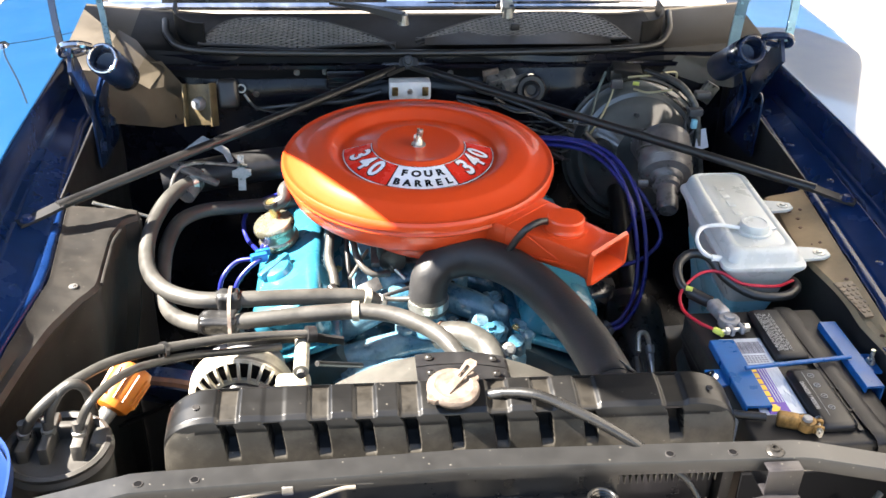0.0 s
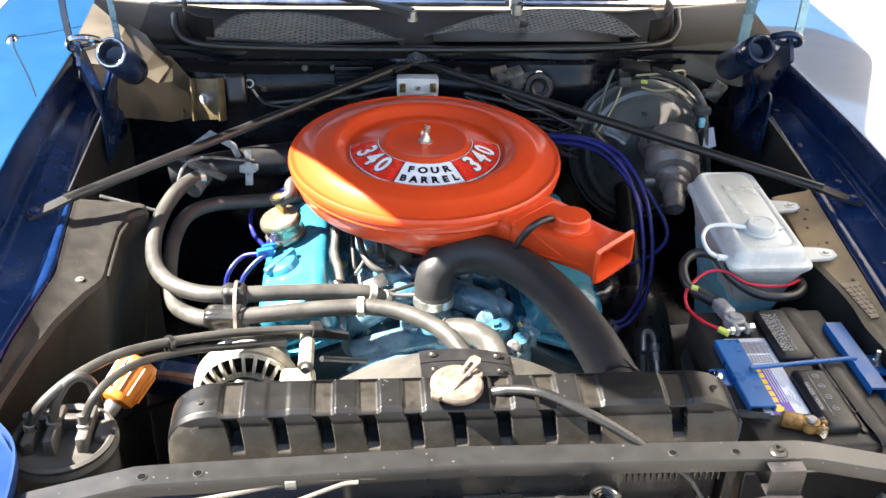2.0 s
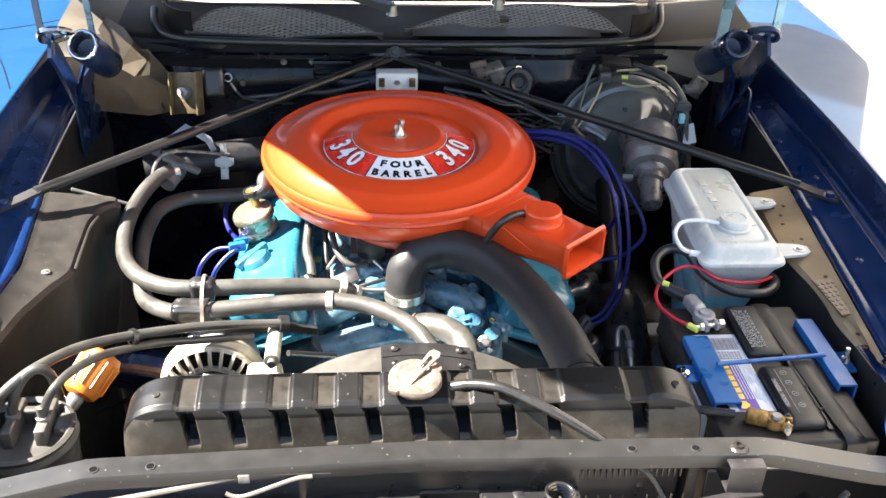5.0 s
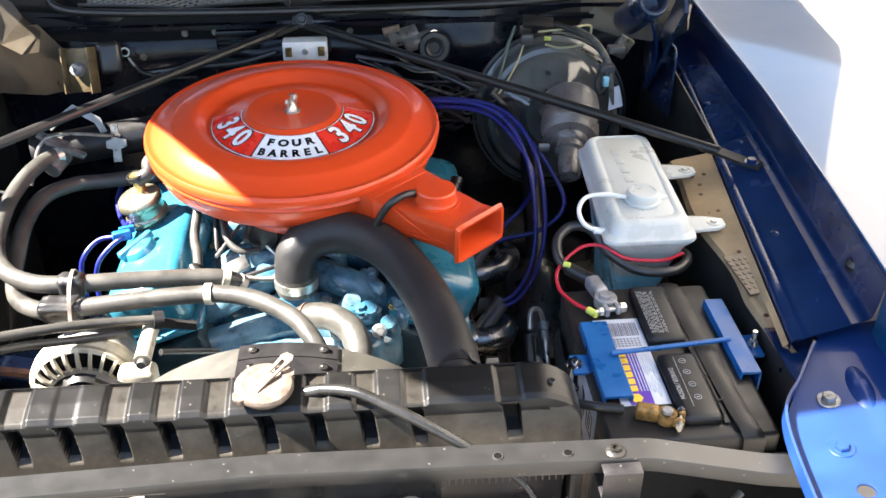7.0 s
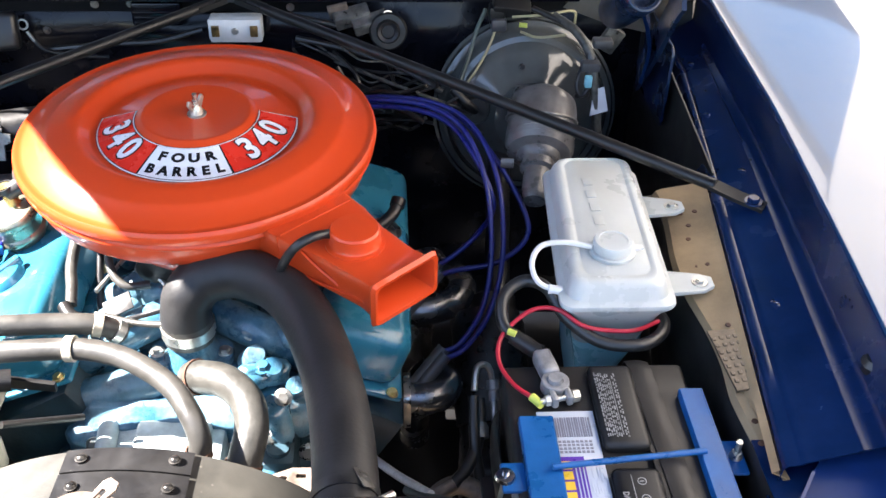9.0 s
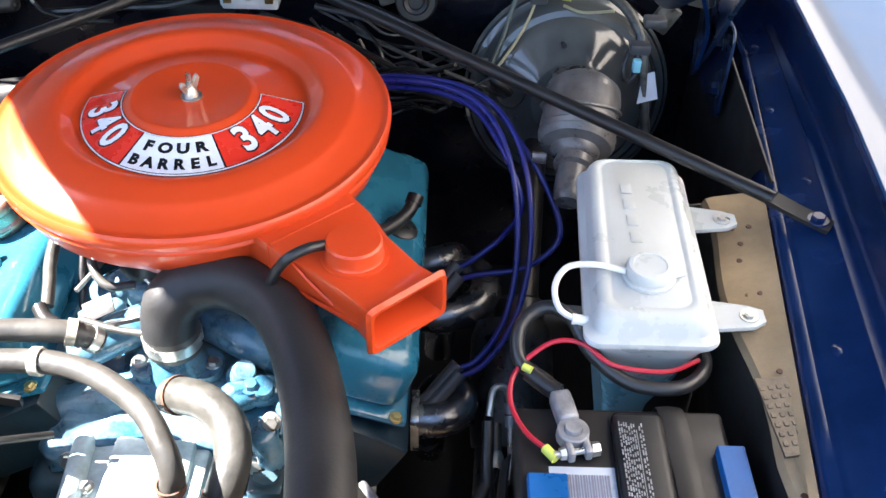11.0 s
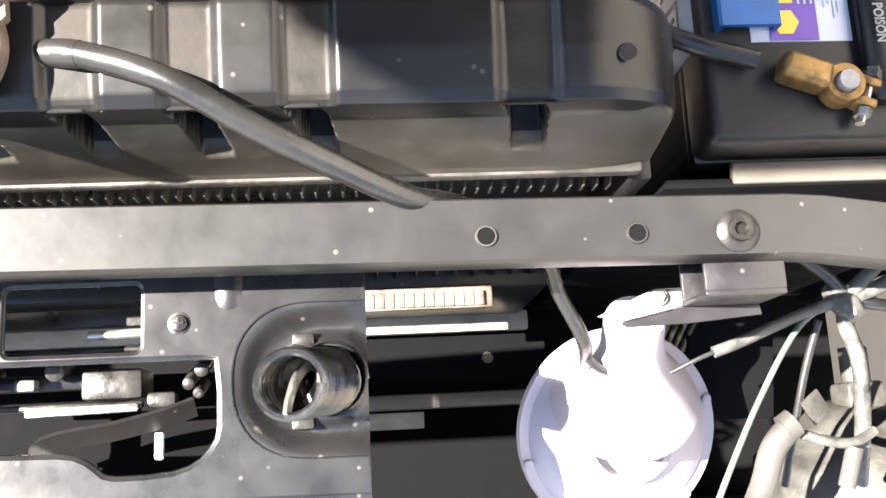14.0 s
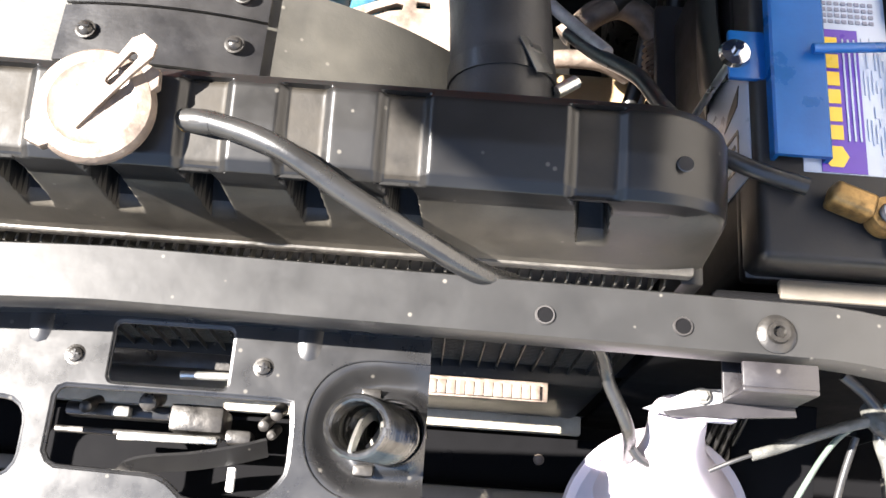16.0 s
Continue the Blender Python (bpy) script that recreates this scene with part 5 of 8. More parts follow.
# ---- battery ----
battery = thing("battery", (0.463, 1.03, 0.70), "black car battery with a white and purple label", "battery")
BZ = 0.898
part("case", box(0.3668, 0.556, 0.892, 1.170, 0.700, 0.860, 0.008, 3), battery_black, battery)
part("lid", join(box(0.366, 0.562, 0.886, 1.176, 0.858, BZ, 0.006, 3), box(0.366, 0.562, 0.884, 1.178, 0.853, 0.866, 0.003)), battery_black, battery, "dusty black lid with a rim")
for y0, y1 in ((0.905, 1.024), (1.048, 1.165)):
    part("vent_cover", box(0.454, 0.503, y0, y1, BZ - 0.002, BZ + 0.012, 0.009, 4), black_part, battery, "raised black vent cover")
part("vent_gap", box(0.505, 0.5065, 0.93, 1.14, BZ - 0.001, BZ + 0.002, 0.0005), decal_black, battery)
strap_line = smooth_path([(0.530, 0.8795, 0.78), (0.530, 0.8800, 0.875), (0.528, 0.886, BZ + 0.003), (0.522, 0.93, BZ + 0.007), (0.517, 1.03, BZ + 0.009), (0.514, 1.12, BZ + 0.008), (0.512, 1.170, BZ + 0.005), (0.511, 1.1815, 0.885), (0.511, 1.182, 0.82)], 8)
part("carry_strap", wide(lambda u, v: strap_line[min(len(strap_line) - 1, int(round(v)))] + Vector((u, 0.0, 0.0012 * math.cos(u * 140) - 0.002 * abs(math.sin(v * 0.9)) * (1 if u > 0.008 else 0))), -0.0125, 0.0125, 0, len(strap_line) - 1, 4, len(strap_line) - 1, 0.0014), battery_black, battery, "flat black carrying strap")
# black strip on the lid painted for the shade below the handle
part("handle_shade", box(0.5045, 0.5195, 0.905, 1.160, BZ - 0.002, BZ + 0.0012, 0.0004), decal_black, battery, "black strip in place of the shaded voids under the handle")
part("handle_bar", wide(lambda u, v: Vector((0.5055 + u - 0.004 * math.sin(v / 0.255 * math.pi), 0.905 + v, BZ + 0.0035 + 0.004 * math.sin(v / 0.255 * math.pi))), -0.003, 0.003, 0, 0.255, 2, 20, 0.0014), battery_black, battery, "bowed plastic handle bar")
for k in range(5):
    y = 0.940 + 0.045 * k
    part("handle_web", moved(box(-0.0085, 0.0085, -0.0013, 0.0013, 0, 0.0014, 0.0004), pose(0.510, y, BZ + 0.0065, 0, 0, 24)), battery_black, battery)
LB = BZ + 0.0006
lab = part("label", box(0.394, 0.4525, 0.944, 1.106, BZ - 0.0005, LB, 0.0002), label_white, battery, "pale printed label")
part("label_band", box(0.4050, 0.4330, 0.9445, 1.045, LB + 0.0002, LB + 0.0008, 0), label_purple, lab)
part("label_badge", lathe([(0, 0.0006), (0.0080, 0.0006), (0.0080, 0)], 6, pose(0.4140, 0.955, LB + 0.0009)), label_yellow, lab)
for k in range(6):
    y = 0.9665 + 0.0125 * k
    part("label_mark", box(0.4080, 0.4195, y, y + 0.0098, LB + 0.001, LB + 0.0014, 0), label_yellow, lab)
for x in (0.4225, 0.4262, 0.4298):
    part("label_line", box(x, x + 0.0012, 0.966, 1.038, LB + 0.001, LB + 0.0014, 0), label_white, lab)
for k in range(16):
    y0 = 1.085
    x = 0.409 + 0.0024 * k
    part("bar_print", box(x, x + (0.0013 if k % 3 else 0.0019), 1.071, 1.097, LB + 0.0003, LB + 0.0007, 0), print_grey, lab)
for i in range(8):
    for j in range(4):
        x, y = 0.411 + 0.0044 * i, 1.050 + 0.0045 * j
        part("dot_print", box(x, x + 0.0030, y, y + 0.0026, LB + 0.0003, LB + 0.0007, 0), print_grey, lab)
rnd = random.Random(5)
for k in range(6):
    y = 0.955 + rnd.uniform(0, 0.02)
    while y < 1.035:
        w = rnd.uniform(0.006, 0.018)
        part("text_bar", box(0.4355 + 0.0026 * k, 0.4363 + 0.0026 * k, y, min(1.04, y + w), LB + 0.0003, LB + 0.0007, 0), label_faint, lab)
        y += w + rnd.uniform(0.004, 0.02)
VC = BZ + 0.0123
part("lettering", words("DANGER / POISON", 0.0080, pose(0.4625, 0.965, VC, 0, 0, -90) @ Matrix.Diagonal((0.80, 1, 1, 1)), 0.0001, 0.0002), print_white, battery, sharp=80)
for y0, y1, x in ((0.925, 1.012, 0.4710), (1.062, 1.140, 0.4745)):
    part("rule", box(x, x + 0.0007, y0, y1, VC, VC + 0.0004, 0), print_white, battery)
rnd = random.Random(11)
for x in (0.4590, 0.4612, 0.4634, 0.4656, 0.4678, 0.4700, 0.4722, 0.4772, 0.4794):
    y = 1.058 + rnd.uniform(0, 0.004)
    while y < 1.148:
        w = rnd.uniform(0.0016, 0.006)
        part("text_bar", box(x, x + 0.0013, y, y + w, VC, VC + 0.0004, 0), print_white, battery)
        y += w + rnd.uniform(0.0010, 0.0042)
for k, y in enumerate((0.940, 0.962, 0.984, 1.004)):
    part("warning_mark", lathe([(0.0036, 0), (0.0036, 0.0004), (0.0044, 0.0004), (0.0044, 0)], 18, pose(0.4805, y, VC)), print_white, battery)
    part("warning_bar", box(0.4785, 0.4825, y - 0.0005, y + 0.0005, VC, VC + 0.0004, 0), print_white, battery)

side_label = part("side_label", box(0.3650, 0.3660, 0.945, 1.040, 0.800, 0.888, 0.0003), label_white, battery, "white side label with black marks")
SL = Matrix(((0, 0, -1, 0.3648), (-1, 0, 0, 0), (0, 1, 0, 0), (0, 0, 0, 1)))
part("side_mark", plate([[(-1.015, 0.872), (-1.002, 0.868), (-0.995, 0.840), (-1.005, 0.850)]], 0.0004, SL, 0.0001), decal_black, side_label)
part("side_mark", plate([rounded(-0.985, -0.958, 0.835, 0.868, 0.001), rounded(-0.9825, -0.9605, 0.8375, 0.8655, 0.001)], 0.0004, SL, 0.0001), decal_black, side_label)
for y in (-0.977, -0.970):
    part("side_mark", plate([rounded(y, y + 0.003, 0.842, 0.861, 0.0005)], 0.0004, SL, 0.0001), decal_black, side_label)

holder = thing("battery_hold_down", (0.463, 1.03, BZ), "blue plastic battery hold-down with a cross rod", "hold-down clamp")
channel = [(0.0, -0.028), (0.003, -0.028), (0.003, 0.003), (0.032, 0.003), (0.032, -0.008), (0.035, -0.008), (0.035, 0.005), (0.0335, 0.0065), (0.0015, 0.0065), (0.0, 0.005)]
part("clamp", sweep(None, [(x, z) for x, z in channel], path=[Vector((0.3735, 0.950, BZ + 0.004)), Vector((0.3735, 1.020, BZ + 0.004)), Vector((0.3735, 1.091, BZ + 0.004))]), clamp_blue, holder)
part("clamp_tab", join(box(0.3500, 0.3740, 1.005, 1.040, BZ - 0.004, BZ + 0.001, 0.002)), clamp_blue, holder)
part("clamp", sweep(None, [(-x * 0.72, z) for x, z in channel], path=[Vector((0.571, 0.979, BZ + 0.004)), Vector((0.571, 1.05, BZ + 0.004)), Vector((0.571, 1.126, BZ + 0.004))]), clamp_blue, holder)
part("clamp_tab", box(0.570, 0.592, 1.020, 1.062, BZ - 0.004, BZ + 0.001, 0.002), clamp_blue, holder)
part("cross_rod", rod((0.398, 1.021, BZ + 0.0155), (0.550, 1.0365, BZ + 0.0155), 0.0032), clamp_blue, holder)
part("screw", lathe([(0, 0.010), (0.003, 0.010), (0.0035, 0.004), (0.009, 0.003), (0.0105, 0.0), (0, 0)], 20, pose(0.354, 1.022, BZ + 0.001)), chrome, holder)
part("wing_screw", join(rod((0.583, 1.041, BZ - 0.06), (0.583, 1.041, BZ + 0.022), 0.0032), lathe([(0, 0.008), (0.005, 0.007), (0.007, 0), (0, 0)], 12, pose(0.583, 1.041, BZ + 0.001)), moved(plate([[(-0.012, 0.010), (-0.009, 0.0), (0.009, 0.0), (0.012, 0.010), (0.005, 0.006), (-0.005, 0.006)]], 0.002), pose(0.583, 1.041, BZ + 0.004, 90, 0, 60))), zinc, holder)
part("hook_rod", rod((0.352, 1.018, BZ - 0.004), (0.330, 0.985, 0.78), 0.0025), zinc, holder)


def terminal(name, x, y, mat, turn, label, size):
    t = thing(name, (x, y, BZ), label, "battery terminal", "battery terminals")
    m = pose(x, y, BZ, 0, 0, turn) @ Matrix.Diagonal((size, size, 1, 1))
    part("post", lathe([(0, 0.020), (0.0080, 0.020), (0.0088, 0.018), (0.0095, 0.0), (0, 0)], 24, m), lead, t)
    part("clamp_ring", lathe([(0.0095, 0.003), (0.0165, 0.003), (0.0170, 0.005), (0.0165, 0.015), (0.0155, 0.016), (0.0095, 0.016)], 24, m), mat, t)
    part("barrel", moved(box(-0.011, 0.011, 0.012, 0.052, 0.001, 0.020, 0.005, 3), m), mat, t)
    for s in (-0.009, 0.009):
        part("jaw", moved(box(s - 0.0042, s + 0.0042, -0.030, -0.010, 0.002, 0.015, 0.003), m), mat, t)
    part("clamp_bolt", join(moved(rod((-0.026, -0.022, 0.009), (0.020, -0.022, 0.009), 0.0035), m), lathe([(0, 0.008), (0.007, 0.008), (0.0075, 0.0), (0, 0)], 6, m @ pose(0.013, -0.022, 0.009, 0, 90, 0)), lathe([(0, 0.006), (0.006, 0.006), (0.0065, 0.0), (0, 0)], 6, m @ pose(-0.014, -0.022, 0.009, 0, -90, 0))), zinc, t)
    return t


terminal("positive_terminal", 0.417, 1.136, lead, 12, "grey lead battery terminal clamp with a bolt", 0.90)
terminal("negative_terminal", 0.437, 0.914, brass, 70, "corroded brass battery terminal clamp", 0.68)

cables = thing("battery_cable", (0.408, 1.18, 0.90), "thick black battery cable with a thin red lead", "cable", "battery cables")
part("lead", tube([(0.408, 1.182, 0.908), (0.395, 1.196, 0.912), (0.372, 1.215, 0.918), (0.372, 1.245, 0.935), (0.395, 1.262, 0.945), (0.420, 1.250, 0.945), (0.440, 1.222, 0.925), (0.475, 1.196, 0.912), (0.520, 1.192, 0.910), (0.548, 1.212, 0.910), (0.556, 1.25, 0.90), (0.55, 1.32, 0.85)], 0.0072, 12, 8), rubber_dark, cables)
part("sleeve", tube([(0.408, 1.184, 0.908), (0.396, 1.192, 0.910), (0.380, 1.205, 0.914)], 0.0092, 12, 6), black_part, cables)
part("red_lead", tube([(0.394, 1.118, 0.905), (0.374, 1.140, 0.905), (0.362, 1.175, 0.905), (0.368, 1.205, 0.915), (0.400, 1.226, 0.932), (0.430, 1.224, 0.935), (0.460, 1.206, 0.925), (0.510, 1.203, 0.921), (0.545, 1.222, 0.918)], 0.0025, 8, 8), wire_red, cables, "thin red wire")
part("crimp", rod((0.391, 1.121, 0.905), (0.400, 1.109, 0.905), 0.0048), crimp_yellow, cables, "yellow crimp sleeve")
part("crimp", rod((0.374, 1.204, 0.922), (0.382, 1.199, 0.922), 0.0038), crimp_yellow, cables, "yellow crimp sleeve")
ground_cable = thing("battery_cable", (0.40, 0.93, 0.90), "black ground cable from the negative terminal to the block", "cable", "battery cables")
part("lead", tube([(0.392, 0.930, 0.907), (0.360, 0.940, 0.905), (0.335, 0.955, 0.900), (0.312, 0.985, 0.888), (0.300, 1.02, 0.865), (0.280, 1.055, 0.83), (0.262, 1.09, 0.80)], 0.0055, 10, 8), rubber_dark, ground_cable)
part("tube", tube([(0.285, 1.055, 0.835), (0.250, 1.12, 0.790), (0.215, 1.20, 0.735)], 0.0048, 10, 6), lead, ground_cable, "grey steel tube")

tray = thing("battery_tray", (0.463, 1.03, 0.68), "black steel battery tray with a pale front edge", "battery tray")
part("base", box(0.352, 0.575, 0.872, 1.19, 0.690, 0.700, 0.003), black_sheet, tray)
part("front_lip", box(0.385, 0.575, 0.8700, 0.8825, 0.868, 0.874, 0.0015), panel_dust, tray, "pale front lip")

part("heat_shield", wide(lambda y, z: Vector((0.350 + 0.28 * (0.852 - z) + (0.8 * (z - 0.835) if z > 0.835 else 0.0) - 0.006 * math.sin((y - 1.03) / 0.125 * math.pi), y, z)), 1.03, 1.155, 0.64, 0.852, 16, 20, 0.002), black_part, tray, "black heat shield")
# ---- washer bottle ----
bottle = thing("washer_bottle", (0.50, 1.35, 0.86), "milky plastic washer fluid bottle with a white cap", "washer bottle")


def bottle_ring(z, gx, gy, n=6, r=0.016):
    cx0, cx1, cy0, cy1 = 0.435 + gx, 0.556 - gx, 1.215 + gy, 1.490 - gy * 0.4
    out = []
    for (cx, cy, a) in ((cx1 - r, cy1 - r, 0), (cx0 + r, cy1 - r, 90), (cx0 + r, cy0 + r, 180), (cx1 - r, cy0 + r, 270)):
        for k in range(n + 1):
            b = radians(a + 90 * k / n)
            # the rear is narrower than the front
            x, y = cx + r * math.cos(b), cy + r * math.sin(b)
            f = (y - 1.215) / 0.275
            x = 0.4955 + 0.012 * f + (x - 0.4955) * (1.0 - 0.06 * f)
            out.append(Vector((x, y, z)))
    return out


top = [bottle_ring(0.800, 0.035, 0.055), bottle_ring(0.850, 0.026, 0.033), bottle_ring(0.905, 0.014, 0.012), bottle_ring(0.930, 0.005, 0.003), bottle_ring(0.941, -0.004, -0.004), bottle_ring(0.944, -0.005, -0.005), bottle_ring(0.948, -0.004, -0.004), bottle_ring(0.952, 0.003, 0.003), bottle_ring(0.964, 0.007, 0.008), bottle_ring(0.9685, 0.010, 0.012), bottle_ring(0.9705, 0.014, 0.016), bottle_ring(0.9705, 0.019, 0.022), bottle_ring(0.9690, 0.021, 0.024), bottle_ring(0.9690, 0.023, 0.026), bottle_ring(0.9700, 0.026, 0.030)]
bm = ring_loft(top, True)
part("shell", bm, white_plastic, bottle)
part("fluid_zone", ring_loft([bottle_ring(0.70, 0.040, 0.075), bottle_ring(0.79, 0.0350, 0.055), bottle_ring(0.862, 0.0215, 0.0260), bottle_ring(0.872, 0.0193, 0.0225)]), fluid_blue, bottle, "bluish washer fluid seen through the plastic")
CP = pose(0.497, 1.283, 0.970)
lidp = part("cap", lathe([(0.026, 0), (0.026, 0.004), (0.0225, 0.005), (0.0225, 0.014), (0.021, 0.0165), (0.0165, 0.017), (0.0160, 0.0155), (0, 0.0155)], 36, CP), white_plastic, bottle, "round white filler cap")
part("cap_tab", moved(plate([[(0.018, -0.006), (0.036, -0.003), (0.036, 0.003), (0.018, 0.006)]], 0.002, pose(0, 0, 0.003)), CP @ pose(0, 0, 0, 0, 0, 5)), white_bright, lidp)
part("tether", tube([(0.474, 1.284, 0.976), (0.445, 1.290, 0.978), (0.418, 1.290, 0.974), (0.405, 1.272, 0.965), (0.409, 1.250, 0.955), (0.428, 1.243, 0.946)], 0.0032, 8, 8), white_bright, bottle, "white outlet tube")
part("outlet", rod((0.421, 1.244, 0.948), (0.436, 1.243, 0.946), 0.0055), white_bright, bottle)
for (x0, x1, y) in ((0.548, 0.612, 1.262), (0.560, 0.616, 1.415)):
    e = part("ear", plate([[(x0, y - 0.024), (x1 - 0.012, y - 0.018), (x1, y - 0.010), (x1, y + 0.006), (x1 - 0.014, y + 0.012), (x0, y + 0.020)]], 0.004, pose(0, 0, 0.941)), white_plastic, bottle)
    part("ear_bolt", hexbolt(pose(x1 - 0.016, y - 0.004, 0.943), 0.0055, 0.005, 0.0095), zinc, e)
for k in range(4):
    part("relief_mark", box(0.487 + 0.0 * k, 0.499, 1.335 + 0.028 * k, 1.352 + 0.028 * k, 0.9700, 0.9712, 0.0005), white_plastic, bottle)

# ---- engine ----
engine = thing("engine", (0.0, 1.45, 0.45), "turquoise painted V8 engine with cast intake manifold", "engine")
part("block", join(box(-0.17, 0.17, 1.215, 1.72, 0.45, 0.70, 0.02, 3), box(-0.13, 0.10, 1.19, 1.23, 0.48, 0.70, 0.015, 2)), block_shaded, engine)
for s in (-1, 1):
    hm = pose(s * 0.185, 1.46, 0.725, 0, s * 30, 0)
    part("cylinder_head", moved(box(-0.070, 0.070, -0.205, 0.215, -0.05, 0.035, 0.008), hm), block_shaded, engine)
    vm = pose(s * 0.199, 1.472, 0.787, 0, s * 20, 0)
    cov = part("valve_cover", join(moved(box(-0.057, 0.057, -0.200, 0.200, -0.01, 0.075, 0.024, 5), vm), moved(box(-0.066, 0.066, -0.209, 0.209, -0.014, -0.004, 0.004), vm)), turquoise, engine, "glossy turquoise pressed valve cover")
    for fx, fy in ((0.052, -0.204), (0.061, 0.0), (0.061, 0.190), (-0.061, -0.190), (-0.061, 0.190)):
        part("cover_bolt", hexbolt(vm @ pose(fx, fy, -0.004), 0.006, 0.006, 0.008), gold, cov)
# intake manifold with runners, ribs and bosses
def rough_cast(bm, amp=0.004, size=0.022, cuts=3):
    """An uneven sand-cast skin over a plain form."""
    bmesh.ops.subdivide_edges(bm, edges=[e for e in bm.edges if e.calc_length() > 0.008], cuts=cuts, use_grid_fill=True)
    bm.normal_update()
    for v in bm.verts:
        q = v.co / size
        v.co += v.normal * amp * (noise.noise(q) + 0.5 * noise.noise(q * 2.3 + Vector((5, 1, 3))))
    return bm


part("valley", rough_cast(box(-0.135, 0.135, 1.235, 1.70, 0.70, 0.765, 0.02, 1), 0.006, 0.035, 11), turq_cast, engine, sharp=70)
part("plenum", box(-0.075, 0.075, 1.38, 1.64, 0.76, 0.845, 0.018, 3), turq_cast, engine)
for s in (-1, 1):
    for y in (1.33, 1.42, 1.54, 1.62):
        part("runner", tube([(s * 0.03, y + (0.03 if y < 1.5 else -0.03), 0.82), (s * 0.09, y, 0.81), (s * 0.150, y, 0.765)], 0.024, 12, 5), turq_cast, engine)
part("water_crossover", tube([(-0.14, 1.285, 0.745), (-0.06, 1.290, 0.765), (0.0, 1.30, 0.77), (0.07, 1.290, 0.765), (0.14, 1.285, 0.745)], 0.026, 14, 6), turq_cast, engine)
part("front_boss", rough_cast(join(box(0.055, 0.150, 1.228, 1.275, 0.720, 0.792, 0.014, 1), box(0.095, 0.128, 1.205, 1.245, 0.715, 0.800, 0.010, 1)), 0.007, 0.03), turq_cast, engine, sharp=70)
part("front_boss", rough_cast(box(-0.150, -0.055, 1.228, 1.275, 0.690, 0.745, 0.014, 1), 0.006, 0.03), turq_cast, engine, sharp=70)
neck = part("thermostat_housing", join(lathe([(0.034, 0), (0.036, 0.004), (0.034, 0.012), (0.026, 0.022), (0.024, 0.045), (0, 0.045)], 24, pose(0.002, 1.308, 0.792)), plate([rounded(-0.050, 0.052, 1.285, 1.332, 0.018)], 0.010, pose(0, 0, 0.797))), turq_cast, engine, "turquoise thermostat housing")
for x in (-0.040, 0.042):
    part("housing_bolt", hexbolt(pose(x, 1.308, 0.803), 0.007, 0.006, 0.010), zinc, neck)
for x, y, z in ((0.12, 1.225, 0.806), (0.10, 1.21, 0.75), (-0.11, 1.225, 0.73), (0.06, 1.235, 0.798), (0.145, 1.21, 0.728)):
    part("bolt", hexbolt(pose(x, y, z, 60, 0, 0), 0.008, 0.007, 0.011), zinc, engine)
for k, (x, y, z, sx, sy, sz, a) in enumerate(((0.095, 1.262, 0.806, 0.030, 0.014, 0.016, 25), (0.150, 1.285, 0.786, 0.012, 0.026, 0.020, 15),
                                                (0.110, 1.330, 0.812, 0.012, 0.030, 0.016, 35), (-0.095, 1.360, 0.815, 0.014, 0.028, 0.018, -30))):
    part("casting_lug", rough_cast(moved(box(-sx, sx, -sy, sy, -sz, sz, 0.007, 1), pose(x, y, z, 8 * (k % 3) - 8, 10 - 7 * (k % 4), a)), 0.006, 0.016), turq_cast, engine, sharp=70)
for x, y, z in ((0.095, 1.258, 0.822), (0.150, 1.282, 0.806), (0.112, 1.338, 0.828)):
    part("bolt", hexbolt(pose(x, y, z, 10, 0, 0), 0.0075, 0.008, 0.011), turq_cast, engine)
# carburettor under the air cleaner
carb = thing("carburettor", (0.0, 1.52, 0.845), "dark grey carburettor below the air cleaner", "carburettor")
part("body", box(-0.075, 0.075, 1.43, 1.60, 0.845, 0.893, 0.008, 2), cast_grey, carb)
part("flange", box(-0.085, 0.085, 1.42, 1.61, 0.838, 0.848, 0.003), cast_grey, carb)
part("choke_housing", lathe([(0, 0.03), (0.022, 0.028), (0.024, 0.0), (0, 0)], 20, pose(-0.05, 1.418, 0.868, 90, 0, 0)), black_part, carb)
part("linkage", join(rod((-0.09, 1.44, 0.86), (-0.12, 1.37, 0.85), 0.003), rod((-0.07, 1.41, 0.87), (-0.03, 1.38, 0.84), 0.003)), zinc, carb)

for x, y, z, a in ((0.105, 1.262, 0.815, 20), (0.135, 1.245, 0.800, -15), (0.080, 1.285, 0.815, 50)):
    part("bolt_boss", lathe([(0, 0.012), (0.011, 0.012), (0.013, 0.009), (0.015, -0.02), (0, -0.02)], 14, pose(x, y, z, 25, a * 0.5, 0)), turq_cast, engine)
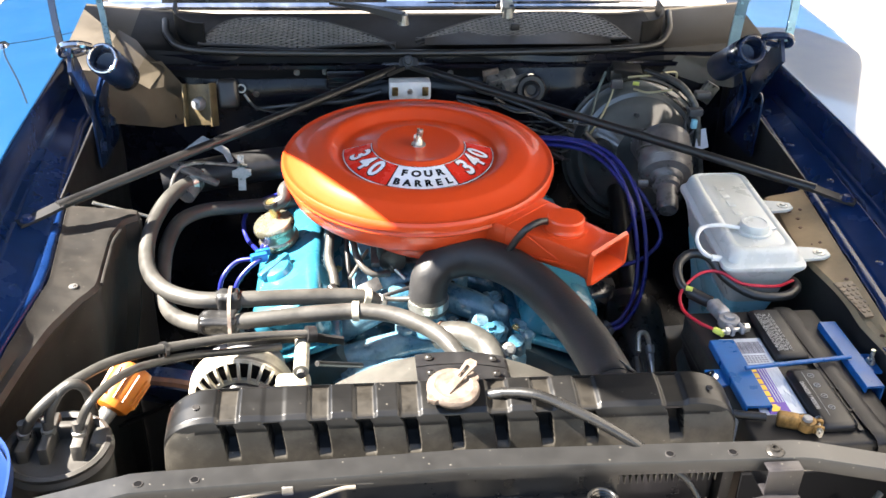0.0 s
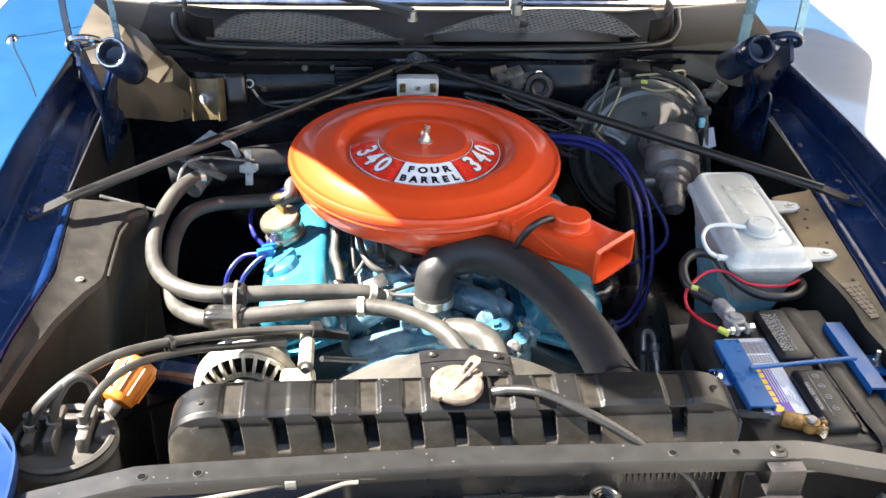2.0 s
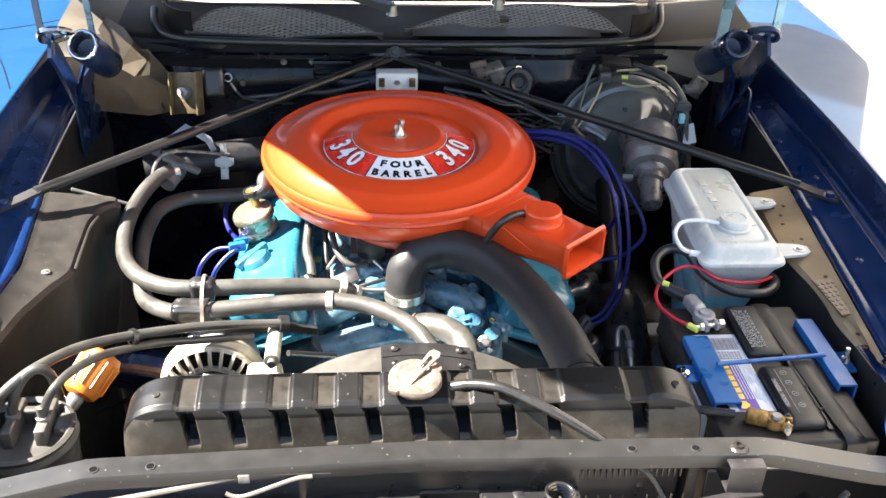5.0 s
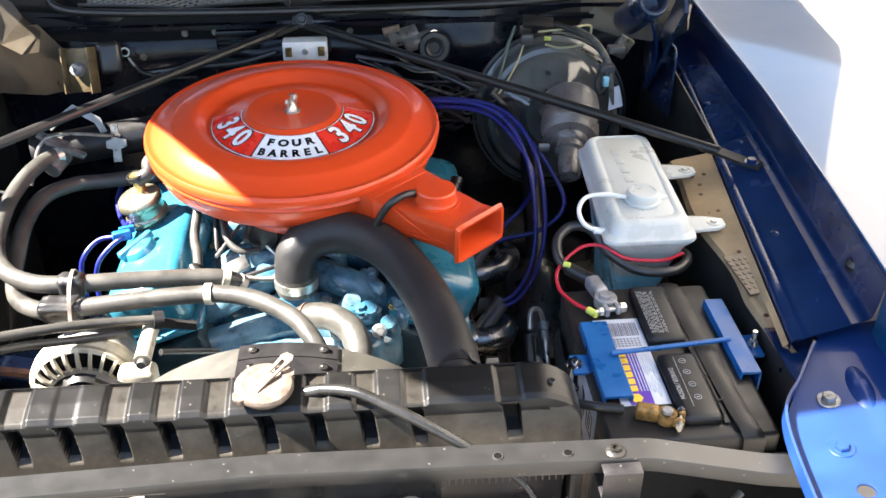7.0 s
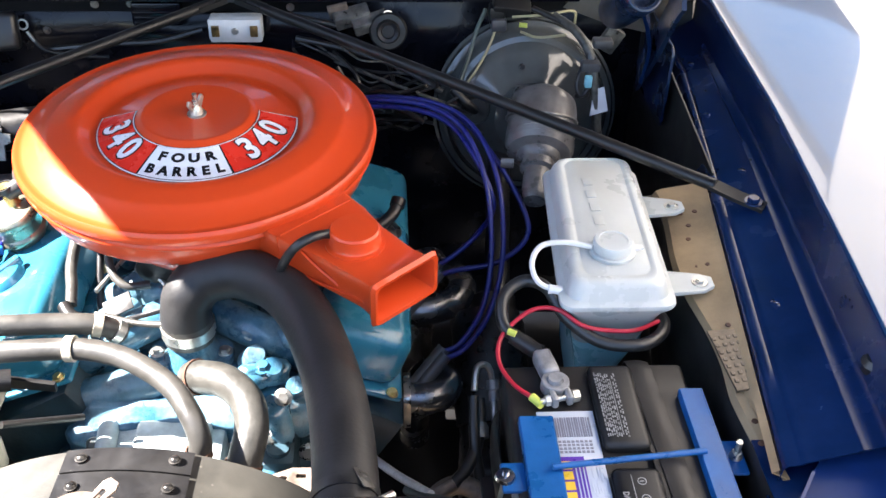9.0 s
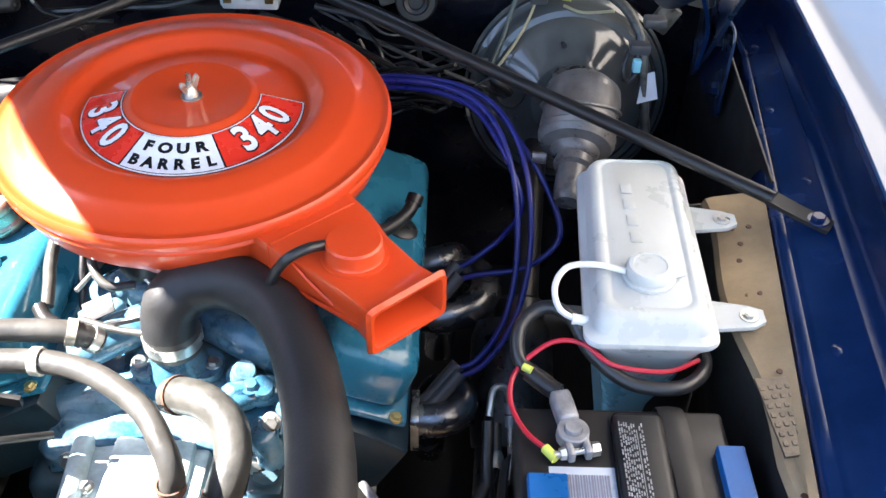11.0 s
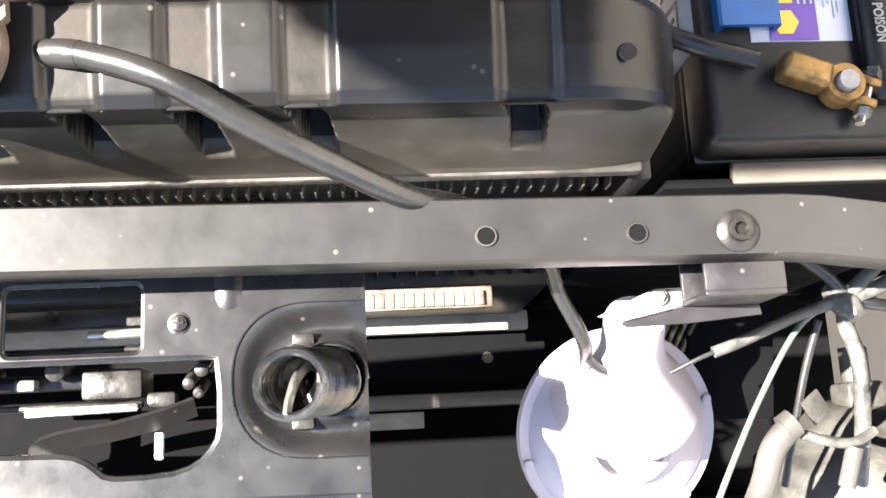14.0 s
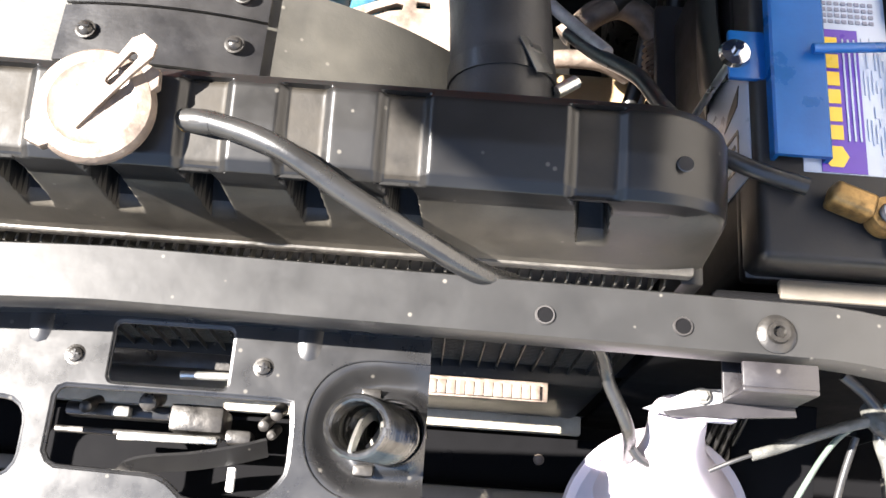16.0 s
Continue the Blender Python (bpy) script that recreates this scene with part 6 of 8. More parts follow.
# fittings round the manifold
part("temperature_sender", join(lathe([(0, 0.030), (0.006, 0.030), (0.006, 0.018), (0.010, 0.018), (0.010, 0.006), (0.014, 0.006), (0.014, 0), (0, 0)], 6, pose(-0.075, 1.335, 0.812, 20, 10, 0))), brass, engine, "brass sender on the manifold")
part("sender_wire", tube([(-0.074, 1.325, 0.842), (-0.05, 1.318, 0.855), (-0.025, 1.32, 0.862)], 0.0035, 8), black_part, engine)
part("bracket_clip", moved(box(-0.018, 0.018, -0.012, 0.012, -0.001, 0.001, 0.0005), pose(-0.088, 1.345, 0.848, 25, -20, 15)), black_part, engine)
for pts, r, mt in (
    ([(-0.150, 1.445, 0.895), (-0.153, 1.40, 0.872), (-0.146, 1.365, 0.862), (-0.143, 1.342, 0.852)], 0.0075, rubber_pale),
    ([(-0.150, 1.338, 0.855), (-0.140, 1.325, 0.850), (-0.128, 1.32, 0.846)], 0.0085, rubber_dark),
    ([(-0.115, 1.44, 0.885), (-0.105, 1.395, 0.868), (-0.085, 1.375, 0.855), (-0.055, 1.38, 0.852)], 0.0055, rubber),
    ([(-0.125, 1.45, 0.89), (-0.122, 1.40, 0.85), (-0.118, 1.36, 0.81)], 0.0045, black_part),
    ([(-0.105, 1.33, 0.845), (-0.06, 1.315, 0.845), (-0.02, 1.305, 0.850)], 0.0042, rubber),
    ([(-0.035, 1.37, 0.832), (0.01, 1.38, 0.84), (0.05, 1.37, 0.835)], 0.004, black_part),
):
    h = thing("small_hose", pts[0], "thin vacuum or fuel line on the manifold", "hose", "small engine hoses")
    part("tube", tube(pts, r, 10, 7), mt, h)

# valve cover fittings
cap_gold = surface("pale_gold_plating", (0.33, 0.315, 0.23), 0.28, metal=0.8, vary=0.25, scale=30, bump=0.08)
breather = thing("crankcase_breather", (-0.225, 1.462, 0.855), "gold plated crankcase breather cap", "breather cap")
BM = pose(-0.236, 1.478, 0.862, 6, -14, 0)
part("body", lathe([(0.020, -0.022), (0.028, -0.004), (0.0335, 0.002), (0.0345, 0.005), (0.0340, 0.009), (0.0310, 0.012), (0.0300, 0.024), (0.0310, 0.026), (0.0345, 0.028), (0.0355, 0.031), (0.0350, 0.035), (0.0340, 0.0385), (0.0315, 0.0410), (0.016, 0.0425), (0, 0.0428)], 40, BM), cap_gold, breather)
part("spout", rod(BM @ Vector((0.006, 0.012, 0.040)), BM @ Vector((0.006, 0.012, 0.072)), 0.0085), gold, breather)
bh = thing("breather_hose", (-0.225, 1.48, 0.92), "grey hose from breather cap to air cleaner", "hose")
part("tube", tube([BM @ Vector((0.006, 0.012, 0.060)), (-0.226, 1.488, 0.935), (-0.226, 1.498, 0.945), (-0.218, 1.512, 0.948), (-0.200, 1.53, 0.945)], 0.0110, 12), rubber, bh)
part("clip", lathe([(0.0105, -0.004), (0.0125, -0.004), (0.0125, 0.004), (0.0105, 0.004)], 16, BM @ pose(0.006, 0.012, 0.068)), rubber_dark, bh)
oil = part("oil_filler_cap", join(lathe([(0, 0.016), (0.014, 0.016), (0.024, 0.012), (0.028, 0.004), (0.028, 0.0), (0, 0)], 28, pose(-0.236, 1.392, 0.851, 0, -22, 0)), moved(box(-0.031, 0.031, -0.007, 0.007, 0.006, 0.020, 0.004), pose(-0.236, 1.392, 0.851, 0, -22, 0) @ pose(0, 0, 0, 0, 0, 40))), turquoise, engine, "turquoise twist oil filler cap")
pcv = thing("pcv_valve", (0.24, 1.49, 0.83), "black valve with a short rubber elbow on the cover", "valve")
part("grommet", lathe([(0, 0.012), (0.014, 0.012), (0.021, 0.008), (0.023, 0.0), (0, 0)], 20, pose(0.240, 1.497, 0.846, 0, 22, 0)), rubber_dark, pcv)
part("body", tube([(0.256, 1.515, 0.877), (0.250, 1.502, 0.872), (0.238, 1.485, 0.870), (0.222, 1.465, 0.872), (0.205, 1.445, 0.880)], 0.0085, 10), rubber_dark, pcv)
part("collar", rod((0.2555, 1.514, 0.876), (0.259, 1.523, 0.882), 0.0105), black_part, pcv)

# ---- cooling hoses ----
UH = [(0.002, 1.310, 0.832), (0.002, 1.311, 0.862), (0.008, 1.316, 0.888), (0.030, 1.326, 0.905), (0.070, 1.325, 0.912), (0.115, 1.298, 0.914), (0.150, 1.245, 0.916), (0.176, 1.170, 0.920), (0.194, 1.09, 0.926), (0.203, 1.01, 0.932), (0.206, 0.945, 0.934)]
upper = thing("radiator_hose", (0.002, 1.31, 0.83), "thick black upper radiator hose with steel clamps", "hose")
part("tube", tube(UH, 0.0305, 24, 10), hose_sheen, upper)
part("cuff", lathe([(0.0255, 0.0), (0.0305, 0.001), (0.0315, 0.022), (0.0300, 0.030)], 28, pose(0.002, 1.310, 0.826)), rubber_pale, upper)
part("clamp", lathe([(0.030, -0.007), (0.0325, -0.007), (0.0325, 0.007), (0.030, 0.007)], 32, pose(0.002, 1.3102, 0.842)), zinc, upper)
c2 = part("clamp", band(UH, 0.0305, 0.012, 0.0012, 0.965, 32, 10), rubber_dark, upper)
part("clamp_tail", moved(box(-0.009, 0.009, -0.016, 0.016, -0.0006, 0.0006, 0.0003), pose(0.222, 0.974, 0.960, 0, 38, 25) @ Matrix.Scale(0.75, 4)), rubber_pale, c2, "bent corroded clamp strap")
part("clamp_screw", rod((0.235, 0.958, 0.948), (0.247, 0.968, 0.944), 0.004), zinc, c2)

H1 = [(0.040, 1.126, 0.818), (0.042, 1.132, 0.838), (0.032, 1.150, 0.856), (0.005, 1.185, 0.868), (-0.040, 1.215, 0.876), (-0.080, 1.230, 0.878), (-0.118, 1.236, 0.877), (-0.180, 1.235, 0.875), (-0.250, 1.230, 0.872), (-0.305, 1.228, 0.868), (-0.345, 1.240, 0.860), (-0.385, 1.280, 0.850), (-0.408, 1.335, 0.846), (-0.418, 1.40, 0.856), (-0.418, 1.46, 0.872), (-0.405, 1.52, 0.880), (-0.37, 1.565, 0.876), (-0.32, 1.585, 0.870), (-0.25, 1.60, 0.868), (-0.18, 1.62, 0.865)]
H2 = [(-0.072, 1.295, 0.845), (-0.088, 1.290, 0.862), (-0.108, 1.286, 0.870), (-0.150, 1.280, 0.876), (-0.220, 1.268, 0.884), (-0.300, 1.256, 0.890), (-0.350, 1.262, 0.890), (-0.395, 1.295, 0.886), (-0.428, 1.350, 0.884), (-0.442, 1.415, 0.890), (-0.440, 1.475, 0.902), (-0.425, 1.530, 0.915), (-0.405, 1.570, 0.920), (-0.380, 1.595, 0.918)]
hh1 = thing("heater_hose", (0.04, 1.13, 0.79), "grey rubber heater hose from the water pump", "hose", "heater hoses")
part("tube", tube(H1, 0.0125, 14, 7), rubber, hh1)
part("end_clamp", lathe([(0.0125, -0.005), (0.0145, -0.005), (0.0145, 0.005), (0.0125, 0.005)], 18, pose(0.040, 1.127, 0.824)), rust, hh1)
part("clip", band(H1, 0.0125, 0.010, 0.0026, 0.305, 18, 7), cast_alu, hh1, "pale metal clip")
hh2 = thing("heater_hose", (-0.07, 1.295, 0.84), "grey rubber heater hose looping to the firewall", "hose", "heater hoses")
part("tube", tube(H2, 0.0125, 14, 8), rubber, hh2)
part("clip", band(H2, 0.0125, 0.010, 0.0026, 0.115, 18, 8), cast_alu, hh2, "pale metal clip")
part("end_clamp", band(H2, 0.0125, 0.010, 0.0020, 0.97, 18, 8), zinc, hh2)
part("end_clamp", band(H2, 0.0125, 0.010, 0.0020, 0.03, 18, 8), zinc, hh2)
tie = thing("hose_strap", (-0.30, 1.24, 0.86), "black rubber hose separator with a pale cable tie", "strap")
part("pad", rough_cast(join(moved(box(-0.030, 0.030, -0.016, 0.016, -0.016, 0.016, 0.007, 1), pose(-0.310, 1.229, 0.868)), moved(box(-0.019, 0.019, -0.014, 0.014, -0.016, 0.018, 0.006, 1), pose(-0.297, 1.254, 0.889))), 0.0028, 0.009, 4), rubber_dark, tie, sharp=60)
part("cable_tie", sweep([(-0.293, 1.275, 0.884), (-0.293, 1.262, 0.910), (-0.294, 1.240, 0.906), (-0.294, 1.222, 0.892), (-0.293, 1.206, 0.872), (-0.292, 1.195, 0.858)], [(-0.0026, -0.0008), (0.0026, -0.0008), (0.0026, 0.0008), (-0.0026, 0.0008)], 7), cap_metal, tie, "pale cable tie")

bypass = thing("bypass_hose", (0.025, 1.255, 0.80), "weathered brown bypass hose on the water pump", "hose")
BP = [(0.012, 1.246, 0.818), (0.030, 1.236, 0.830), (0.058, 1.222, 0.835), (0.082, 1.200, 0.828), (0.090, 1.172, 0.815), (0.086, 1.148, 0.800), (0.080, 1.132, 0.782)]
part("tube", tube(BP, 0.0195, 18, 8), rubber_pale, bypass)
part("clamp", band(BP, 0.0195, 0.008, 0.002, 0.94, 20, 8), rust, bypass)
part("clamp", band(BP, 0.0195, 0.004, 0.002, 0.10, 20, 8), rust, bypass)

pump = thing("water_pump", (0.02, 1.14, 0.62), "turquoise cast water pump housing with ribs", "water pump")
part("housing", join(box(-0.085, 0.052, 1.090, 1.185, 0.600, 0.722, 0.012, 3), lathe([(0, 0.06), (0.05, 0.06), (0.055, 0.05), (0.055, -0.03), (0, -0.03)], 28, pose(0.0, 1.10, 0.64, 90, 0, 0)), box(0.052, 0.115, 1.110, 1.190, 0.60, 0.735, 0.016, 3)), turq_cast, pump)
part("inlet", rod((0.040, 1.130, 0.72), (0.040, 1.126, 0.825), 0.0105), turq_cast, pump)
part("outlet", tube([(0.052, 1.105, 0.73), (0.070, 1.115, 0.752), (0.079, 1.130, 0.775), (0.081, 1.136, 0.79)], 0.0160, 14, 6), turq_cast, pump)
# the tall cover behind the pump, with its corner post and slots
# cover, post and gusset carry sunlight in their paler colour
part("cover_box", join(box(-0.098, 0.046, 1.095, 1.262, 0.60, 0.744, 0.006, 2), box(-0.060, 0.030, 1.150, 1.250, 0.735, 0.752, 0.006, 2)), pump_sunlit, pump)
part("corner_post", lathe([(0.0, 0.075), (0.010, 0.075), (0.0125, 0.069), (0.0125, -0.07), (0.010, -0.08), (0, -0.08)], 18, pose(-0.092, 1.215, 0.744, 90, 0, 4)), pump_sunlit, pump)
for x, y, w, a in ((-0.040, 1.138, 0.030, 14), (-0.055, 1.105, 0.022, -8)):
    part("slot", moved(plate([[(-w, -0.004), (w, -0.009), (w * 0.9, 0.006), (-w * 0.8, 0.003)]], 0.003), pose(x, y, 0.7445, 0, 0, a)), decal_black, pump)
part("gusset", plate([[(0.015, 1.15), (0.052, 1.15), (0.075, 1.07), (0.012, 1.07)]], 0.008, pose(0, 0, 0.754, 0, 6, 0)), pump_sunlit, pump)
part("side_block", join(box(0.092, 0.132, 1.178, 1.256, 0.58, 0.744, 0.008, 2), rod((0.112, 1.20, 0.60), (0.112, 1.20, 0.750), 0.014)), block_shaded, pump)
for x, y in ((-0.076, 1.085), (-0.076, 1.18), (0.045, 1.10), (0.10, 1.125)):
    part("bolt", hexbolt(pose(x, y, 0.744 if x < 0.05 else 0.735), 0.007, 0.007, 0.010), zinc, pump)
pulley = thing("fan_pulley", (0.0, 1.06, 0.64), "dark steel fan pulley in front of the water pump", "pulley")
part("sheave", lathe([(0.0, 0.012), (0.055, 0.012), (0.078, 0.010), (0.080, 0.006), (0.066, 0.0), (0.080, -0.006), (0.078, -0.010), (0, -0.010)], 40, pose(0.0, 1.062, 0.64, 90, 0, 0)), black_part, pulley)
brk = thing("accessory_bracket", (0.16, 1.09, 0.70), "dusty tan steel bracket plate with slots", "bracket")
BRZ = 0.838
part("plate", plate([[(0.084, 1.058), (0.090, 1.066), (0.111, 1.076), (0.143, 1.0895), (0.167, 1.089), (0.181, 1.076), (0.192, 1.040), (0.176, 1.034), (0.110, 1.050)], [(0.105, 1.064), (0.118, 1.072), (0.134, 1.079), (0.139, 1.078), (0.138, 1.074), (0.128, 1.072), (0.115, 1.066), (0.108, 1.061)], rounded(0.148, 0.158, 1.076, 1.081, 0.001)], 0.004, pose(0, 0, BRZ)), cap_metal, brk)
part("edge", sweep([(0.084, 1.058, BRZ - 0.004), (0.110, 1.050, BRZ - 0.006), (0.145, 1.042, BRZ - 0.008), (0.192, 1.036, BRZ - 0.008)], [(-0.002, -0.020), (0.002, -0.020), (0.002, 0.004), (-0.002, 0.004)], 5), cap_metal, brk)
part("stud", lathe([(0, 0.014), (0.005, 0.014), (0.006, 0.009), (0.010, 0.008), (0.010, 0), (0, 0)], 10, pose(0.099, 1.058, BRZ)), cap_metal, brk)

# ---- alternator ----
alt = thing("alternator", (-0.262, 1.14, 0.75), "pale cast alternator with a slotted end cover", "alternator")
QM = pose(-0.279, 1.165, 0.780, 90, 0, 0) @ Matrix.Scale(1.12, 4)
part("stator", lathe([(0.044, -0.024), (0.054, -0.026), (0.054, -0.060), (0.046, -0.062)], 40, QM), lead, alt, "grey laminated stator ring")
part("rear_case", lathe([(0.053, -0.050), (0.048, -0.075), (0.040, -0.090), (0.026, -0.095), (0, -0.095)], 40, QM), alt_crown, alt)
part("front_rim", lathe([(0.064, -0.022), (0.0685, -0.018), (0.0685, -0.006), (0.064, 0.004), (0.060, 0.006), (0.060, 0.001), (0.064, -0.006)], 48, QM), cast_alu, alt)
part("hub", lathe([(0.018, 0.018), (0.026, 0.018), (0.031, 0.010), (0.033, 0.0), (0.018, 0.0)], 30, QM), black_part, alt)
part("crown_band", lathe([(0.0605, 0.004), (0.0655, 0.002), (0.0680, -0.008), (0.0670, -0.016), (0.0600, -0.022)], 48, QM), alt_crown, alt)
part("face_plate", plate([[(0.066 * math.cos(q), 0.066 * math.sin(q)) for q in [radians(205 + 130 * i / 16) for i in range(17)]] + [(0.030, -0.012), (-0.030, -0.012)]], 0.006, QM @ pose(0, 0, 0.002)), cast_alu, alt)
for k in range(11):
    a = radians(15 + 15 * k)
    xo, yo = 0.060 * math.cos(a), 0.060 * math.sin(a)
    xi, yi = 0.72 * xo, max(0.006, 0.60 * yo - 0.003)
    part("rib", sweep([QM @ Vector((xi, yi, 0.007)), QM @ Vector(((xi + xo) / 2, (yi + yo) / 2, 0.009)), QM @ Vector((xo, yo, 0.004)), QM @ Vector((1.08 * xo, 1.08 * yo, -0.012))], [(-0.0026, -0.003), (0.0026, -0.003), (0.0020, 0.003), (-0.0020, 0.003)], 4, up=QM.to_3x3() @ Vector((0, 0, 1))), cast_alu, alt)
part("inner_arch", sweep([QM @ Vector((0.72 * 0.060 * math.cos(a), max(0.006, 0.036 * math.sin(a) - 0.003), 0.006)) for a in [radians(14 + 15.2 * k) for k in range(11)]], [(-0.003, -0.003), (0.003, -0.003), (0.003, 0.003), (-0.003, 0.003)], 3, up=(0, 1, 0)), cast_alu, alt)
part("rotor", lathe([(0.020, -0.010), (0.045, -0.008), (0.058, -0.014)], 24, QM), black_part, alt, "dark rotor inside")
part("mount_ear", join(box(-0.228, -0.178, 1.135, 1.165, 0.775, 0.825, 0.008, 3), rod((-0.190, 1.215, 0.846), (-0.190, 1.135, 0.846), 0.0110)), cast_alu, alt)
part("ear_bolt", hexbolt(pose(-0.196, 1.132, 0.798, 90, 0, 0), 0.009, 0.008, 0.012), tarnish, alt)
part("pivot_bolt", rod((-0.190, 1.134, 0.846), (-0.190, 1.126, 0.846), 0.006), tarnish, alt)
part("adjust_arm", plate([[(-0.30, 0.0), (-0.19, 0.012), (-0.13, 0.0), (-0.13, -0.012), (-0.19, -0.002), (-0.30, -0.016)]], 0.005, pose(0, 1.215, 0.845, 90, 0, 0)), black_part, alt, "black slotted adjusting arm")
part("brace", rod((-0.168, 1.150, 0.848), (-0.105, 1.205, 0.80), 0.0042), rubber_dark, alt, "thin dark brace")
belt = thing("fan_belt", (-0.13, 1.068, 0.6), "black rubber fan belt", "belt")
part("loop", sweep([(-0.250, 1.130, 0.828), (-0.10, 1.090, 0.765), (0.03, 1.062, 0.715)], [(-0.004, -0.005), (0.004, -0.005), (0.005, 0.004), (-0.005, 0.004)], 6), rubber_dark, belt)
part("loop", sweep([(-0.305, 1.130, 0.79), (-0.20, 1.090, 0.70), (-0.08, 1.062, 0.60)], [(-0.004, -0.005), (0.004, -0.005), (0.005, 0.004), (-0.005, 0.004)], 6), rubber_dark, belt)

# ---- charcoal canister and its hoses ----
can = thing("vapor_canister", (-0.473, 0.985, 0.72), "black plastic vapor canister with three hose nipples", "canister")
part("body", lathe([(0.070, -0.14), (0.074, -0.13), (0.074, -0.012), (0.078, -0.010), (0.079, -0.002), (0.074, 0.004), (0.068, 0.004), (0.066, -0.002), (0.040, 0.000), (0, 0.001)], 48, pose(-0.478, 0.974, 0.862) @ Matrix.Diagonal((0.84, 0.84, 1, 1))), canister_plastic, can)
part("rim", lathe([(0.066, 0.002), (0.074, 0.004), (0.076, 0.010), (0.070, 0.012), (0.064, 0.008)], 48, pose(-0.478, 0.974, 0.862) @ Matrix.Diagonal((0.84, 0.84, 1, 1))), canister_plastic, can)
part("bridge", join(box(-0.522, -0.508, 0.955, 1.02, 0.850, 0.880, 0.003), box(-0.494, -0.481, 0.950, 1.02, 0.850, 0.886, 0.003), box(-0.457, -0.443, 0.955, 1.02, 0.850, 0.884, 0.003), box(-0.522, -0.443, 0.996, 1.008, 0.850, 0.882, 0.003)), canister_plastic, can)
part("lug", box(-0.440, -0.418, 0.972, 1.004, 0.852, 0.874, 0.004), canister_plastic, can)
for x, y in ((-0.515, 0.982), (-0.488, 0.986), (-0.451, 0.980)):
    part("nipple", rod((x, y, 0.862), (x, y, 0.902), 0.0060), canister_plastic, can)
    part("nipple_collar", lathe([(0.0062, 0.0), (0.0088, 0.001), (0.0088, 0.008), (0.0062, 0.009)], 14, pose(x, y, 0.880)), tarnish, can)
for label, pts, r in (
    ("long grey vapor hose from canister to engine", [(-0.515, 0.982, 0.888), (-0.498, 0.980, 0.915), (-0.479, 0.992, 0.930), (-0.457, 1.017, 0.935), (-0.422, 1.068, 0.925), (-0.369, 1.120, 0.905), (-0.293, 1.165, 0.885), (-0.233, 1.188, 0.872), (-0.179, 1.203, 0.862)], 0.0066),
    ("short arched grey vapor hose on the canister", [(-0.488, 0.986, 0.888), (-0.481, 0.989, 0.915), (-0.468, 0.999, 0.935), (-0.454, 1.005, 0.940), (-0.445, 1.014, 0.925), (-0.446, 1.030, 0.885), (-0.450, 1.045, 0.84)], 0.0062),
    ("grey vapor hose rising from the canister", [(-0.451, 0.980, 0.888), (-0.442, 0.982, 0.910), (-0.432, 0.988, 0.925), (-0.420, 1.012, 0.928), (-0.402, 1.050, 0.920), (-0.384, 1.086, 0.904), (-0.342, 1.132, 0.882), (-0.290, 1.160, 0.866), (-0.22, 1.188, 0.852)], 0.0056),
):
    h = thing("vapor_hose", pts[0], label, "hose", "vapor hoses")
    part("tube", tube(pts, r, 12, 8), rubber, h)
part("clip", band([(-0.422, 1.068, 0.921), (-0.369, 1.120, 0.901), (-0.293, 1.165, 0.881)], 0.0105, 0.006, 0.002, 0.5), rubber_dark, h)
part("end_ring", rod((-0.184, 1.201, 0.863), (-0.172, 1.205, 0.860), 0.0125), black_part, h)

lamp_unit = thing("amber_filter", (-0.42, 1.10, 0.85), "ribbed amber plastic fuel filter beside the canister", "filter")
m = along((-0.440, 1.070, 0.842), (-0.403, 1.125, 0.882))
part("body", lathe([(0, 0.002), (0.016, 0.002), (0.022, 0.006), (0.026, 0.020), (0.027, 0.055), (0.024, 0.066), (0.010, 0.070), (0, 0.070)], 24, m), amber, lamp_unit)
for k in range(12):
    mm = m @ pose(0, 0, 0, 0, 0, 30 * k)
    part("rib", rod(mm @ Vector((0.0258, 0, 0.016)), mm @ Vector((0.0272, 0, 0.056)), 0.0018, 6), amber, lamp_unit)
part("collar", lathe([(0, -0.018), (0.010, -0.018), (0.012, 0.004), (0, 0.004)], 14, m), tarnish, lamp_unit)
part("pigtail", tube([m @ Vector((0, 0, -0.016)), (-0.445, 1.05, 0.835), (-0.45, 1.03, 0.83)], 0.0035, 8), black_part, lamp_unit)
hornl = thing("horn", (-0.40, 1.275, 0.70), "dark blue horn bell low beside the radiator", "horn", "horns")
part("bell", lathe([(0.004, 0.0), (0.055, 0.004), (0.060, 0.012), (0.052, 0.03), (0.02, 0.045), (0, 0.045)], 32, pose(-0.400, 1.245, 0.715, -50, 12, 0) @ Matrix.Scale(1.25, 4)), navy, hornl)
part("rim", lathe([(0.058, 0.006), (0.0625, 0.010), (0.0600, 0.016)], 32, pose(-0.400, 1.245, 0.715, -50, 12, 0) @ Matrix.Scale(1.25, 4)), rust, hornl, "rusty rim")
part("stay", sweep([(-0.400, 1.27, 0.69), (-0.44, 1.30, 0.65), (-0.50, 1.32, 0.61)], [(-0.012, -0.002), (0.012, -0.002), (0.012, 0.002), (-0.012, 0.002)], 5), black_part, hornl)

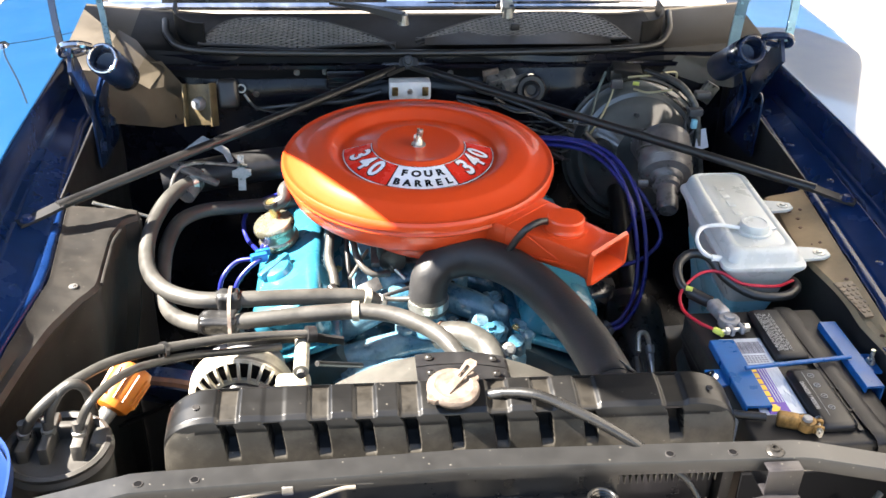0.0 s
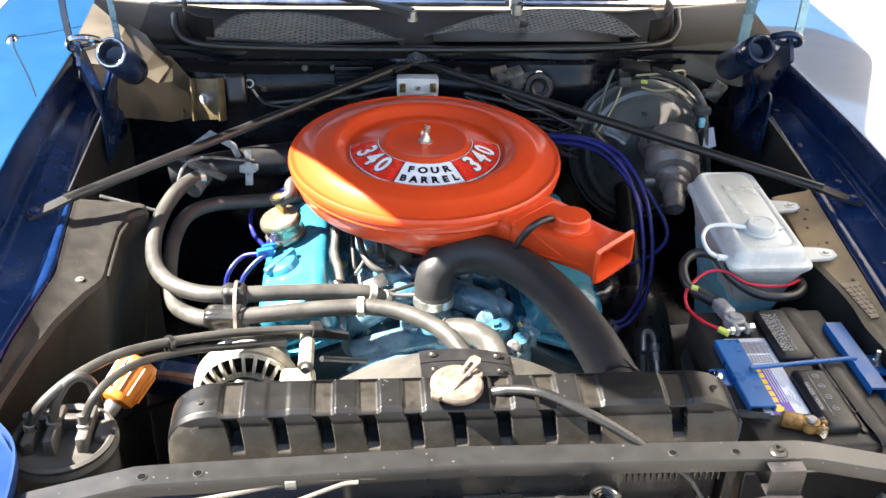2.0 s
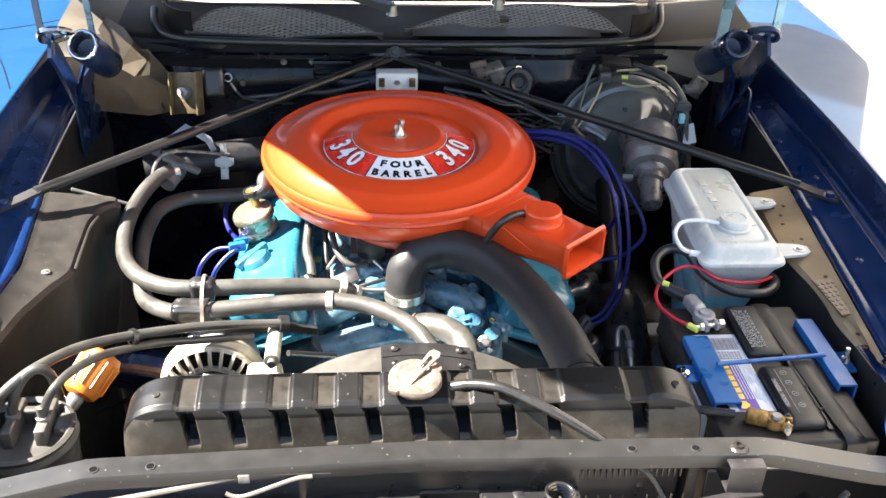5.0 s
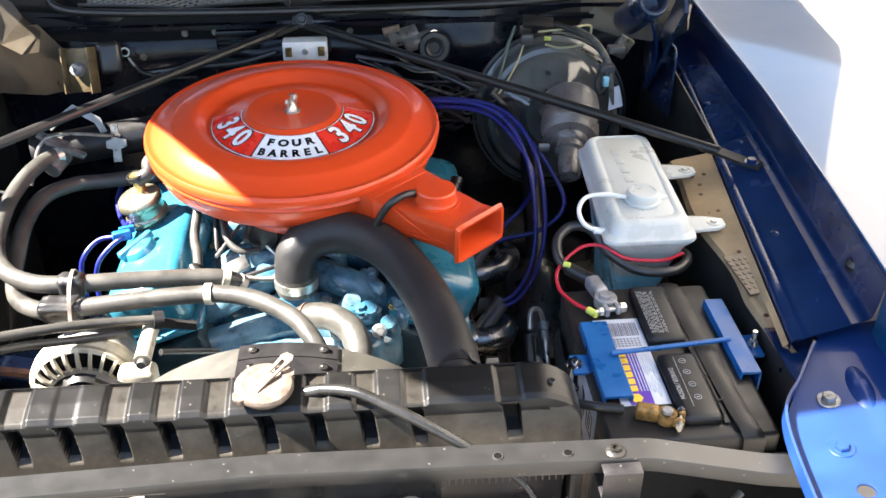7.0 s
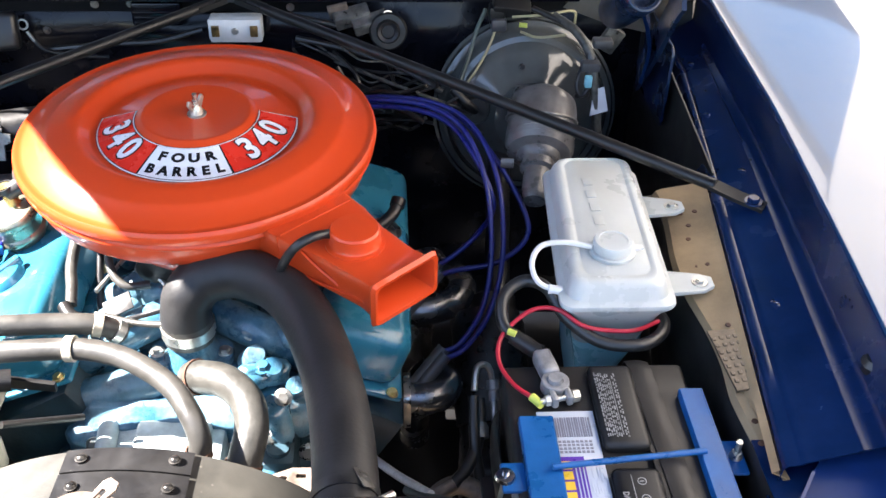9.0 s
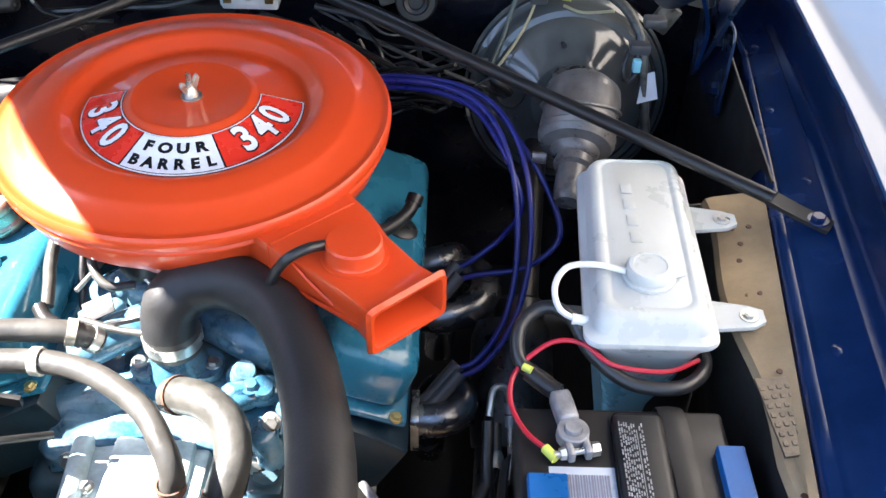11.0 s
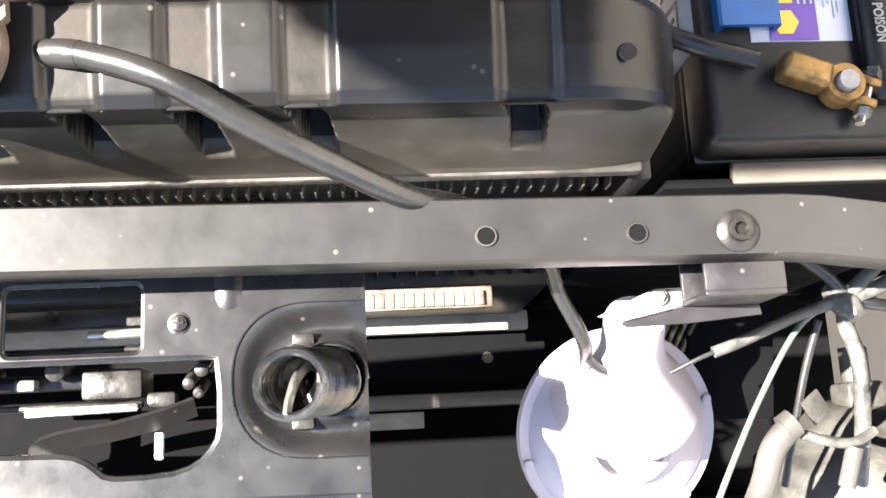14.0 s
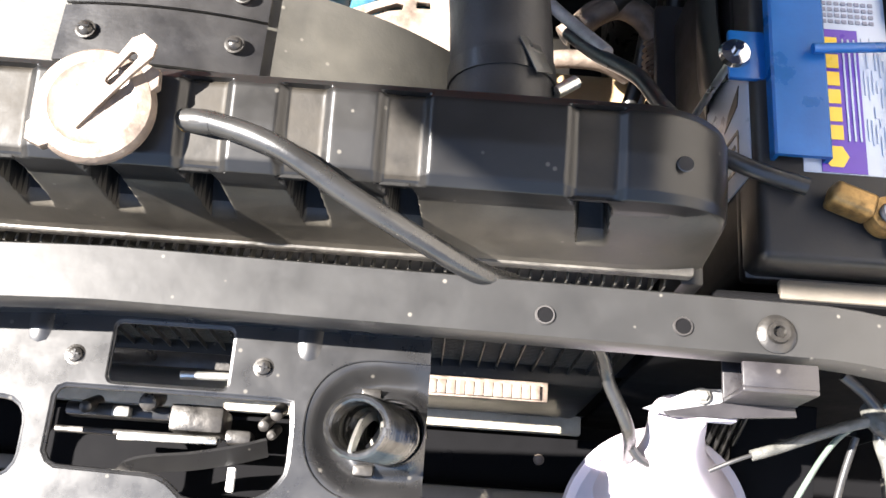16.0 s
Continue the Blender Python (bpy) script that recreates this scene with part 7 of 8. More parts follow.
# ---- strut rods and firewall things ----
for s, a, b in ((1, (0.030, 1.868, 1.020), (0.690, 1.380, 0.972)), (-1, (-0.025, 1.868, 1.020), (-0.600, 1.370, 0.972))):
    st = thing("strut_rod", a, "black steel brace rod from cowl to fender", "brace rod", "brace rods")
    A, B = Vector(a), Vector(b)
    d = (B - A).normalized()
    part("rod", tube([A, A.lerp(B, 0.5), B - d * 0.05], 0.0082, 14, 4), black_part, st)
    part("flat_end", sweep([B - d * 0.055, B - d * 0.02 - Vector((0, 0, 0.003)), B + d * 0.015 - Vector((0, 0, 0.004))], [(-0.011, -0.0025), (0.011, -0.0025), (0.011, 0.0025), (-0.011, 0.0025)], 4), strut_black, st)
    part("end_bolt", hexbolt(Matrix.Translation(B - Vector((0, 0, 0.002))), 0.008, 0.007, 0.012), gutter_blue, st)
    part("root_end", sweep([A - d * 0.02, A + d * 0.03], [(-0.011, -0.004), (0.011, -0.004), (0.011, 0.004), (-0.011, 0.004)], 2), black_bar, st)
cb = thing("strut_bracket", (0.003, 1.885, 1.02), "black bracket with a large nut on the cowl", "bracket")
part("plate", plate([rounded(-0.018, 0.020, -0.013, 0.010, 0.008)], 0.005, pose(0.003, 1.880, 1.030, 60, 0, 0)), black_part, cb)
part("nut", hexbolt(pose(0.003, 1.876, 1.034, 65, 0, 0), 0.0080, 0.008, 0.012), black_bar, cb)

ball = thing("ballast_resistor", (0.008, 1.872, 0.95), "white ceramic ballast resistor on the firewall", "resistor")
part("block", box(-0.035, 0.047, 1.856, 1.886, 0.958, 0.998, 0.004), ceramic, ball)
part("cover", box(-0.035, 0.047, 1.851, 1.857, 0.966, 0.999, 0.002), ceramic, ball)
part("rivet", lathe([(0, 0.003), (0.005, 0.0025), (0.006, 0)], 14, pose(0.006, 1.851, 0.980, 90, 0, 0)), zinc, ball)
for x in (-0.024, 0.036):
    part("terminal", box(x - 0.006, x + 0.006, 1.847, 1.851, 0.972, 0.990, 0.001), brass, ball)

reg = thing("voltage_regulator", (-0.41, 1.85, 0.92), "tan plated voltage regulator box on the firewall side", "regulator")
RM = pose(-0.402, 1.836, 0.966, 0, 0, -27) @ pose(0, 0, 0, 74, 0, 0) @ pose(0, 0, 0, 0, 0, 10) @ Matrix.Scale(0.84, 4)
reg_tan = surface("dirty_tan_plating", (0.13, 0.098, 0.052), 0.46, metal=0.4, vary=0.5, scale=40, bump=0.2, dust=0.3, dust_color=(0.10, 0.078, 0.05))
part("base", moved(box(-0.034, 0.034, -0.050, 0.044, -0.012, 0.0, 0.002), RM), reg_tan, reg)
for s in (-0.036, 0.036):
    part("side_flange", moved(box(s - 0.002, s + 0.002, -0.052, 0.046, -0.014, 0.014, 0.001), RM), reg_tan, reg)
part("post", join(lathe([(0, 0.018), (0.012, 0.017), (0.015, 0.010), (0.016, 0.0), (0, 0)], 24, RM), lathe([(0, 0.026), (0.005, 0.026), (0.005, 0.01)], 12, RM)), lead, reg)
plug = thing("wiring_plug", (-0.36, 1.86, 0.97), "black rubber wiring plug beside the regulator", "plug")
part("boot", moved(box(-0.022, 0.022, -0.03, 0.03, -0.015, 0.015, 0.010, 3), pose(-0.352, 1.862, 0.975, 70, 0, 10)), rubber_dark, plug)
side_panel = thing("cowl_side_panel", (-0.50, 1.83, 0.9), "dusty brown sheet metal panel between fender and firewall", "panel", kind="structure")
bm = bmesh.new()
vs = [bm.verts.new(v) for v in ((-0.610, 1.80, 1.045), (-0.475, 1.885, 1.035), (-0.425, 1.895, 0.96), (-0.425, 1.895, 0.905), (-0.485, 1.875, 0.900), (-0.575, 1.775, 0.955))]
bm.faces.new(vs)
bmesh.ops.solidify(bm, geom=bm.faces[:], thickness=0.002)
part("sheet", bm, side_brown, side_panel)
part("hole", lathe([(0, 0.001), (0.006, 0.001), (0.006, 0)], 12, pose(-0.462, 1.873, 0.925, 75, 0, -20)), decal_black, side_panel)
bm = bmesh.new()
vs = [bm.verts.new(v) for v in ((0.690, 1.82, 1.050), (0.555, 1.895, 1.035), (0.53, 1.902, 1.0), (0.60, 1.87, 0.985), (0.68, 1.80, 0.995))]
bm.faces.new(vs)
bmesh.ops.solidify(bm, geom=bm.faces[:], thickness=0.002)
part("sheet", bm, side_brown, side_panel)

bm = bmesh.new()
vs = [bm.verts.new(v) for v in ((-0.555, 1.855, 1.083), (-0.560, 1.941, 1.080), (-0.525, 1.928, 1.062), (-0.503, 1.900, 1.044), (-0.467, 1.870, 1.026), (-0.465, 1.830, 1.003), (-0.489, 1.812, 1.006), (-0.515, 1.800, 1.030))]
bm.faces.new((vs[0], vs[1], vs[2], vs[3], vs[7]))
bm.faces.new((vs[7], vs[3], vs[4], vs[6]))
bm.faces.new((vs[6], vs[4], vs[5]))
bmesh.ops.solidify(bm, geom=bm.faces[:], thickness=0.002)
part("upper_sheet", bm, side_brown, side_panel, "folded dusty brown sheet", sharp=10)

eye = thing("wire_eyelet", (-0.324, 1.88, 0.977), "loose ring terminal on a black wire", "ring terminal")
part("ring", join(lathe([(0.0060, 0), (0.0060, 0.002), (0.0090, 0.002), (0.0090, 0)], 20, pose(-0.325, 1.872, 0.982, 75, 0, 0)), rod((-0.320, 1.868, 0.972), (-0.310, 1.864, 0.957), 0.0028)), tarnish, eye)
part("wire", tube([(-0.312, 1.866, 0.960), (-0.295, 1.86, 0.945), (-0.25, 1.86, 0.935), (-0.20, 1.865, 0.93)], 0.003, 8), black_part, eye)

# things at the right of the firewall
ign = thing("wiper_motor_switch", (0.20, 1.86, 0.99), "grey cast switch block with wires on the firewall", "switch")
part("body", join(moved(box(-0.035, 0.022, -0.012, 0.012, -0.012, 0.012, 0.003), pose(0.195, 1.868, 1.000, 20, -12, 12)), moved(box(-0.02, 0.035, -0.014, 0.010, -0.010, 0.010, 0.003), pose(0.210, 1.856, 0.992, 20, -14, 12))), tarnish, ign)
part("end_cap", lathe([(0.004, 0.006), (0.009, 0.006), (0.010, 0), (0, 0)], 16, pose(0.245, 1.852, 1.005, 60, 0, 20)), zinc, ign)
part("pad", moved(box(-0.018, 0.014, -0.003, 0.003, -0.012, 0.012, 0.001), pose(0.170, 1.868, 1.008, 15, -12, 5)), cap_metal, ign)


def firewall_wire(mt, *pts):
    w = thing("wire", pts[0], "loose wire along the firewall", "wire", "firewall wires")
    part("strand", tube(pts, {wire_yellow: 0.0022, rubber_dark: 0.005}.get(mt, 0.0032), 8, 7), mt, w)


firewall_wire(wire_green, (0.40, 1.86, 1.015), (0.385, 1.85, 0.98), (0.372, 1.83, 0.94), (0.355, 1.80, 0.91))
firewall_wire(wire_yellow, (0.42, 1.85, 1.00), (0.405, 1.83, 0.965), (0.385, 1.81, 0.935), (0.362, 1.79, 0.91))
firewall_wire(wire_yellow, (0.44, 1.84, 1.010), (0.49, 1.83, 1.018), (0.535, 1.84, 1.02), (0.54, 1.84, 1.00))
firewall_wire(wire_yellow, (0.455, 1.84, 0.985), (0.48, 1.82, 0.985), (0.52, 1.80, 0.998))
firewall_wire(rubber_dark, (0.10, 1.86, 0.965), (0.18, 1.84, 0.955), (0.26, 1.80, 0.945), (0.32, 1.76, 0.93))
firewall_wire(rubber_dark, (0.14, 1.87, 0.975), (0.20, 1.85, 0.962), (0.27, 1.82, 0.94), (0.33, 1.80, 0.90))
firewall_wire(rubber_dark, (0.02, 1.86, 0.95), (0.12, 1.83, 0.935), (0.22, 1.78, 0.91), (0.30, 1.74, 0.88))
firewall_wire(wire_grey, (0.16, 1.85, 0.93), (0.24, 1.80, 0.92), (0.30, 1.77, 0.91), (0.36, 1.78, 0.88))
firewall_wire(rubber_dark, (0.08, 1.87, 1.0), (0.13, 1.86, 0.995), (0.17, 1.86, 0.985))
firewall_wire(rubber_dark, (-0.05, 1.88, 0.97), (-0.12, 1.87, 0.955), (-0.20, 1.87, 0.95), (-0.30, 1.87, 0.94))
conn = thing("wire_connector", (0.43, 1.85, 1.0), "black and grey wiring connector block", "connector")
part("block", join(moved(box(-0.03, 0.03, -0.014, 0.014, -0.010, 0.010, 0.003), pose(0.44, 1.858, 1.018, 20, 8, 0)), box(0.405, 0.430, 1.845, 1.872, 0.995, 1.022, 0.003)), black_part, conn)
part("pale_block", box(0.408, 0.432, 1.838, 1.855, 0.985, 1.005, 0.003), boot_grey, conn)
part("yellow_plug", rod((0.452, 1.84, 0.997), (0.464, 1.837, 0.997), 0.0038), crimp_yellow, conn)

# ---- brake booster and master cylinder ----
booster = thing("brake_booster", (0.47, 1.82, 0.88), "grey vacuum brake booster with a large dished drum", "brake booster")
GM = along((0.470, 1.838, 0.850), (0.470, 1.720, 0.884)) @ Matrix.Scale(1.09, 4)
part("drum", lathe([(0.128, -0.045), (0.134, -0.040), (0.136, -0.020), (0.136, 0.0), (0.132, 0.008), (0.126, 0.010), (0.122, 0.014), (0.120, 0.024), (0.114, 0.032), (0.106, 0.034), (0.102, 0.040), (0.092, 0.047), (0.060, 0.060), (0.052, 0.068), (0, 0.070)], 64, GM), booster_grey, booster)
part("rim_band", lathe([(0.136, -0.016), (0.1395, -0.014), (0.1405, -0.008), (0.1395, 0.002), (0.135, 0.006)], 64, GM), booster_grey, booster)
part("check_valve", join(lathe([(0, 0.028), (0.018, 0.028), (0.021, 0.020), (0.021, 0.0), (0, 0)], 24, GM @ pose(-0.080, 0.012, 0.045)), tube([GM @ Vector((-0.080, 0.012, 0.068)), GM @ Vector((-0.095, 0.025, 0.078)), GM @ Vector((-0.115, 0.045, 0.075))], 0.008, 10)), black_part, booster, "black check valve with an elbow")
for a in (25, 100, 200, 300):
    part("stud", rod(GM @ Vector((0.075 * math.cos(radians(a)), 0.075 * math.sin(radians(a)), 0.045)), GM @ Vector((0.075 * math.cos(radians(a)), 0.075 * math.sin(radians(a)), 0.062)), 0.004), black_part, booster)
master = thing("master_cylinder", (0.465, 1.66, 0.88), "grey cast iron brake master cylinder with a bailed lid", "master cylinder")
MA = along((0.471, 1.669, 0.952), (0.481, 1.727, 0.979)) @ Matrix.Diagonal((1.12, 1.12, 0.74, 1))
part("body", lathe([(0.0, -0.150), (0.020, -0.148), (0.026, -0.140), (0.028, -0.128), (0.040, -0.122), (0.044, -0.112), (0.0405, -0.108), (0.0445, -0.100), (0.0405, -0.094), (0.0440, -0.086), (0.0430, -0.060), (0.045, -0.030), (0.043, -0.008), (0.034, 0.006), (0.020, 0.013), (0.0, 0.015)], 40, MA), cast_grey, master)
part("outlet", join(lathe([(0.0, -0.232), (0.014, -0.230), (0.017, -0.220), (0.017, -0.165), (0.022, -0.160), (0.022, -0.140), (0, -0.140)], 24, MA), lathe([(0, 0.016), (0.008, 0.016), (0.009, 0), (0, 0)], 12, MA @ pose(0.030, 0, -0.150, 0, 90, 0))), cast_grey, master)
part("mount", box(0.440, 0.500, 1.680, 1.775, 0.880, 0.930, 0.010, 3), cast_grey, master)
part("bail_wire", tube([MA @ Vector((0.0455 * math.cos(a), 0.0455 * math.sin(a), -0.045 - 0.030 * math.sin(a))) for a in [radians(200 - 22 * k) for k in range(11)]], 0.0020, 8, 4), tarnish, master)
harness = thing("wiring_harness", (0.55, 1.77, 0.95), "taped wiring harness with connectors on the booster", "wiring harness")
part("trunk", tube([(0.500, 1.81, 1.025), (0.530, 1.775, 1.015), (0.552, 1.745, 0.985), (0.556, 1.73, 0.95), (0.562, 1.72, 0.91), (0.570, 1.71, 0.86)], 0.007, 10), wire_grey, harness)
part("trunk", tube([(0.470, 1.83, 1.028), (0.515, 1.79, 1.020), (0.545, 1.755, 1.0), (0.548, 1.735, 0.965), (0.546, 1.73, 0.93)], 0.005, 10), rubber_dark, harness)
part("loop", tube([(0.536, 1.735, 0.975), (0.528, 1.72, 0.955), (0.535, 1.715, 0.938), (0.547, 1.72, 0.95), (0.546, 1.73, 0.975)], 0.0032, 8), rubber_dark, harness)
part("connector", join(box(0.535, 0.562, 1.724, 1.742, 0.972, 0.986, 0.002), box(0.555, 0.585, 1.755, 1.775, 0.995, 1.008, 0.003)), boot_grey, harness)
part("blue_plug", box(0.540, 0.551, 1.716, 1.726, 0.950, 0.968, 0.002), fluid_blue, harness)
part("tag", plate([[(0.0, 0.0), (0.028, 0.008), (0.020, 0.045), (0.004, 0.040)]], 0.0006, pose(0.552, 1.712, 0.905, 72, 0, 0)), label_white, harness, "small white paper tag")
part("clip", join(moved(box(-0.015, 0.015, -0.006, 0.006, -0.02, 0.02, 0.003), pose(0.585, 1.78, 1.0, 0, 30, 0))), wire_grey, harness)

# ---- ignition leads ----
def ignition_lead(*pts):
    w = thing("ignition_lead", pts[0], "blue silicone ignition lead to a spark plug", "ignition lead", "ignition leads")
    part("strand", tube(pts, 0.0038, 10, 8), wire_blue, w)
    if pts[-1][2] < 0.78 and pts[-1][0] > 0:
        e = Vector(pts[-1])
        part("boot", rod(e + Vector((0.004, 0.004, 0.004)), e + Vector((-0.045, -0.035, -0.038)), 0.0095), boot_grey, w, "grey rubber boot")
    elif pts[-1][0] < 0 and pts[-1][2] < 0.8:
        e = Vector(pts[-1])
        part("boot", rod(e, e + Vector((0.02, -0.02, -0.04)), 0.008), boot_grey, w, "grey rubber boot")


ignition_lead((0.12, 1.70, 0.925), (0.22, 1.69, 0.945), (0.30, 1.66, 0.952), (0.35, 1.61, 0.942), (0.378, 1.55, 0.900), (0.385, 1.48, 0.835), (0.372, 1.42, 0.780), (0.340, 1.375, 0.752), (0.312, 1.365, 0.742))
ignition_lead((0.12, 1.72, 0.920), (0.23, 1.71, 0.940), (0.32, 1.67, 0.948), (0.372, 1.61, 0.935), (0.398, 1.54, 0.890), (0.400, 1.47, 0.825), (0.380, 1.41, 0.775), (0.345, 1.368, 0.748), (0.314, 1.356, 0.738))
ignition_lead((0.12, 1.71, 0.915), (0.24, 1.69, 0.935), (0.32, 1.645, 0.940), (0.362, 1.58, 0.92), (0.390, 1.53, 0.87), (0.372, 1.535, 0.815), (0.335, 1.52, 0.785), (0.310, 1.515, 0.770))
ignition_lead((0.13, 1.73, 0.915), (0.25, 1.715, 0.93), (0.34, 1.665, 0.935), (0.39, 1.60, 0.91), (0.43, 1.55, 0.86), (0.44, 1.52, 0.82), (0.40, 1.50, 0.79), (0.34, 1.50, 0.775), (0.312, 1.50, 0.765))
ignition_lead((-0.20, 1.66, 0.87), (-0.261, 1.639, 0.862), (-0.295, 1.617, 0.855), (-0.307, 1.581, 0.842), (-0.298, 1.538, 0.832), (-0.276, 1.480, 0.842), (-0.270, 1.440, 0.856))
ignition_lead((-0.258, 1.490, 0.858), (-0.264, 1.455, 0.863), (-0.270, 1.423, 0.862), (-0.303, 1.424, 0.855), (-0.325, 1.407, 0.838), (-0.333, 1.400, 0.808), (-0.328, 1.385, 0.765))
ignition_lead((-0.250, 1.485, 0.860), (-0.256, 1.450, 0.865), (-0.264, 1.419, 0.863), (-0.283, 1.408, 0.852), (-0.302, 1.396, 0.832), (-0.310, 1.390, 0.80), (-0.306, 1.375, 0.755))
wl = thing("lead_loom", (-0.267, 1.421, 0.855), "blue plastic lead separator", "separator")
part("comb", moved(box(-0.014, 0.014, -0.006, 0.006, -0.008, 0.008, 0.003), pose(-0.267, 1.421, 0.863, 0, 0, 20)), clamp_blue, wl)
part("comb", moved(box(-0.012, 0.012, -0.004, 0.004, -0.006, 0.006, 0.002), pose(-0.262, 1.436, 0.864, 0, 0, 20)), clamp_blue, wl)

# both dusty tubes are paled for the sunlight on them
lowline = thing("flex_hose", (0.30, 1.2, 0.65), "dusty corrugated hose low beside the steering box, paled as if sunlit", "hose")
part("tube", tube([(0.285, 1.185, 0.640), (0.305, 1.205, 0.652), (0.330, 1.215, 0.655), (0.355, 1.205, 0.650), (0.372, 1.18, 0.640), (0.378, 1.15, 0.63)], 0.0125, 14, 6), cap_metal, lowline)
for k in range(7):
    part("fold", lathe([(0.012, -0.002), (0.0148, 0.0), (0.012, 0.002)], 14, along((0.368, 1.188 - 0.006 * k, 0.643 - 0.0015 * k), (0.372, 1.170 - 0.006 * k, 0.638))), cap_metal, lowline)
part("tube", tube([(0.255, 1.152, 0.652), (0.285, 1.155, 0.655), (0.315, 1.155, 0.652), (0.34, 1.150, 0.64)], 0.0085, 12, 6), cap_metal, lowline)

# ---- exhaust headers ----
for pts in (
    [(0.262, 1.322, 0.700), (0.290, 1.322, 0.701), (0.312, 1.332, 0.700), (0.320, 1.356, 0.698), (0.310, 1.380, 0.690), (0.290, 1.395, 0.665), (0.280, 1.41, 0.60), (0.28, 1.44, 0.50)],
    [(0.262, 1.487, 0.712), (0.300, 1.487, 0.713), (0.336, 1.505, 0.712), (0.352, 1.545, 0.708), (0.342, 1.585, 0.70), (0.315, 1.61, 0.68), (0.295, 1.62, 0.62), (0.29, 1.63, 0.50)],
    [(0.262, 1.60, 0.700), (0.290, 1.605, 0.705), (0.312, 1.63, 0.690), (0.310, 1.65, 0.64), (0.30, 1.66, 0.56), (0.29, 1.66, 0.48)],
):
    h = thing("exhaust_pipe", pts[0], "gunmetal coated exhaust header pipe", "exhaust pipe", "exhaust headers")
    part("pipe", tube(pts, 0.0225, 20, 8), header_steel, h)
    if pts[0][1] < 1.35:
        part("flange", plate([rounded(pts[0][1] - 0.028, pts[0][1] + 0.028, pts[0][2] - 0.032, pts[0][2] + 0.028, 0.012)], 0.008, Matrix(((0, 0, 1, 0.266), (1, 0, 0, 0), (0, 1, 0, 0), (0, 0, 0, 1)))), zinc, h)
for pts in ([(-0.262, 1.33, 0.705), (-0.31, 1.34, 0.70), (-0.34, 1.38, 0.66), (-0.34, 1.46, 0.56)], [(-0.262, 1.44, 0.71), (-0.31, 1.45, 0.70), (-0.335, 1.49, 0.66), (-0.33, 1.55, 0.55)]):
    h = thing("exhaust_pipe", pts[0], "dark exhaust header pipe in shade", "exhaust pipe", "exhaust headers")
    part("pipe", tube(pts, 0.0225, 16, 8), chrome, h)

# ---- steering gear, pump and lines low on the driver's side ----
steer = thing("steering_gear", (0.40, 1.40, 0.55), "dark greasy steering box with a column coupling", "steering box")
part("housing", join(lathe([(0, 0.10), (0.045, 0.10), (0.052, 0.08), (0.055, 0.0), (0.05, -0.06), (0, -0.06)], 28, pose(0.385, 1.39, 0.66, -55, 0, 0)), box(0.36, 0.45, 1.36, 1.46, 0.50, 0.62, 0.02, 3)), grease, steer)
part("housing_low", box(0.34, 0.43, 1.24, 1.36, 0.48, 0.64, 0.02, 3), grease, steer)
part("coupling", lathe([(0.030, 0), (0.035, 0.004), (0.035, 0.05), (0.028, 0.056), (0, 0.056)], 24, pose(0.40, 1.50, 0.66, -60, 0, 0)), rubber_dark, steer)
part("shaft", rod((0.405, 1.53, 0.69), (0.43, 1.85, 0.83), 0.019), black_part, steer)
for pts, r, mt in (
    ([(0.352, 1.30, 0.735), (0.357, 1.325, 0.752), (0.372, 1.33, 0.748), (0.378, 1.315, 0.72), (0.380, 1.26, 0.66), (0.376, 1.19, 0.60), (0.35, 1.12, 0.57)], 0.0042, zinc),
    ([(0.380, 1.26, 0.67), (0.385, 1.22, 0.64), (0.382, 1.16, 0.60), (0.34, 1.10, 0.57), (0.30, 1.075, 0.565)], 0.0095, rubber_dark),
    ([(0.352, 1.305, 0.72), (0.352, 1.25, 0.68), (0.360, 1.20, 0.63), (0.345, 1.13, 0.59), (0.30, 1.085, 0.575)], 0.0075, rubber_dark),
):
    h = thing("power_steering_hose", pts[0], "power steering line with plated fittings", "hose", "power steering lines")
    part("tube", tube(pts, r, 12, 8), mt, h)
    part("fitting", lathe([(0, -0.014), (r + 0.004, -0.014), (r + 0.004, -0.002), (r + 0.002, 0.0), (r + 0.002, 0.014), (0, 0.014)], 10, along(pts[3], pts[4])), lead, h)
psp = thing("power_steering_pump", (0.26, 1.08, 0.58), "pale dusty power steering pump low beside the fan", "pump")
part("reservoir", join(lathe([(0, 0.05), (0.058, 0.05), (0.066, 0.04), (0.066, -0.03), (0.05, -0.05), (0, -0.05)], 32, pose(0.275, 1.07, 0.56, 90, 0, 20)), lathe([(0, 0.03), (0.016, 0.03), (0.018, 0.0), (0, 0)], 18, pose(0.31, 1.05, 0.615))), cap_metal, psp)
part("elbow", tube([(0.245, 1.10, 0.60), (0.262, 1.105, 0.62), (0.290, 1.115, 0.625), (0.310, 1.10, 0.61)], 0.011, 12), cap_metal, psp)
rail = thing("frame_rail", (0.42, 1.3, 0.42), "pale dusty steel frame rail beside the engine", "frame rail", "frame rails", "structure")
part("beam", box(0.36, 0.46, 0.90, 1.95, 0.38, 0.47, 0.01, 2), black_sheet, rail)
part("pad", box(0.265, 0.43, 1.00, 1.19, 0.560, 0.570, 0.006), tan_sheet, rail)
part("step", box(0.33, 0.43, 1.05, 1.11, 0.57, 0.61, 0.02, 3), cap_metal, rail)
rail = thing("frame_rail", (-0.38, 1.3, 0.42), "black steel frame rail beside the engine", "frame rail", "frame rails", "structure")
part("beam", box(-0.45, -0.35, 0.90, 1.95, 0.38, 0.47, 0.01, 2), black_sheet, rail)
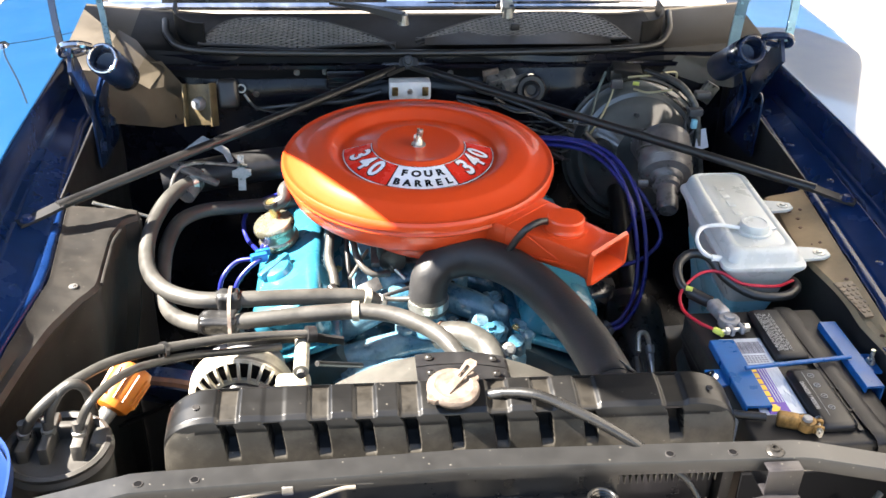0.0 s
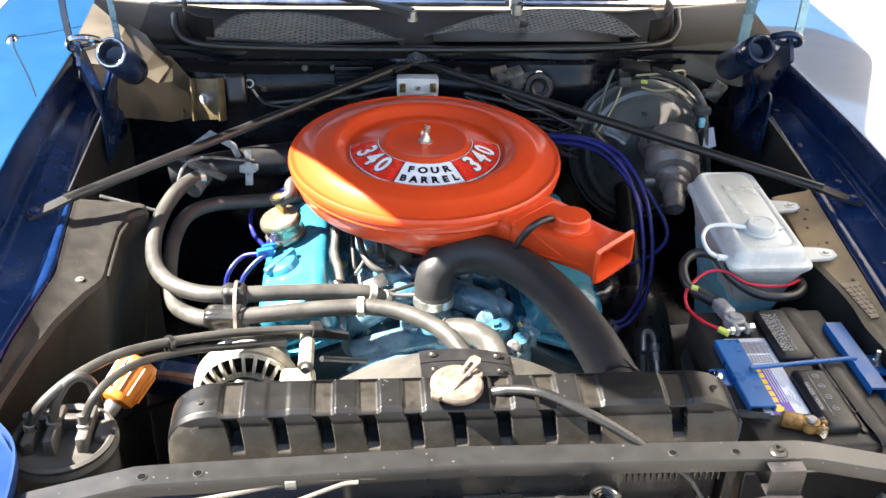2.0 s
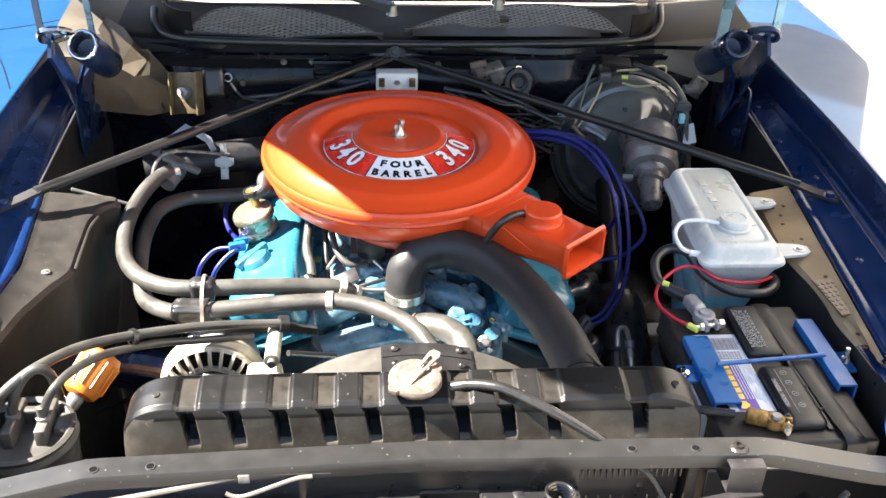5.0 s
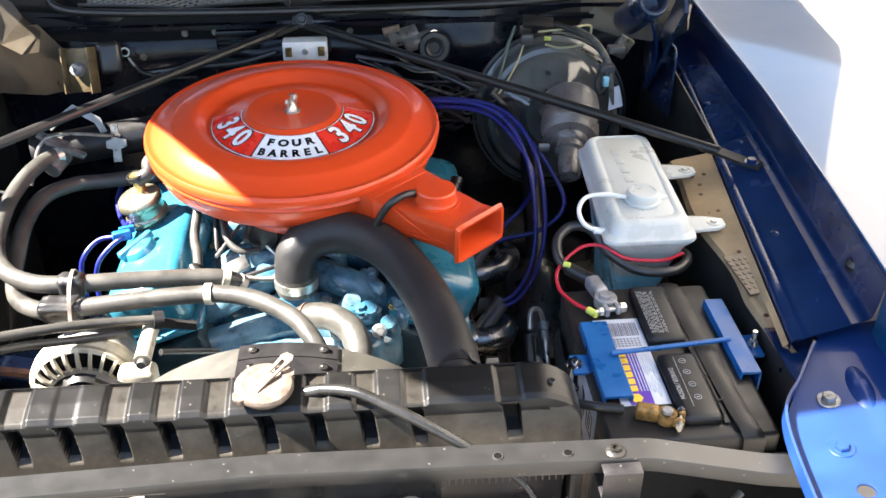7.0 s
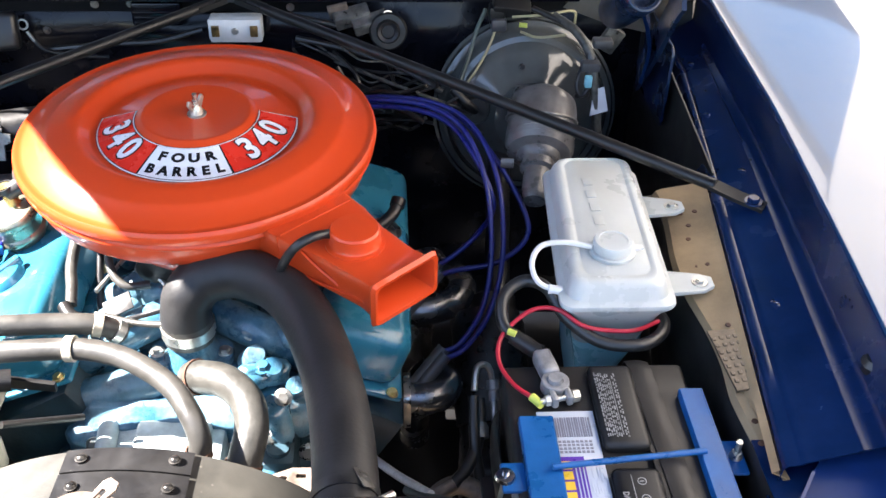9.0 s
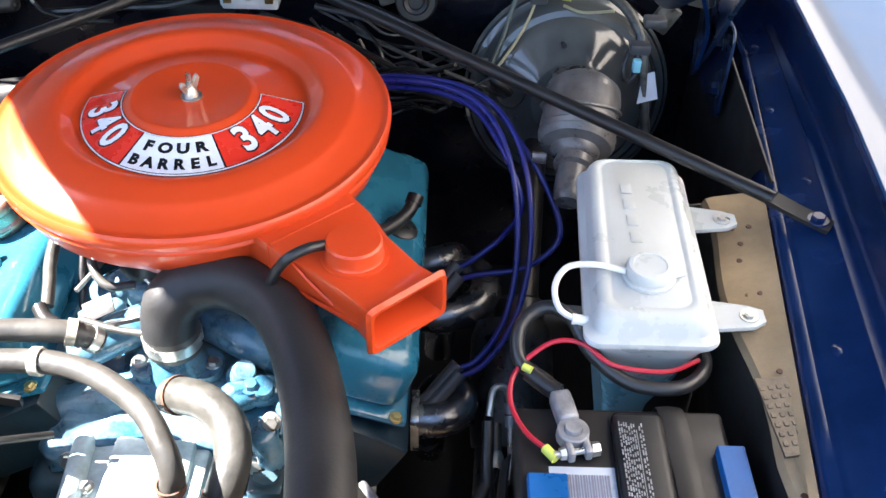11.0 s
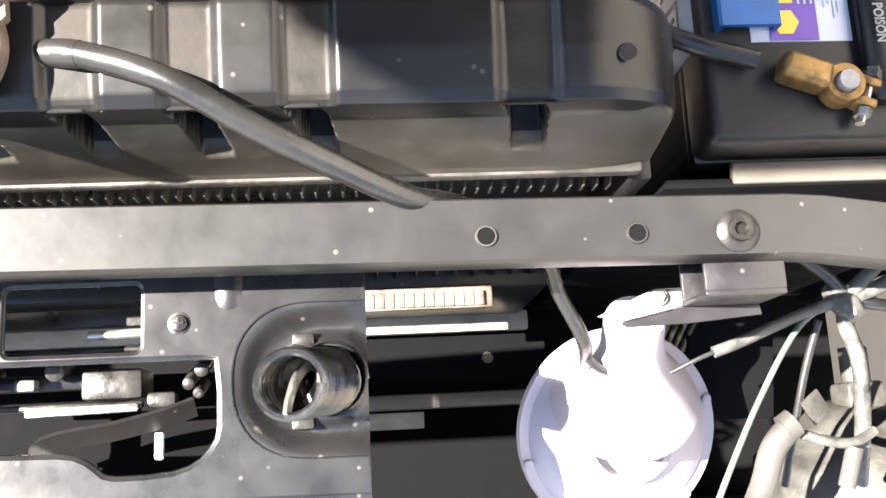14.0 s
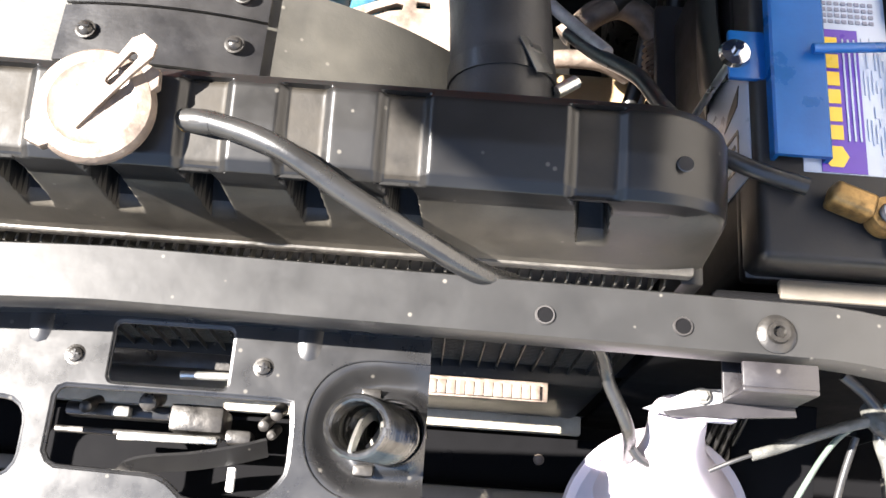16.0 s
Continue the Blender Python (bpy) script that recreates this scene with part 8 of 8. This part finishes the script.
xm = thing("cross_member", (0.0, 1.2, 0.35), "black steel engine cross member", "cross member", kind="structure")
part("beam", box(-0.45, 0.45, 1.02, 1.20, 0.30, 0.40, 0.012, 2), black_sheet, xm)
# floor sheets added to hide the ground and keep the bay dark
part("dark_floor", plate([[(0.20, 0.88), (0.68, 0.88), (0.68, 1.95), (0.20, 1.95)], rounded(0.300, 0.325, 1.30, 1.36, 0.004), rounded(0.33, 0.40, 1.665, 1.69, 0.004), rounded(0.34, 0.375, 1.60, 1.63, 0.004), rounded(0.405, 0.425, 1.45, 1.58, 0.004), rounded(0.43, 0.46, 1.64, 1.66, 0.004)], 0.006, pose(0, 0, 0.36)), black_sheet, xm)
part("dark_floor", box(-0.66, -0.14, 0.88, 1.95, 0.33, 0.338, 0.002), shade_black, xm)
part("gearbox_pan", box(-0.16, 0.16, 1.66, 2.2, 0.32, 0.60, 0.03, 3), black_part, xm)

# ---- heater box and ducting, passenger side ----
hb = thing("heater_valve", (-0.36, 1.62, 0.9), "black heater valve with clips and a bracket near the firewall", "valve")
part("body", tube([(-0.455, 1.66, 0.885), (-0.38, 1.675, 0.892), (-0.29, 1.69, 0.90), (-0.20, 1.70, 0.905)], 0.030, 18, 6), black_part, hb)
part("bracket", join(moved(plate([[(-0.045, -0.012), (0.0, 0.022), (0.045, -0.002), (0.055, -0.025), (0.046, -0.03), (0.036, -0.012), (0.0, 0.010), (-0.036, -0.022)]], 0.003), pose(-0.378, 1.665, 0.950, 55, 0, 0))), tarnish, hb)
part("clip", join(moved(plate([[(-0.006, -0.030), (0.008, -0.030), (0.008, -0.008), (0.018, -0.004), (0.018, 0.008), (0.006, 0.010), (0.006, 0.034), (-0.006, 0.034), (-0.006, 0.010), (-0.016, 0.006), (-0.016, -0.006), (-0.006, -0.008)]], 0.003), pose(-0.312, 1.648, 0.905, 70, 0, 0))), tarnish, hb, "bright spring clip")
part("arm", join(moved(box(-0.03, 0.03, -0.008, 0.008, -0.003, 0.003, 0.002), pose(-0.40, 1.61, 0.935, 10, 10, -25)), moved(box(-0.035, 0.035, -0.006, 0.006, -0.004, 0.004, 0.002), pose(-0.375, 1.585, 0.932, 10, 15, -20))), tarnish, hb)
part("stay", tube([(-0.435, 1.56, 0.88), (-0.405, 1.60, 0.945), (-0.30, 1.64, 0.925)], 0.003, 8), tarnish, hb)
part("stay", rod((-0.53, 1.47, 0.945), (-0.43, 1.49, 0.90), 0.003), tarnish, hb)
part("outlet", rod((-0.40, 1.565, 0.905), (-0.385, 1.60, 0.915), 0.016), cast_grey, hb)

# ---- horn and front clutter ----
horn = thing("horn", (0.335, 0.735, 0.72), "sunlit pale disc horn on a bracket in front of the radiator", "horn", "horns")
HM = pose(0.337, 0.735, 0.772, 14, 6, 0)
part("body", lathe([(0.0, 0.009), (0.009, 0.009), (0.0105, 0.001), (0.024, 0.0015), (0.0255, 0.010), (0.0295, 0.010), (0.0310, 0.001), (0.050, -0.002), (0.056, -0.008), (0.060, -0.012), (0.066, -0.012), (0.067, -0.016), (0.060, -0.018), (0.050, -0.040), (0, -0.045)], 56, HM), horn_paint, horn)
for k in range(6):
    part("rim_screw", lathe([(0, 0.003), (0.003, 0.002), (0.0035, 0)], 10, HM @ pose(0.063 * math.cos(k * 1.047 + 0.3), 0.063 * math.sin(k * 1.047 + 0.3), -0.012)), horn_paint, horn)
part("neck", lathe([(0.0, 0.012), (0.0165, 0.013), (0.0175, 0.016), (0.0180, 0.030), (0.0215, 0.050), (0.034, 0.072), (0.046, 0.092), (0.0, 0.096)], 32, along((0.3265, 0.806, 0.862), (0.3355, 0.752, 0.776))), horn_paint, horn)
strap = part("strap", plate([[(0.303, 0.799), (0.335, 0.813), (0.395, 0.814), (0.395, 0.806), (0.352, 0.803), (0.318, 0.796)]], 0.003, pose(0, 0, 0.864)), lead, horn, "dusty grey mounting strap")
part("nut", hexbolt(pose(0.3375, 0.808, 0.867), 0.0035, 0.004, 0.005), tarnish, strap)
part("terminal", box(0.340, 0.360, 0.795, 0.801, 0.852, 0.862, 0.001), horn_paint, horn)
part("wire", tube([(0.300, 0.782, 0.838), (0.308, 0.774, 0.832), (0.318, 0.770, 0.825), (0.322, 0.763, 0.818)], 0.0028, 8), rubber_dark, horn)


def front_wire(r, mt, *pts):
    w = thing("wire", pts[0], "dusty taped front lighting wire", "wire", "front wires")
    part("strand", tube(pts, r, 10, 8), mt, w)


front_wire(0.0018, wire_green, (0.452, 0.812, 0.858), (0.444, 0.805, 0.852), (0.421, 0.788, 0.850), (0.393, 0.747, 0.850), (0.365, 0.696, 0.850), (0.350, 0.66, 0.845))
front_wire(0.0013, rubber_dark, (0.348, 0.768, 0.842), (0.366, 0.776, 0.848), (0.387, 0.783, 0.850))
front_wire(0.0034, wire_grey, (0.372, 0.778, 0.848), (0.387, 0.783, 0.850), (0.421, 0.796, 0.851), (0.447, 0.804, 0.854))
front_wire(0.0048, wire_grey, (0.470, 0.826, 0.864), (0.450, 0.800, 0.853), (0.457, 0.769, 0.848), (0.4585, 0.735, 0.840), (0.462, 0.70, 0.82))
front_wire(0.0042, wire_grey, (0.500, 0.830, 0.870), (0.472, 0.812, 0.860), (0.448, 0.803, 0.853))
front_wire(0.0036, rubber_dark, (0.425, 0.828, 0.862), (0.440, 0.818, 0.858), (0.455, 0.805, 0.854), (0.480, 0.80, 0.85))
front_wire(0.0024, rubber_dark, (0.440, 0.795, 0.840), (0.434, 0.770, 0.830), (0.430, 0.745, 0.82), (0.425, 0.70, 0.80))
front_wire(0.0030, wire_grey, (0.418, 0.730, 0.848), (0.430, 0.726, 0.850), (0.447, 0.724, 0.848), (0.462, 0.730, 0.845))
tape = thing("wire_junction", (0.449, 0.803, 0.854), "dusty tape wrapped round a wire junction", "tape")
part("wrap", lathe([(0.0, -0.014), (0.004, -0.013), (0.0075, -0.005), (0.008, 0.004), (0.005, 0.012), (0.0, 0.013)], 14, pose(0.449, 0.803, 0.854, 60, 0, 30)), wire_grey, tape)
gh = thing("drain_hose", (0.393, 0.69, 0.80), "short pale grey hose stub behind the grille", "hose")
part("tube", tube([(0.392, 0.668, 0.80), (0.395, 0.700, 0.838), (0.400, 0.722, 0.848), (0.411, 0.735, 0.850)], 0.0072, 14, 6), rubber, gh)
part("collar", rod((0.407, 0.733, 0.850), (0.413, 0.737, 0.851), 0.0084), rubber_pale, gh)
plug = thing("wire_plug", (0.444, 0.705, 0.84), "pale grey push-on plug on a front wire", "plug")
part("shell", rod((0.443, 0.700, 0.842), (0.448, 0.722, 0.848), 0.0048), shell_grey, plug)
tag = thing("mounting_tab", (0.434, 0.744, 0.83), "small bent grey steel tab among front wires", "tab")
part("plate", moved(box(-0.007, 0.007, -0.008, 0.008, -0.001, 0.001, 0.0005), pose(0.434, 0.745, 0.835, 12, 8, 35)), shell_grey, tag)
louvre = thing("side_baffle", (0.42, 0.79, 0.72), "dark ribbed baffle panel beside the horn", "baffle")
# panel is flat black for the shade behind the wires
part("panel", moved(box(-0.030, 0.030, -0.045, 0.045, -0.002, 0.002, 0.001), pose(0.422, 0.786, 0.742, 15, 0, 0)), shade_black, louvre)
for k in range(4):
    part("rib", rod((0.374 + 0.006 * k, 0.822, 0.80), (0.377 + 0.006 * k, 0.785, 0.71), 0.0018), black_part, louvre)
hl = thing("headlamp_bucket", (0.52, 0.70, 0.66), "dusty grey headlamp housing behind the grille", "headlamp")
part("shell", lathe([(0.0, 0.06), (0.03, 0.06), (0.05, 0.05), (0.080, 0.02), (0.085, -0.02), (0.0, -0.03)], 32, pose(0.535, 0.69, 0.69, -80, 0, 0)), shell_grey, hl)
part("socket", join(box(0.515, 0.545, 0.745, 0.765, 0.685, 0.715, 0.004), rod((0.53, 0.76, 0.70), (0.53, 0.79, 0.70), 0.010)), shell_grey, hl)
fb = thing("front_bar", (0.0, 0.78, 0.86), "dark blue steel strip with a bent trim clip below the cross bar", "bar", kind="structure")
part("strip", box(-0.56, -0.13, 0.770, 0.812, 0.885, 0.905, 0.004), navy, fb)
for pts, r in (([(-0.42, 0.79, 0.915)] + [(-0.316, 0.799, 0.925), (-0.253, 0.806, 0.932), (-0.188, 0.813, 0.94), (-0.152, 0.814, 0.942), (-0.097, 0.816, 0.94)], 0.0032), ([(-0.207, 0.8, 0.928), (-0.197, 0.798, 0.925), (-0.182, 0.797, 0.928), (-0.135, 0.808, 0.938), (-0.116, 0.809, 0.94)], 0.0024)):
    part("trim_strand", tube(pts, r, 8, 6), panel_dust, fb, "pale taped strand")
part("strand_clip", box(-0.194, -0.182, 0.807, 0.817, 0.934, 0.945, 0.001), tarnish, fb)

# ---- tangle of thin leads between firewall and booster ----
rnd = random.Random(7)
for k in range(22):
    x0, x1 = 0.05 + rnd.uniform(0, 0.14), 0.25 + rnd.uniform(0, 0.12)
    y0, z0 = 1.85 + rnd.uniform(-0.04, 0.02), 0.925 + rnd.uniform(-0.03, 0.045)
    sag = rnd.uniform(0.01, 0.05)
    pts = [(x0 + (x1 - x0) * f + rnd.uniform(-0.012, 0.012), y0 - 0.07 * f + rnd.uniform(-0.02, 0.02), z0 - 0.03 * f - sag * math.sin(f * math.pi) + rnd.uniform(-0.012, 0.012)) for f in (0, 0.2, 0.4, 0.6, 0.8, 1.0)]
    w = thing("wire", pts[0], "thin dusty wire in a tangle by the firewall", "wire", "firewall wires")
    part("strand", tube(pts, rnd.choice((0.0018, 0.0024, 0.0034)), 7, 6), (rubber_dark, black_part, wire_grey, rubber_dark, grease)[k % 5], w)

# ---- return hose with a pale sleeve ----
rh = thing("return_hose", (0.284, 1.185, 0.65), "black steering return hose with a pale dusty sleeve", "hose")
RH = [(0.276, 1.180, 0.652), (0.30, 1.196, 0.658), (0.322, 1.210, 0.662), (0.345, 1.236, 0.672), (0.359, 1.275, 0.688), (0.360, 1.31, 0.71)]
part("tube", tube(RH, 0.0085, 12, 8), rubber_dark, rh)
part("sleeve", tube(RH[:3], 0.0100, 12, 6), cap_metal, rh, "pale dusty sleeve")
part("fitting", lathe([(0, -0.010), (0.012, -0.010), (0.012, 0.004), (0.009, 0.010), (0, 0.010)], 10, along(RH[4], RH[5])), tarnish, rh)

# ---- pale plates as sun patches low between pump and battery ----
gp = thing("frame_sun_patch", (0.36, 1.11, 0.62), "pale plates shaped as sun patches on the frame below the battery", "gusset")
part("plate", plate([[(0.309, 1.083), (0.314, 1.106), (0.326, 1.120), (0.345, 1.130), (0.362, 1.128), (0.372, 1.118), (0.382, 1.112), (0.386, 1.095), (0.384, 1.080)]], 0.004, pose(0, 0, 0.620)), cap_metal, gp)
part("plate", plate([[(0.391, 1.178), (0.389, 1.150), (0.392, 1.140), (0.386, 1.120), (0.392, 1.100), (0.402, 1.084), (0.412, 1.088), (0.410, 1.120), (0.413, 1.145), (0.402, 1.165)]], 0.004, pose(0, 0, 0.624)), cap_metal, gp)
part("spring_clip", rod((0.338, 1.100, 0.628), (0.352, 1.108, 0.630), 0.003), grease, gp)
